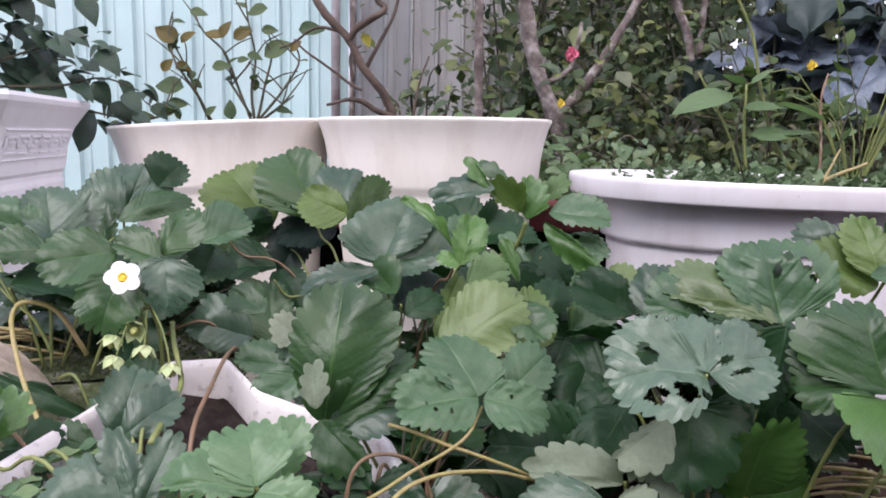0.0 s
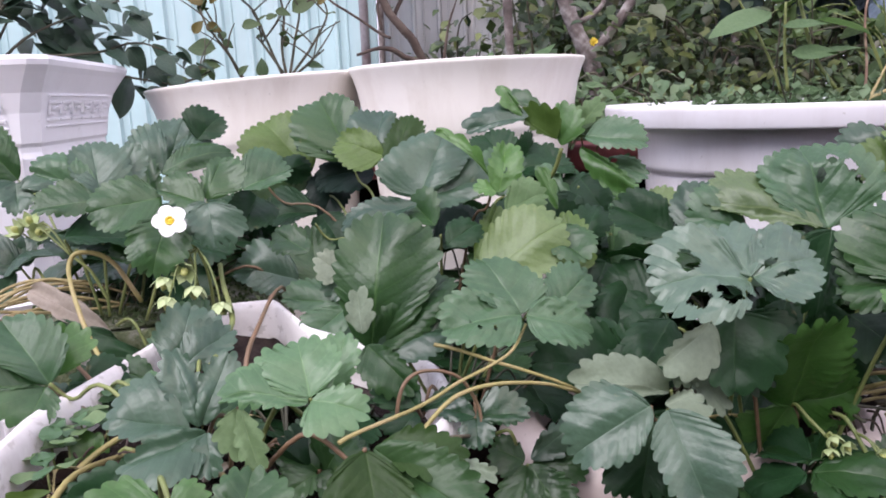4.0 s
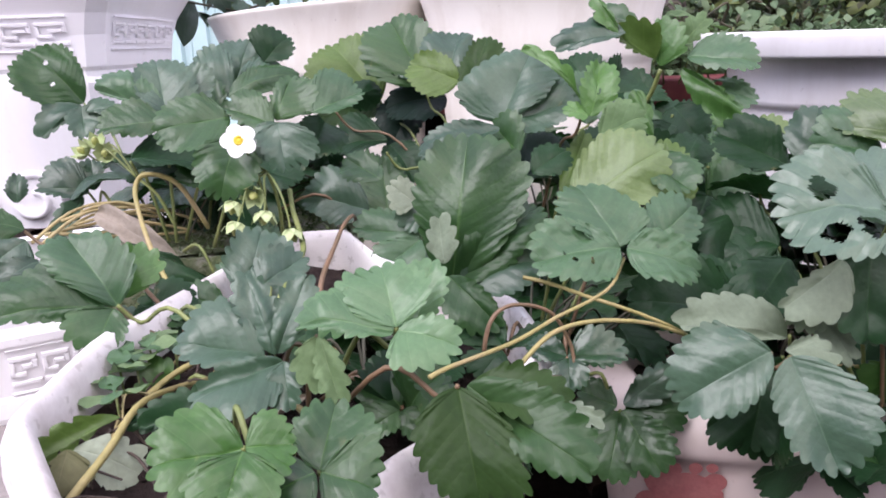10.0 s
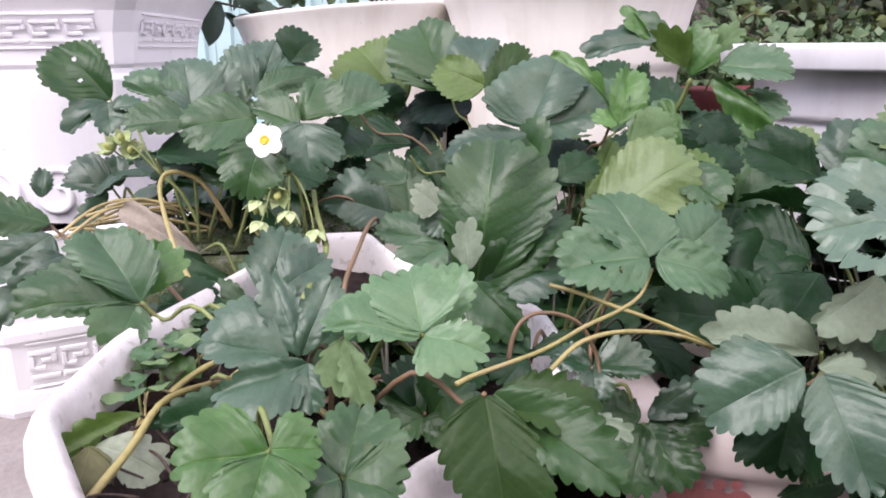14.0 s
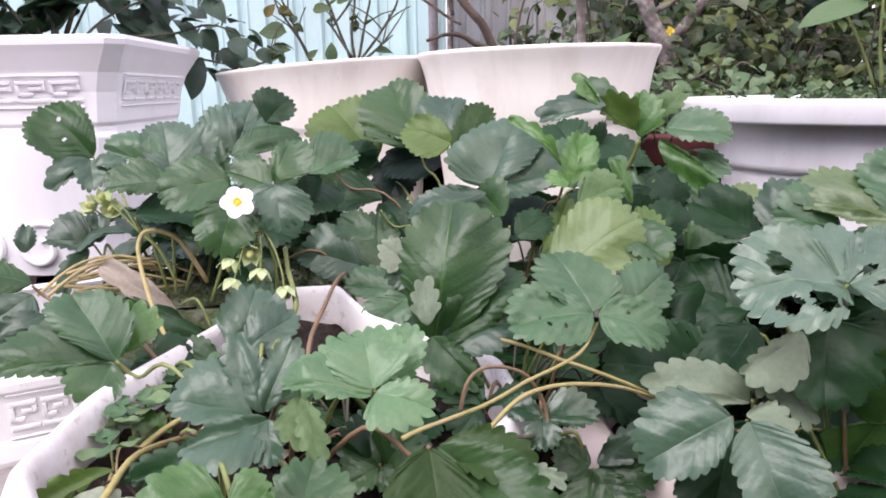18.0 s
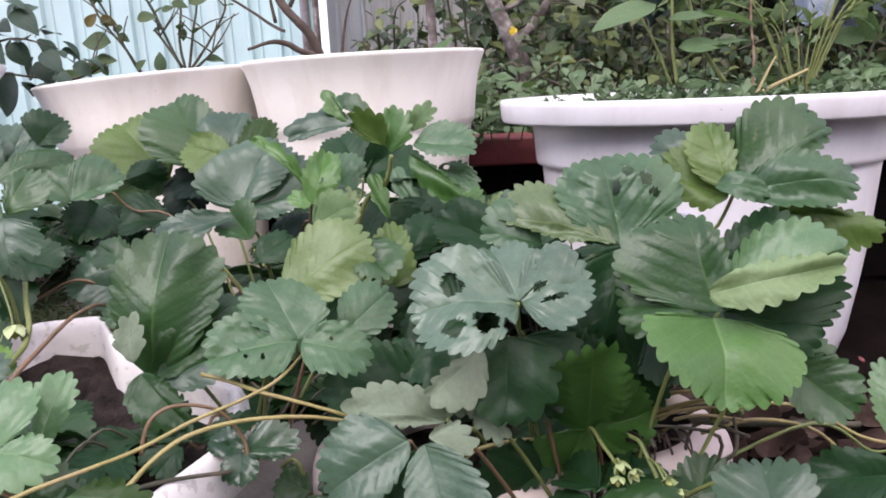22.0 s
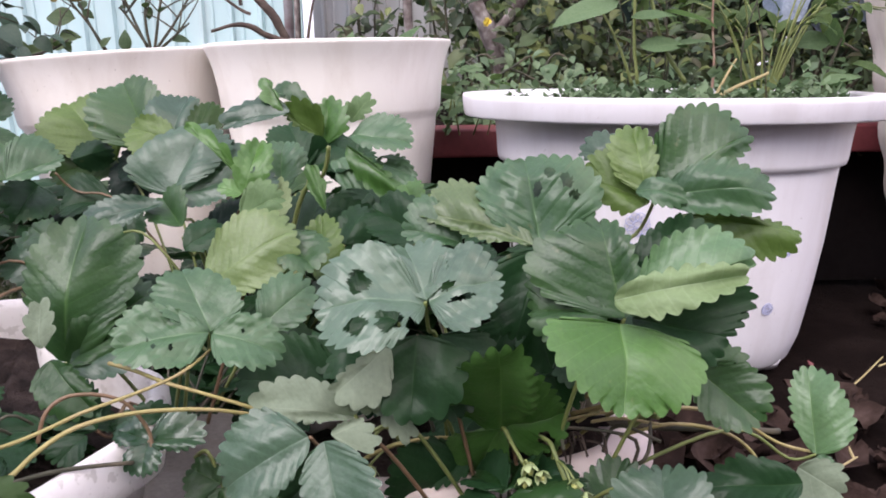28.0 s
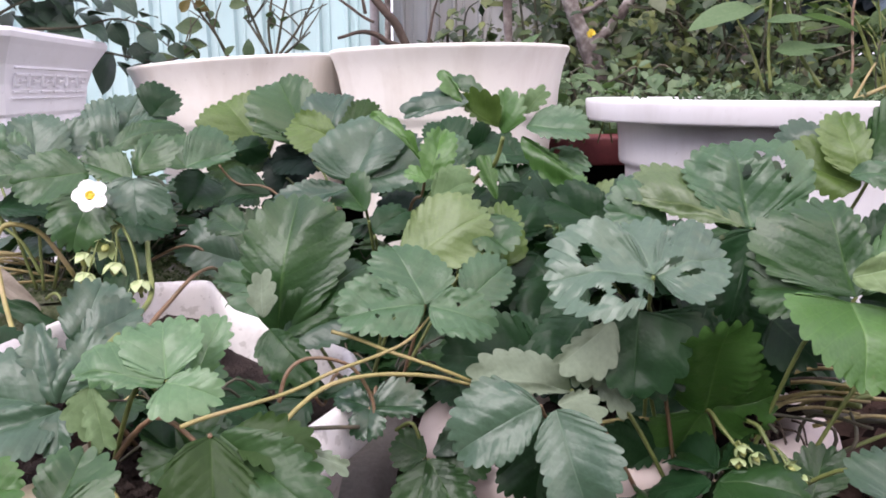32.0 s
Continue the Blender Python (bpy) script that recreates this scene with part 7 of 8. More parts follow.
# seedlings and grit in the planter soil
for k, (x, y) in enumerate(((-0.205, 0.354), (-0.198, 0.351), (-0.196, 0.298), (-0.200, 0.287), (-0.19, 0.322), (-0.205, 0.327), (-0.185, 0.36), (-0.19, 0.27), (-0.197, 0.31), (-0.205, 0.30))):
    rng = random.Random(300 + k)
    s = thing("seedling", (x, y, 0.162), "small fresh green weed seedling in the soil", "seedling", "seedlings")
    for j in range(4):
        a = math.tau * j / 4 + rng.random()
        bm = dry_leaf("s", LEAF["fresh"], (x + 0.008 * math.cos(a), y + 0.008 * math.sin(a), 0.186 + rng.random() * 0.006), a - math.pi / 2, 0.012, 0.0048, k * 7 + j, 0.1, 0.1)
        part("leaf", bm, LEAF["sage"] if j % 2 else LEAF["palegreen"], s)
    stem("stalk", "", [(x, y, 0.160), (x, y, 0.186)], 0.0007, 0.0005, PETIOLE, s)

# litter on the planter's soil
rng = random.Random(77)
for k in range(64):
    a, q = rng.uniform(0, math.tau), rng.random() ** 0.5
    x, y = -0.160 + 0.038 * q * math.cos(a), 0.285 + 0.080 * q * math.sin(a)
    z = 0.174 - 0.06 * (x + 0.150) + rng.uniform(-0.002, 0.004)
    if k % 3 == 0:
        ln = rng.uniform(0.010, 0.020)
        m = rng.choice((DRYLEAF, DRYLEAF, BEIGE))
        tagged(part("fallen_leaf", dry_leaf("l", m, (x, y, z), rng.uniform(0, math.tau), ln, ln * rng.uniform(0.2, 0.4), k + 900, rng.uniform(-0.4, 0.4), rng.uniform(0.2, 0.8)), m), "crumpled dead leaf on the planter soil", "dead leaf", "litter on the planter soil")
    else:
        b, ln = rng.uniform(0, math.tau), rng.uniform(0.015, 0.034)
        bm = bmesh.new()
        tube(bm, [(x, y, z), (x + ln * 0.5 * math.cos(b), y + ln * 0.5 * math.sin(b), z + rng.uniform(0.003, 0.012)), (x + ln * math.cos(b + 0.3), y + ln * math.sin(b + 0.3), z + rng.uniform(0, 0.006))], 0.0007, 0.0004, 5)
        tagged(part("dry_twig", bm, STRAW if k % 4 == 1 else ROSEBARK), "thin dry stalk on the planter soil", "twig", "litter on the planter soil")
crumbs = thing("soil_crumbs", (-0.145, 0.29, 0.19), "loose dark crumbs of soil in the planter", "soil", kind="stuff")
bm = bmesh.new()
for k in range(420):
    a, q = rng.uniform(0, math.tau), rng.random() ** 0.5
    x, y = -0.140 + 0.055 * q * math.cos(a), 0.30 + 0.10 * q * math.sin(a)
    c = Vector((x, y, 0.171 - 0.06 * (x + 0.145) + rng.uniform(-0.003, 0.003)))
    s = rng.uniform(0.0010, 0.0034)
    vs = [bm.verts.new(c + Vector(v) * s * rng.uniform(0.7, 1.3)) for v in ((1, 0, 0), (-1, 0, 0), (0, 1, 0), (0, -1, 0), (0, 0, 1), (0, 0, -1))]
    for i, j, m in ((0, 2, 4), (2, 1, 4), (1, 3, 4), (3, 0, 4), (2, 0, 5), (1, 2, 5), (3, 1, 5), (0, 3, 5)):
        bm.faces.new((vs[i], vs[j], vs[m]))
part("crumbs", bm, SOIL, crumbs, smooth=False)
for at, m, label in (((0.022, 0.626, 0.277), PINK, "fallen pink petal caught on the leaves"), ((0.555, 0.791, 0.014), RED, "tiny red petal on the soil")):
    tagged(part("petal", dry_leaf("p", m, at, 0.4, 0.009, 0.0035, 5, 0.6, 0.5), m), label, "petal", "fallen petals")


# ---- garden plants in the pots and the bed ----
SHRUB = {
    "dark": leaf_material("glossy_dark_leaf", (0.016, 0.038, 0.023), (0.045, 0.085, 0.055), (0.08, 0.13, 0.08), 0.38, 0.8, 0.12, 7, 0.25),
    "rose": leaf_material("rose_leaf", (0.035, 0.070, 0.032), (0.085, 0.120, 0.055), (0.12, 0.15, 0.08), 0.5, 0.4, 0.2, 7, 0.25),
    "bronze": leaf_material("young_bronze_leaf", (0.085, 0.070, 0.022), (0.150, 0.120, 0.036), (0.16, 0.12, 0.06), 0.5, 0.4, 0.2, 7, 0.25),
    "weed": leaf_material("weed_leaf", (0.070, 0.125, 0.055), (0.135, 0.205, 0.105), (0.18, 0.25, 0.14), 0.55, 0.3, 0.3, 6, 0.25),
    # a dark leaf; the blue is reflected sky put into its base colour
    "blue": leaf_material("sky_tinted_broad_leaf", (0.045, 0.070, 0.080), (0.165, 0.205, 0.270), (0.22, 0.27, 0.33), 0.35, 0.9, 0.08, 5, 0.3),
    # the same leaf turned from the sky, shade put into its colour
    "blueshade": leaf_material("shaded_broad_leaf", (0.016, 0.032, 0.028), (0.040, 0.066, 0.062), (0.06, 0.09, 0.09), 0.45, 0.6, 0.08, 5, 0.3),
    "hedge": leaf_material("hedge_leaf", (0.03, 0.06, 0.02), (0.10, 0.15, 0.05), (0.12, 0.17, 0.06), 0.55, 0.35, 0.25, 6, 0.25),
    "yellow": leaf_material("yellowing_leaf", (0.22, 0.20, 0.03), (0.35, 0.30, 0.06), (0.35, 0.3, 0.1), 0.6, 0.3, 0.3, 6, 0.25),
}


def leaf_mesh(name, mat, ratio, point=1.0, fold=0.25, droop=0.25, seed=0, wave=0.06):
    """A plain leaf, one unit long from its base at the origin along y; meshes are shared by many leaves."""
    bm = bmesh.new()
    uv = bm.loops.layers.uv.new("UVMap")
    co, grid = {}, []
    long, half = (16, 4) if wave > 0.1 else (7, 2)
    for j in range(long + 1):
        v = j / long
        w = math.sin(math.pi * v ** (0.75 * point)) ** 0.85 * ratio if 0 < v < 1 else 0.01
        row = []
        for i in range(2 * half + 1):
            u = -1 + i / half
            x = u * w * (1 + 1.2 * (wave - 0.06) * noise.noise(Vector((seed * 3, v * 6, math.copysign(2, u)))))
            z = fold * abs(x) - droop * v * v + wave * noise.noise(Vector((u * 1.2 + seed, v * 2, seed)))
            z += (wave - 0.06) * u * u * noise.noise(Vector((u * 2 + seed, v * 7, 4)))
            vert = bm.verts.new((x, v, z))
            co[vert] = (0.5 + 0.5 * u, v)
            row.append(vert)
        grid.append(row)
    for j in range(long):
        for i in range(2 * half):
            f = bm.faces.new((grid[j][i], grid[j][i + 1], grid[j + 1][i + 1], grid[j + 1][i]))
            f.smooth = True
            for lp in f.loops:
                lp[uv].uv = co[lp.vert]
    me = bpy.data.meshes.new(name)
    bm.to_mesh(me)
    bm.free()
    me.materials.append(mat)
    return me


LEAVES = {
    "dark": [leaf_mesh("dark_leaf", SHRUB["dark"], 0.40, 0.95, 0.25, 0.35, s) for s in range(3)],
    "rose": [leaf_mesh("rose_leaf", SHRUB["rose"], 0.33, 1.0, 0.35, 0.2, s) for s in range(2)],
    "bronze": [leaf_mesh("bronze_leaf", SHRUB["bronze"], 0.34, 1.0, 0.35, 0.2, s) for s in (9, 10)],
    # four sky-tinted meshes and one in the shaded colour
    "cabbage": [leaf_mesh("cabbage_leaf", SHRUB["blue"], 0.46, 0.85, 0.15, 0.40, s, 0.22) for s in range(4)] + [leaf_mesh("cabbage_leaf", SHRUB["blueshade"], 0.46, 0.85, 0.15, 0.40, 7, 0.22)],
    "tall": [leaf_mesh("tall_weed_leaf", SHRUB["weed"], 0.25, 0.95, 0.15, 0.15, s) for s in range(2)],
    "weed": [leaf_mesh("weed_leaf", SHRUB["weed"], 0.36, 0.95, 0.15, 0.25, s) for s in range(2)],
    "hedge": [leaf_mesh("hedge_leaf", SHRUB["hedge"], 0.28, 1.0, 0.3, 0.3, s) for s in range(3)],
    "yellow": [leaf_mesh("yellow_leaf", SHRUB["yellow"], 0.3, 1.0, 0.2, 0.2, 3)],
}


def put_leaf(parent, kind, at, direction, size, rng, name="leaf", upright=False):
    """upright turns the blade's face to the open side of the garden, as a leaf on a thin standing stem does."""
    d = Vector(direction).normalized()
    flat = Vector((rng.uniform(-0.5, 0.5), rng.uniform(-0.9, 0.2), 1)).normalized()
    if upright:
        flat = Vector((rng.uniform(-0.3, 0.3), -1, rng.uniform(0.2, 0.8))).normalized()
    x = d.cross(flat).normalized()
    z = x.cross(d)
    m = Matrix((x, d, z)).transposed().to_4x4()
    ob = new(name, rng.choice(LEAVES[kind]))
    ob.parent = parent
    ob.matrix_parent_inverse = parent.matrix_world.inverted()
    ob.matrix_basis = Matrix.Translation(at) @ m @ Matrix.Diagonal((size, size, size, 1))
    return ob


def branch(parent, pts, r0, r1, mat, name="branch"):
    bm = bmesh.new()
    tube(bm, pts, r0, r1, 8)
    for v in bm.verts:
        v.co += Vector((noise.noise(v.co * 60), noise.noise(v.co * 60 + Vector((9, 0, 0))), noise.noise(v.co * 60 + Vector((0, 9, 0))))) * r0 * 0.3
    return part(name, bm, mat, parent)


def leafy_branch(parent, pts, r0, r1, mat, kind, count, size, rng, spread=0.8, start=0.25):
    """A branch with leaves along it."""
    branch(parent, pts, r0, r1, mat)
    pts = [Vector(p) for p in pts]
    for k in range(count):
        t = start + (1 - start) * (k + rng.random()) / count
        f = t * (len(pts) - 1)
        i = min(int(f), len(pts) - 2)
        p = pts[i].lerp(pts[i + 1], f - i)
        along = (pts[i + 1] - pts[i]).normalized()
        out = Vector((rng.uniform(-1, 1), rng.uniform(-1, 0.6), rng.uniform(-0.5, 0.7)))
        put_leaf(parent, kind, p, along * 0.5 + out * spread, size * rng.uniform(0.65, 1.2), rng)


# rose in the left round pot
r = random.Random(11)
rose = thing("rose_bush", (-0.25, 1.06, 0.33), "pruned rose bush with bronze young leaves in a cream pot", "rose bush")
for pts, n in (([(-0.326, 1.100, 0.369), (-0.340, 1.095, 0.401), (-0.356, 1.092, 0.444), (-0.377, 1.098, 0.480), (-0.389, 1.101, 0.492)], 9), ([(-0.324, 1.100, 0.369), (-0.343, 1.087, 0.412), (-0.369, 1.084, 0.451), (-0.378, 1.090, 0.491), (-0.374, 1.095, 0.522)], 9), ([(-0.259, 1.088, 0.370), (-0.262, 1.085, 0.414), (-0.257, 1.092, 0.462), (-0.268, 1.100, 0.510), (-0.277, 1.110, 0.575)], 12), ([(-0.255, 1.089, 0.373), (-0.242, 1.086, 0.423), (-0.233, 1.092, 0.467), (-0.239, 1.097, 0.495)], 1), ([(-0.255, 1.088, 0.370), (-0.217, 1.084, 0.415), (-0.194, 1.089, 0.456), (-0.201, 1.093, 0.480)], 2), ([(-0.251, 1.088, 0.370), (-0.217, 1.081, 0.395), (-0.201, 1.082, 0.408)], 2), ([(-0.266, 1.099, 0.370), (-0.285, 1.097, 0.422), (-0.301, 1.094, 0.466), (-0.333, 1.100, 0.497), (-0.345, 1.104, 0.521)], 6), ([(-0.264, 1.090, 0.378), (-0.293, 1.097, 0.422), (-0.302, 1.099, 0.430)], 1), ([(-0.428, 1.083, 0.366), (-0.377, 1.052, 0.375), (-0.350, 1.043, 0.387)], 7)):
    leafy_branch(rose, pts, 0.0022, 0.0010, TWIG, "rose", max(1, n // 3), 0.022, r, 0.9, 0.3)
    for k in range(3):
        i = r.randrange(1, len(pts) - 1)
        q = Vector(pts[i])
        e = q + Vector((r.uniform(-0.05, 0.05), r.uniform(-0.02, 0.02), r.uniform(0.015, 0.06)))
        branch(rose, [q, q.lerp(e, 0.5) + Vector((r.uniform(-0.006, 0.006), 0, 0.004)), e], 0.0013, 0.0007, TWIG, "side_twig")
# its larger leaves, each by its foot and its tip: bronze young ones, then green ones
for kind, leaves in (("bronze", ((-0.365, 0.480, -0.397, 0.500), (-0.304, 0.486, -0.294, 0.510), (-0.287, 0.486, -0.263, 0.499), (-0.304, 0.487, -0.327, 0.495), (-0.389, 0.438, -0.376, 0.455), (-0.370, 0.449, -0.349, 0.441), (-0.361, 0.478, -0.344, 0.495), (-0.206, 0.470, -0.193, 0.486))),
                     ("rose", ((-0.318, 0.445, -0.292, 0.449), (-0.347, 0.427, -0.334, 0.417), (-0.359, 0.416, -0.400, 0.420), (-0.243, 0.462, -0.206, 0.484), (-0.268, 0.464, -0.247, 0.460), (-0.247, 0.498, -0.225, 0.500), (-0.238, 0.529, -0.267, 0.523), (-0.194, 0.500, -0.160, 0.504), (-0.347, 0.521, -0.324, 0.520), (-0.292, 0.372, -0.295, 0.399), (-0.328, 0.377, -0.316, 0.391), (-0.401, 0.377, -0.386, 0.394), (-0.398, 0.379, -0.371, 0.386), (-0.384, 0.392, -0.357, 0.393), (-0.436, 0.369, -0.407, 0.376), (-0.450, 0.363, -0.474, 0.353), (-0.430, 0.367, -0.440, 0.388), (-0.378, 0.467, -0.368, 0.483), (-0.254, 0.430, -0.259, 0.414), (-0.282, 0.454, -0.266, 0.460)))):
    for x0, z0, x1, z1 in leaves:
        put_leaf(rose, kind, (x0, 1.088, z0), (x1 - x0, 0.1 * r.uniform(-1, 1) * abs(x1 - x0), z1 - z0), 1.06 * math.hypot(x1 - x0, z1 - z0), r, upright=True)
# rose in the middle round pot
rose2 = thing("rose_bush", (-0.055, 0.985, 0.35), "old rose bush with thick bare brown stems", "rose bush")
for pts, ra, rb in (([(-0.054, 1.012, 0.374), (-0.067, 1.007, 0.407), (-0.098, 1.004, 0.446), (-0.115, 1.010, 0.479), (-0.140, 1.014, 0.505), (-0.159, 1.019, 0.530), (-0.186, 1.027, 0.582)], 0.0058, 0.0046),
                    ([(-0.115, 1.009, 0.478), (-0.104, 1.006, 0.494), (-0.077, 1.003, 0.510), (-0.068, 1.004, 0.520), (-0.078, 1.007, 0.535), (-0.062, 1.014, 0.582)], 0.0050, 0.0036),
                    ([(-0.056, 1.003, 0.379), (-0.078, 0.995, 0.387), (-0.096, 0.986, 0.398), (-0.116, 0.977, 0.398), (-0.139, 0.967, 0.391)], 0.0045, 0.0018),
                    ([(-0.097, 0.999, 0.413), (-0.111, 1.000, 0.420), (-0.143, 1.005, 0.443), (-0.169, 1.008, 0.460), (-0.188, 1.012, 0.478)], 0.0022, 0.0012),
                    ([(-0.108, 1.001, 0.424), (-0.113, 1.006, 0.457), (-0.098, 1.008, 0.472)], 0.0024, 0.0012),
                    ([(-0.093, 1.024, 0.445), (-0.075, 1.029, 0.479), (-0.055, 1.034, 0.521), (-0.044, 1.043, 0.582)], 0.0030, 0.0016),
                    ([(-0.128, 1.012, 0.490), (-0.160, 1.023, 0.495), (-0.192, 1.032, 0.476), (-0.211, 1.031, 0.468)], 0.0024, 0.0012),
                    ([(-0.029, 1.012, 0.376), (-0.021, 1.019, 0.424), (-0.008, 1.024, 0.462)], 0.0022, 0.0010)):
    branch(rose2, pts, ra, rb, ROSEBARK)
for k in range(9):
    put_leaf(rose2, "weed", (r.uniform(-0.10, 0.12), 0.95 + r.uniform(0, 0.08), 0.355), (r.uniform(-1, 1), r.uniform(-0.4, 0.4), r.uniform(0.4, 1.2)), 0.035, r)
put_leaf(rose2, "yellow", (-0.096, 1.015, 0.488), (0.3, -0.4, -0.6), 0.022, r)
seedling = thing("broadleaf_weed", (0.075, 1.0, 0.352), "fresh broad-leaved weed growing in a cream pot", "weed")
for d, s in (((0.5, -0.2, 0.8), 0.062), ((-0.8, -0.1, 0.6), 0.055), ((0.9, 0.1, 0.3), 0.05), ((-0.3, -0.5, 0.4), 0.04)):
    put_leaf(seedling, "weed", (0.075, 1.0, 0.352), d, s, r)
branch(seedling, [(0.075, 1.0, 0.34), (0.076, 1.0, 0.375)], 0.0025, 0.0015, PETIOLE, "stalk")

# glossy shrub in the tall square planter; each row is the foot and the tip of a leaf in the plane of its spray
shrub = thing("glossy_shrub", (-0.55, 0.82, 0.36), "dense shrub with dark glossy leaves in a white planter", "shrub")
SPRAY = ((-0.449, 0.467, -0.420, 0.460), (-0.417, 0.459, -0.392, 0.456), (-0.471, 0.459, -0.438, 0.448), (-0.411, 0.448, -0.382, 0.426), (-0.489, 0.450, -0.454, 0.425), (-0.463, 0.436, -0.436, 0.438), (-0.454, 0.423, -0.415, 0.400), (-0.447, 0.406, -0.415, 0.396), (-0.418, 0.411, -0.399, 0.385), (-0.385, 0.415, -0.363, 0.387), (-0.382, 0.399, -0.358, 0.379), (-0.393, 0.388, -0.372, 0.364), (-0.407, 0.356, -0.366, 0.358), (-0.371, 0.372, -0.347, 0.364))
LOWER = ((-0.519, 0.434, -0.461, 0.405), (-0.492, 0.414, -0.449, 0.395), (-0.535, 0.420, -0.491, 0.397), (-0.517, 0.479, -0.490, 0.462), (-0.495, 0.474, -0.466, 0.455), (-0.507, 0.508, -0.483, 0.484), (-0.533, 0.467, -0.505, 0.457), (-0.532, 0.499, -0.506, 0.492), (-0.334, 0.388, -0.307, 0.383), (-0.347, 0.385, -0.328, 0.372), (-0.431, 0.511, -0.408, 0.484), (-0.560, 0.505, -0.520, 0.515), (-0.555, 0.475, -0.520, 0.490), (-0.548, 0.445, -0.512, 0.440), (-0.540, 0.530, -0.505, 0.515))
for k, (x0, z0, x1, z1) in enumerate(SPRAY + LOWER):
    y = (0.925 if x0 < -0.43 else 1.0) + 0.02 * math.sin(k * 2.3)
    far = (y - 0.0) / 0.93
    x0, x1, z0, z1 = x0 * far, x1 * far, 0.354 + (z0 - 0.354) * far, 0.354 + (z1 - 0.354) * far
    put_leaf(shrub, "dark", (x0, y, z0), (x1 - x0, -0.25 * abs(x1 - x0), z1 - z0), 1.02 * math.hypot(x1 - x0, z1 - z0), r)
    for j in range(3 if x0 < -0.45 else 2):
        put_leaf(shrub, "dark", (x0 + r.uniform(-0.025, 0.02), y + 0.02, z0 + r.uniform(-0.004, 0.018)), (r.uniform(-0.6, 1), r.uniform(-0.8, 0.2), r.uniform(-0.5, 0.3)), r.uniform(0.020, 0.032), r)
put_leaf(shrub, "dark", (-0.444, 0.985, 0.378), (-0.034, -0.002, -0.050), 0.062, r, upright=True)
for pts in ([(-0.55, 0.82, 0.36), (-0.52, 0.88, 0.42), (-0.47, 0.925, 0.452), (-0.42, 0.925, 0.465)], [(-0.52, 0.88, 0.40), (-0.46, 0.925, 0.405), (-0.42, 0.96, 0.418), (-0.39, 1.0, 0.405)], [(-0.53, 0.85, 0.37), (-0.46, 0.95, 0.378), (-0.42, 1.0, 0.370), (-0.38, 1.0, 0.362)], [(-0.55, 0.82, 0.36), (-0.55, 0.90, 0.44), (-0.53, 0.93, 0.50)]):
    branch(shrub, pts, 0.0020, 0.0009, TWIG)
for k in range(9):
    e = Vector((-0.66 + 0.16 * r.random(), 0.80 + 0.14 * r.random(), 0.40 + 0.14 * r.random()))
    leafy_branch(shrub, [(-0.55, 0.82, 0.36), Vector((-0.56, 0.83, 0.41)).lerp(e, 0.6), e], 0.003, 0.0012, TWIG, "dark", 9, 0.038, r, 0.9, 0.3)

# weeds in the tub
STICK = surface("peeling_stick", ((0.13, 0.08, 0.06), (0.27, 0.17, 0.12), (0.46, 0.36, 0.27)), 60, 0.8, 0.6, 0.001, 200)
weeds = thing("tub_weeds", (0.41, 0.87, 0.285), "low green weeds and chickweed covering the tub soil", "weeds", kind="stuff")
bm = bmesh.new()
for k in range(2600):
    a, q = r.uniform(0, math.tau), r.random() ** 0.45
    x, y = 0.41 + 0.195 * q * math.cos(a), 0.89 + 0.138 * q * math.sin(a)
    if x < 0.29 and r.random() < 0.8:
        continue
    tall = 0.014 + 0.060 * max(0.0, noise.noise(Vector((x * 22, y * 22, 4))))
    z = 0.298 + r.random() ** 1.3 * tall
    d = Vector((r.uniform(-1, 1), r.uniform(-1, 1), r.uniform(-0.2, 0.9))).normalized() * r.uniform(0.006, 0.017)
    s = d.cross(Vector((0, 0, 1))).normalized() * d.length * 0.36
    p = Vector((x, y, z))
    bm.faces.new([bm.verts.new(v) for v in (p, p + d * 0.5 + s, p + d, p + d * 0.5 - s)])
part("foliage", bm, FOLIAGE["weed"], weeds)
tall_weed = thing("tall_weed", (0.37, 0.83, 0.285), "spindly green weed with broad pale leaves", "weed")
for x0, z0, x1, z1 in ((0.340, 0.419, 0.313, 0.432), (0.348, 0.420, 0.368, 0.439), (0.327, 0.409, 0.259, 0.394), (0.376, 0.400, 0.427, 0.389), (0.380, 0.364, 0.426, 0.373), (0.341, 0.393, 0.385, 0.399), (0.352, 0.364, 0.397, 0.368), (0.388, 0.324, 0.351, 0.329)):
    put_leaf(tall_weed, "tall", (x0, 0.82, z0), (x1 - x0, -0.3 * abs(x1 - x0), z1 - z0), 1.08 * math.hypot(x1 - x0, z1 - z0), r)
for pts, q in (([(0.354, 0.830, 0.325), (0.348, 0.830, 0.370), (0.347, 0.830, 0.420)], 0.0022), ([(0.406, 0.830, 0.326), (0.380, 0.830, 0.364), (0.362, 0.830, 0.420), (0.348, 0.830, 0.475), (0.317, 0.830, 0.534)], 0.0024), ([(0.358, 0.830, 0.350), (0.384, 0.830, 0.364), (0.402, 0.830, 0.368)], 0.0012), ([(0.351, 0.840, 0.323), (0.329, 0.840, 0.376), (0.295, 0.840, 0.433)], 0.0018)):
    branch(tall_weed, pts, q, q * 0.6, PETIOLE, "stalk")
for k in range(7):
    x = 0.34 + 0.20 * r.random()
    leafy_branch(tall_weed, [(x, 0.87, 0.29), (x + r.uniform(-0.03, 0.03), 0.86, 0.36 + 0.05 * r.random()), (x + r.uniform(-0.07, 0.07), 0.85, 0.44 + 0.10 * r.random())], 0.0011, 0.0006, TWIG, "hedge", 3, 0.022, r, 1.0, 0.4)

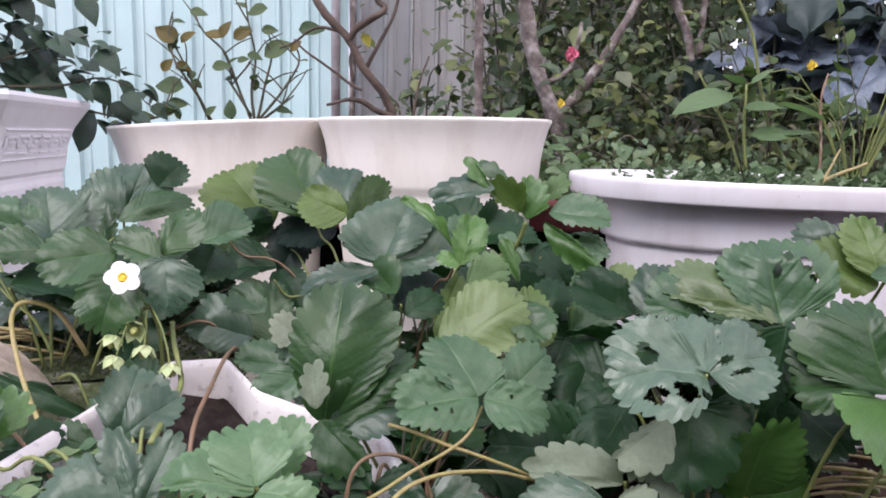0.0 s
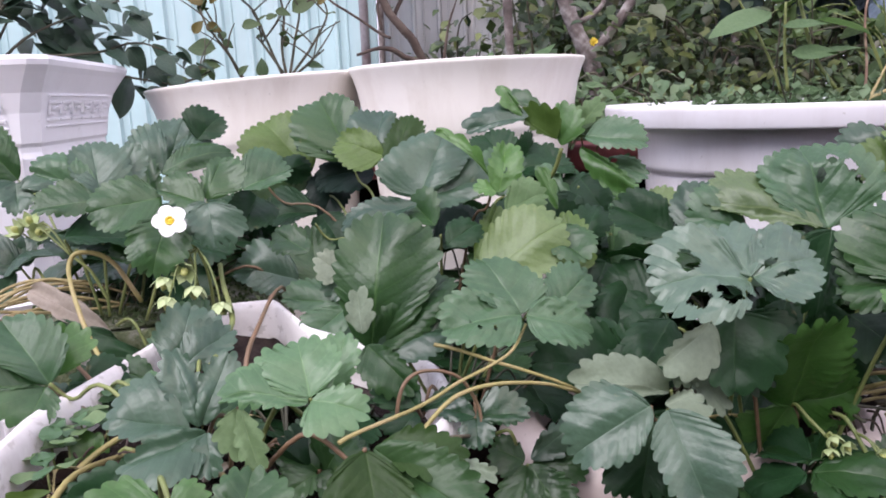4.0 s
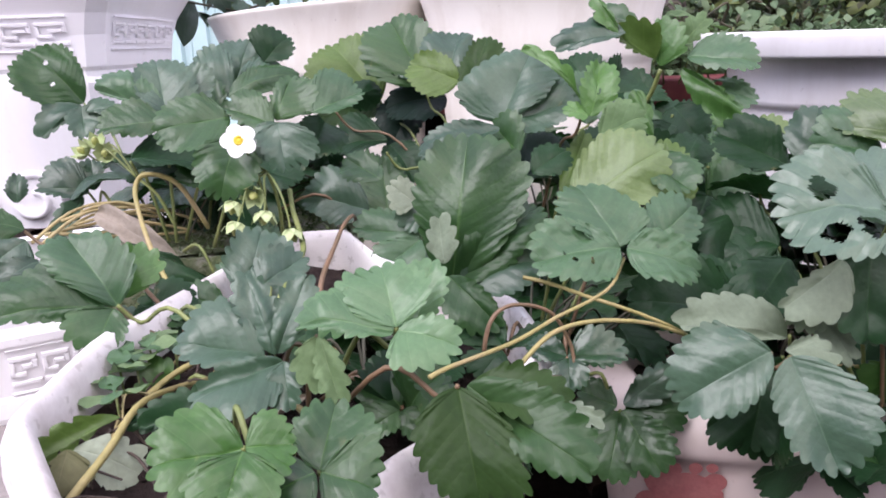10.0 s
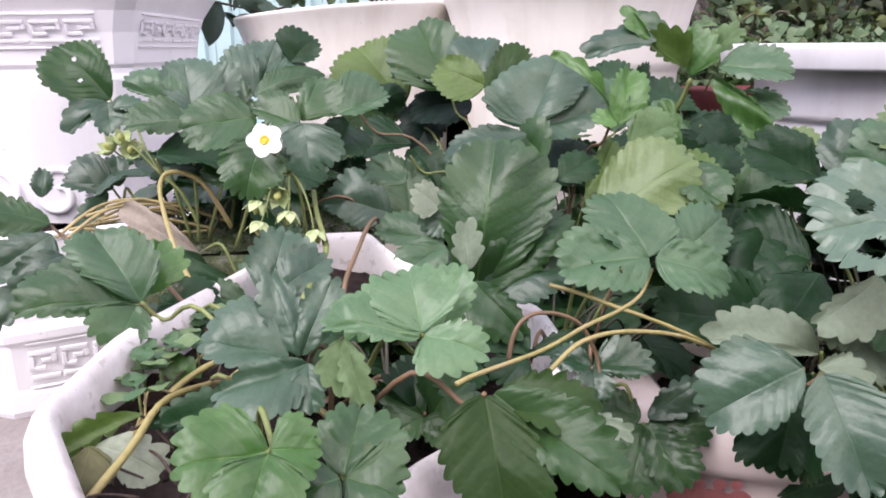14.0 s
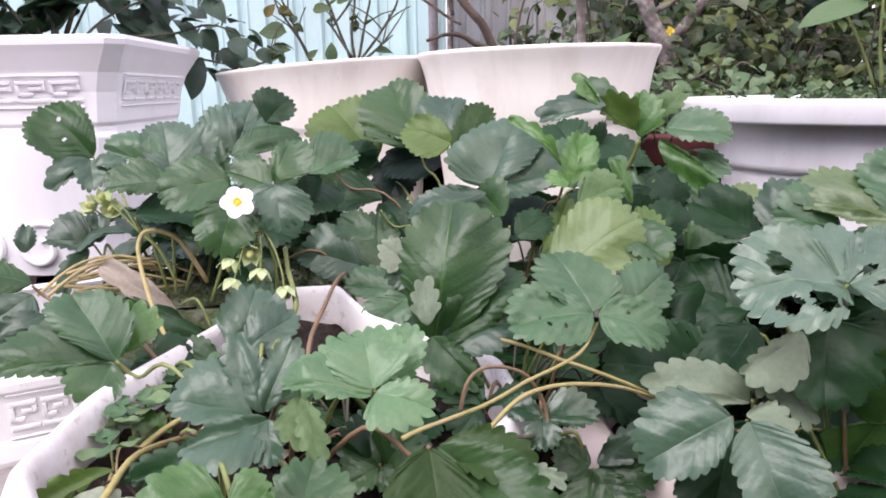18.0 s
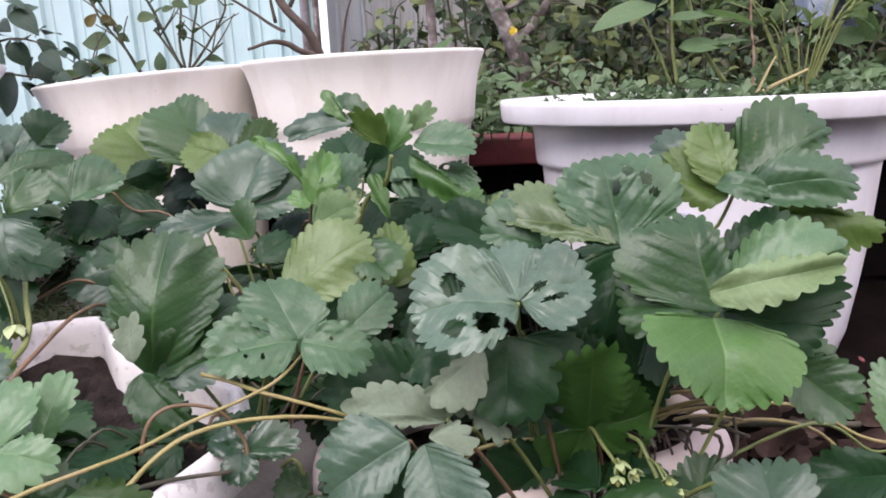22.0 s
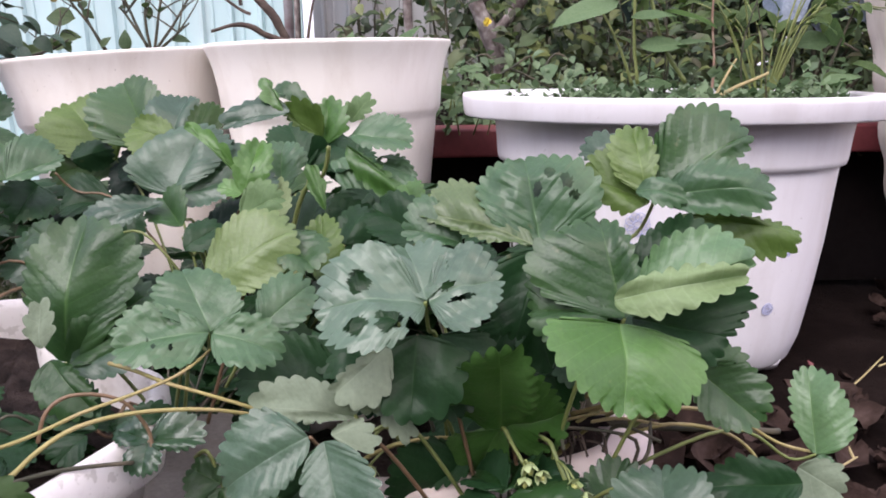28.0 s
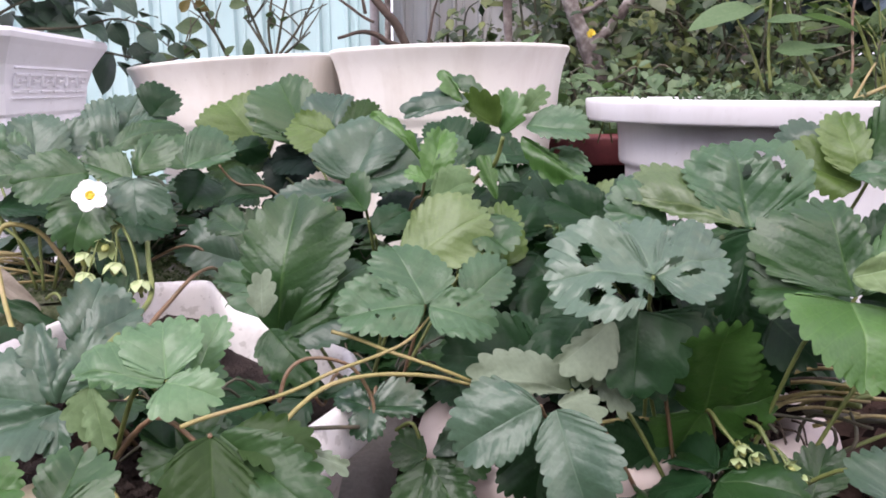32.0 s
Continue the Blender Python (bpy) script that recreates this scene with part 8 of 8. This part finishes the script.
stick = thing("dry_stick", (0.425, 0.83, 0.29), "dry peeling orange-brown stick standing in the tub", "stick")
branch(stick, [(0.425, 0.81, 0.285), (0.428, 0.81, 0.34), (0.422, 0.81, 0.40), (0.427, 0.81, 0.432)], 0.0016, 0.0010, STICK)
branch(stick, [(0.425, 0.81, 0.295), (0.44, 0.81, 0.33), (0.455, 0.82, 0.35)], 0.002, 0.001, STRAW, "side_twig")
branch(stick, [(0.42, 0.86, 0.29), (0.47, 0.85, 0.32), (0.50, 0.84, 0.335)], 0.003, 0.0015, STRAW, "side_twig")
feather = thing("feathery_plant", (0.52, 0.90, 0.29), "grey-green feathery plant rising from the tub", "plant")
for k in range(16):
    a = r.uniform(-1.3, 1.3)
    ln = r.uniform(0.10, 0.30)
    e = (0.52 + ln * math.sin(a) * 0.8, 0.90 + r.uniform(-0.06, 0.06), 0.30 + ln * math.cos(a))
    leafy_branch(feather, [(0.52, 0.90, 0.285), (0.52 + ln * math.sin(a) * 0.35, 0.90, 0.30 + ln * 0.55), e], 0.0013, 0.0006, PETIOLE, "hedge", 7, 0.020, r, 0.7, 0.5)
vine = thing("round_leaf_vine", (0.60, 0.88, 0.30), "vine with round dull green leaves over the tub rim", "vine")
for k in range(14):
    put_leaf(vine, "hedge" if k % 3 else "weed", (0.545 + r.uniform(-0.05, 0.12), 0.90 + r.uniform(-0.05, 0.05), 0.31 + r.uniform(0, 0.10)), (r.uniform(-1, 1), r.uniform(-0.9, 0.2), r.uniform(-0.5, 0.4)), r.uniform(0.035, 0.055), r)
branch(vine, [(0.58, 0.90, 0.28), (0.60, 0.90, 0.35), (0.62, 0.89, 0.42)], 0.002, 0.001, TWIG)

# fresh weeds that fill the corner between a pot and the tub
corner = thing("broadleaf_weed", (0.20, 1.08, 0.25), "fresh green weeds crowding behind the white tub", "weed")
for k in range(46):
    x, z = r.uniform(0.13, 0.27), 0.258 + 0.085 * r.random() ** 1.3
    put_leaf(corner, "weed", (x, 1.07 + r.uniform(-0.04, 0.03), z), (r.uniform(-1, 1), r.uniform(-1, 0.1), r.uniform(-0.3, 0.6)), r.uniform(0.018, 0.034), r)
for k in range(6):
    x = 0.15 + 0.02 * k
    branch(corner, [(x, 1.08, 0.25), (x + r.uniform(-0.02, 0.02), 1.07, 0.30 + 0.03 * r.random())], 0.0012, 0.0008, PETIOLE, "stalk")

# low weeds on the soil of the round pots
for cx, cy, z, rad, n in ((-0.296, 1.075, 0.337, 0.122, 300), (0.006, 1.0, 0.345, 0.13, 260)):
    w = thing("pot_weeds", (cx, cy, z), "sparse small green weeds on the pot soil", "weeds", kind="stuff")
    bm = bmesh.new()
    for k in range(n):
        a, q = r.uniform(0, math.tau), r.random() ** 0.5
        p = Vector((cx + rad * q * math.cos(a), cy + rad * q * math.sin(a), z + 0.004 + r.random() ** 2 * 0.02 + 0.035 * (cx < -0.2) * rad * q * math.cos(a)))
        d = Vector((r.uniform(-1, 1), r.uniform(-1, 1), r.uniform(-0.1, 0.9))).normalized() * r.uniform(0.006, 0.014)
        s = d.cross(Vector((0, 0, 1))).normalized() * d.length * 0.34
        bm.faces.new([bm.verts.new(v) for v in (p, p + d * 0.5 + s, p + d, p + d * 0.5 - s)])
    part("foliage", bm, FOLIAGE["weed"], w)

# ---- raised bed behind the pots ----
bm = bmesh.new()
box(bm, -0.2, 1.6, 1.16, 1.18, 0.0, 0.215, 0.002)
bed = thing("raised_bed", (0.7, 1.17, 0), "raised garden bed with a dark red edging rail", "raised bed")
# the board's black stands in for shade under the overhanging rail
part("front_board", bm, DARKBOARD, bed, "front board coloured black for the shade under the rail")
bm = bmesh.new()
box(bm, -0.2, 1.6, 1.10, 1.19, 0.215, 0.256, 0.004)
part("edging_rail", bm, RED, bed, "dark red painted rail")
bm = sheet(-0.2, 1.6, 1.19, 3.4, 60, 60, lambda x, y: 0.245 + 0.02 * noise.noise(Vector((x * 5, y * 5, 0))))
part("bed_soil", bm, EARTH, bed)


# ---- fences ----
def corrugated(name, x0, x1, y, z0, z1, pitch, depth, mat, label):
    bm = bmesh.new()
    shape = ((0.0, 0.0), (0.30, 0.0), (0.36, 1.0), (0.46, 1.0), (0.52, 0.0), (0.72, 0.0), (0.75, 0.35), (0.80, 0.35), (0.83, 0.0))
    xs = []
    k = 0
    while x0 + k * pitch < x1:
        xs += [(x0 + (k + s) * pitch, d * depth) for s, d in shape]
        k += 1
    cols = [[bm.verts.new((x, y - d, z)) for z in (z0, z1)] for x, d in xs]
    for a, b in zip(cols, cols[1:]):
        bm.faces.new((a[0], b[0], b[1], a[1]))
    return tagged(part(name, bm, mat, smooth=False), label, "fence", kind="structure")


corrugated("fence_turquoise", -3.2, -0.28, 2.25, 0, 2.6, 0.085, 0.014, TURQUOISE, "pale turquoise ribbed sheet metal fence")
corrugated("fence_grey", -0.28, 1.0, 2.7, 0, 2.6, 0.09, 0.02, GREYSHEET, "weathered grey corrugated sheet fence")


# ---- small trees and shrubs in the bed ----
rb = random.Random(21)
pale_tree = thing("small_tree", (0.30, 1.55, 0.25), "small tree with a forked grey lichen-covered trunk", "tree")
for pts, a, b in (([(0.270, 1.450, 0.263), (0.263, 1.450, 0.335), (0.239, 1.450, 0.405), (0.197, 1.450, 0.501), (0.176, 1.450, 0.615), (0.164, 1.450, 0.697)], 0.021, 0.010), ([(0.245, 1.450, 0.400), (0.282, 1.450, 0.438), (0.338, 1.450, 0.520), (0.390, 1.450, 0.621), (0.410, 1.450, 0.683)], 0.012, 0.006), ([(0.215, 1.450, 0.458), (0.268, 1.450, 0.492), (0.286, 1.450, 0.577)], 0.006, 0.003), ([(0.434, 1.400, 0.643), (0.472, 1.400, 0.554), (0.486, 1.400, 0.503)], 0.010, 0.006)):
    branch(pale_tree, pts, a, b, BARK, "trunk" if a > 0.02 else "branch")
for x, y, n in ((0.10, 1.42, 2), (-0.20, 1.9, 1), (0.62, 1.7, 1), (0.50, 1.9, 1), (0.85, 1.8, 1)):
    pole = thing("bare_trunk", (x, y, 0.24), "thin grey bare trunk in the garden bed", "tree", "bare trunks")
    branch(pole, [(x, y, 0.22), (x + rb.uniform(-0.02, 0.02), y, 0.6), (x + rb.uniform(-0.05, 0.05), y, 1.1)], 0.0085, 0.007, BARK, "trunk")


def leaf_cloud(bm, p, size, rng):
    """One small folded leaf in a crown."""
    d = Vector((rng.uniform(-1, 1), rng.uniform(-1, 0.4), rng.uniform(-0.9, 0.5))).normalized() * size
    s = d.cross(Vector((rng.uniform(-0.5, 0.5), -0.6, 1))).normalized() * size * rng.uniform(0.26, 0.4)
    up = s.cross(d).normalized() * size * 0.12
    a, l1, r1, l2, r2, e, m = (bm.verts.new(v) for v in (p, p + d * 0.35 + s + up, p + d * 0.35 - s + up, p + d * 0.72 + s * 0.8 + up, p + d * 0.72 - s * 0.8 + up, p + d - up, p + d * 0.5))
    for f in ((a, m, l1), (l1, m, l2), (l2, m, e), (a, r1, m), (r1, r2, m), (r2, e, m)):
        bm.faces.new(f)


def bush(cx, cy, z0, w, h, kind, leaves, size, label, mat=TWIG, stems=7):
    b = thing("garden_shrub", (cx, cy, z0), label, "shrub", "garden shrubs")
    per = leaves // stems
    bm = bmesh.new()
    for k in range(stems):
        e = Vector((cx + rb.uniform(-w, w), cy + rb.uniform(-w * 0.6, w * 0.4), z0 + h * rb.uniform(0.55, 1.0)))
        m = Vector((cx, cy, z0 + h * 0.3)).lerp(e, 0.5) + Vector((rb.uniform(-0.05, 0.05), 0, 0.05))
        branch(b, [(cx + (e.x - cx) * 0.3, cy, z0), m, e], 0.0032, 0.0012, mat, "stem")
        for j in range(per if kind == "blue" else per * 5):
            t = 0.1 + 0.9 * rb.random()
            p = Vector((cx + (e.x - cx) * 0.3, cy, z0)).lerp(e, t) + Vector((rb.gauss(0, 1), rb.gauss(0, 0.7), rb.gauss(0, 0.8))) * w * 0.33
            if kind == "blue":
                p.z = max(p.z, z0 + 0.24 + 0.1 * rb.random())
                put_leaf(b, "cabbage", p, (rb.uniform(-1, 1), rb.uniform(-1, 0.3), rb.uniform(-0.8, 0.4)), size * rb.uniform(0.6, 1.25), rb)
            else:
                leaf_cloud(bm, p, size * rb.uniform(0.25, 0.55) * rb.choice((0.7, 1.0, 1.0, 1.7)), rb)
    if kind == "blue":
        bm.free()
    else:
        part("crown", bm, FOLIAGE[kind], b)
    return b


for cx, cy, w, h, kind, n, size in ((0.22, 1.75, 0.17, 0.75, "hedge", 130, 0.065), (0.45, 1.8, 0.24, 0.85, "hedge", 190, 0.065), (0.75, 1.75, 0.24, 0.8, "hedge", 190, 0.07), (1.05, 1.7, 0.26, 0.9, "hedge", 190, 0.07), (1.4, 1.75, 0.3, 0.9, "hedge", 170, 0.075),
                                    (0.80, 1.31, 0.15, 0.44, "blue", 62, 0.098), (1.08, 1.36, 0.20, 0.52, "blue", 70, 0.105), (0.66, 1.40, 0.10, 0.42, "blue", 28, 0.085), (-0.02, 1.9, 0.10, 0.34, "hedge", 40, 0.06), (0.45, 1.45, 0.18, 0.24, "hedge", 130, 0.055), (0.75, 1.35, 0.20, 0.24, "hedge", 130, 0.05), (0.72, 1.25, 0.18, 0.14, "weed", 90, 0.04), (0.25, 1.28, 0.12, 0.12, "weed", 90, 0.045), (1.0, 1.3, 0.2, 0.24, "hedge", 120, 0.05), (0.60, 1.5, 0.25, 0.4, "hedge", 110, 0.05)):
    bush(cx, cy, 0.23, w, h, kind, n, size, {"hedge": "leafy green garden shrub in the bed", "blue": "broad-leaved plant, its dark leaves coloured with reflected sky blue", "weed": "low fresh green weeds in the bed"}[kind])
# dense planting behind
bm = bmesh.new()
for k in range(21000):
    x, z = rb.uniform(-0.2, 3.4), 0.2 + rb.random() ** 1.6 * 2.2
    y = 2.05 + rb.random() * 0.55 + 0.25 * noise.noise(Vector((x * 2, z * 2, 0)))
    if x < 0.32 and rb.random() < (0.93 if x < 0.12 else 0.6):
        continue
    d = Vector((rb.uniform(-1, 1), rb.uniform(-1, 0.5), rb.uniform(-1, 0.5))).normalized() * rb.uniform(0.025, 0.06) * rb.choice((1.0, 1.0, 1.6))
    s = d.cross(Vector((rb.uniform(-0.4, 0.4), -0.5, 1))).normalized() * d.length * 0.27
    p = Vector((x, y, z))
    bm.faces.new([bm.verts.new(v) for v in (p, p + d * 0.5 + s, p + d, p + d * 0.5 - s)])
for k in range(7000):
    p = Vector((rb.uniform(0.25, 3.4), 2.62 + 0.25 * rb.random(), 0.3 + 2.1 * rb.random()))
    d = Vector((rb.uniform(-1, 1), rb.uniform(-0.4, 0.4), rb.uniform(-1, 0.5))).normalized() * rb.uniform(0.05, 0.10)
    s = d.cross(Vector((rb.uniform(-0.4, 0.4), -1, 0.4))).normalized() * d.length * 0.30
    bm.faces.new([bm.verts.new(v) for v in (p, p + d * 0.5 + s, p + d, p + d * 0.5 - s)])
hedge = thing("hedge", (1.5, 2.3, 0), "dense dark green garden foliage closing the view", "hedge", kind="stuff")
part("foliage", bm, FOLIAGE["hedge"], hedge)
for x, y, z, m in ((0.240, 1.300, 0.500, PINK), (0.225, 1.300, 0.416, STAMEN), (0.559, 1.100, 0.471, STAMEN)):
    bl = thing("blossom", (x, y, z), "small bright garden blossom among the leaves", "flower", "garden blossoms")
    q = 0.85 if m is PINK else 0.5
    for k in range(6):
        a = math.tau * k / 6
        part("petal", dry_leaf("p", m, (x + 0.007 * q * math.cos(a), y, z + 0.007 * q * math.sin(a)), a, 0.018 * q, 0.007 * q, k, 1.2, 0.5), m, bl)
# unseen wall added behind the camera side; it blocks the low sky there
bm = bmesh.new()
box(bm, -6, 6, -5.2, -5.0, 0, 3.0)
tagged(part("wall_south", bm, CONCRETE, smooth=False), "plain grey wall added out of view to cut off low sky", "wall", kind="structure")
post = thing("fence_post", (-0.275, 2.2, 0), "thin fence post with peeling pale and red paint", "fence post")
bm = bmesh.new()
tube(bm, [(-0.272, 2.2, 0), (-0.272, 2.2, 2.6)], 0.013, 0.013, 10)
part("post", bm, surface("peeling_post_paint", ((0.22, 0.07, 0.06), (0.52, 0.44, 0.44), (0.66, 0.63, 0.65), (0.60, 0.58, 0.60)), 7, 0.7, 0.4, 0.002, 60), post)
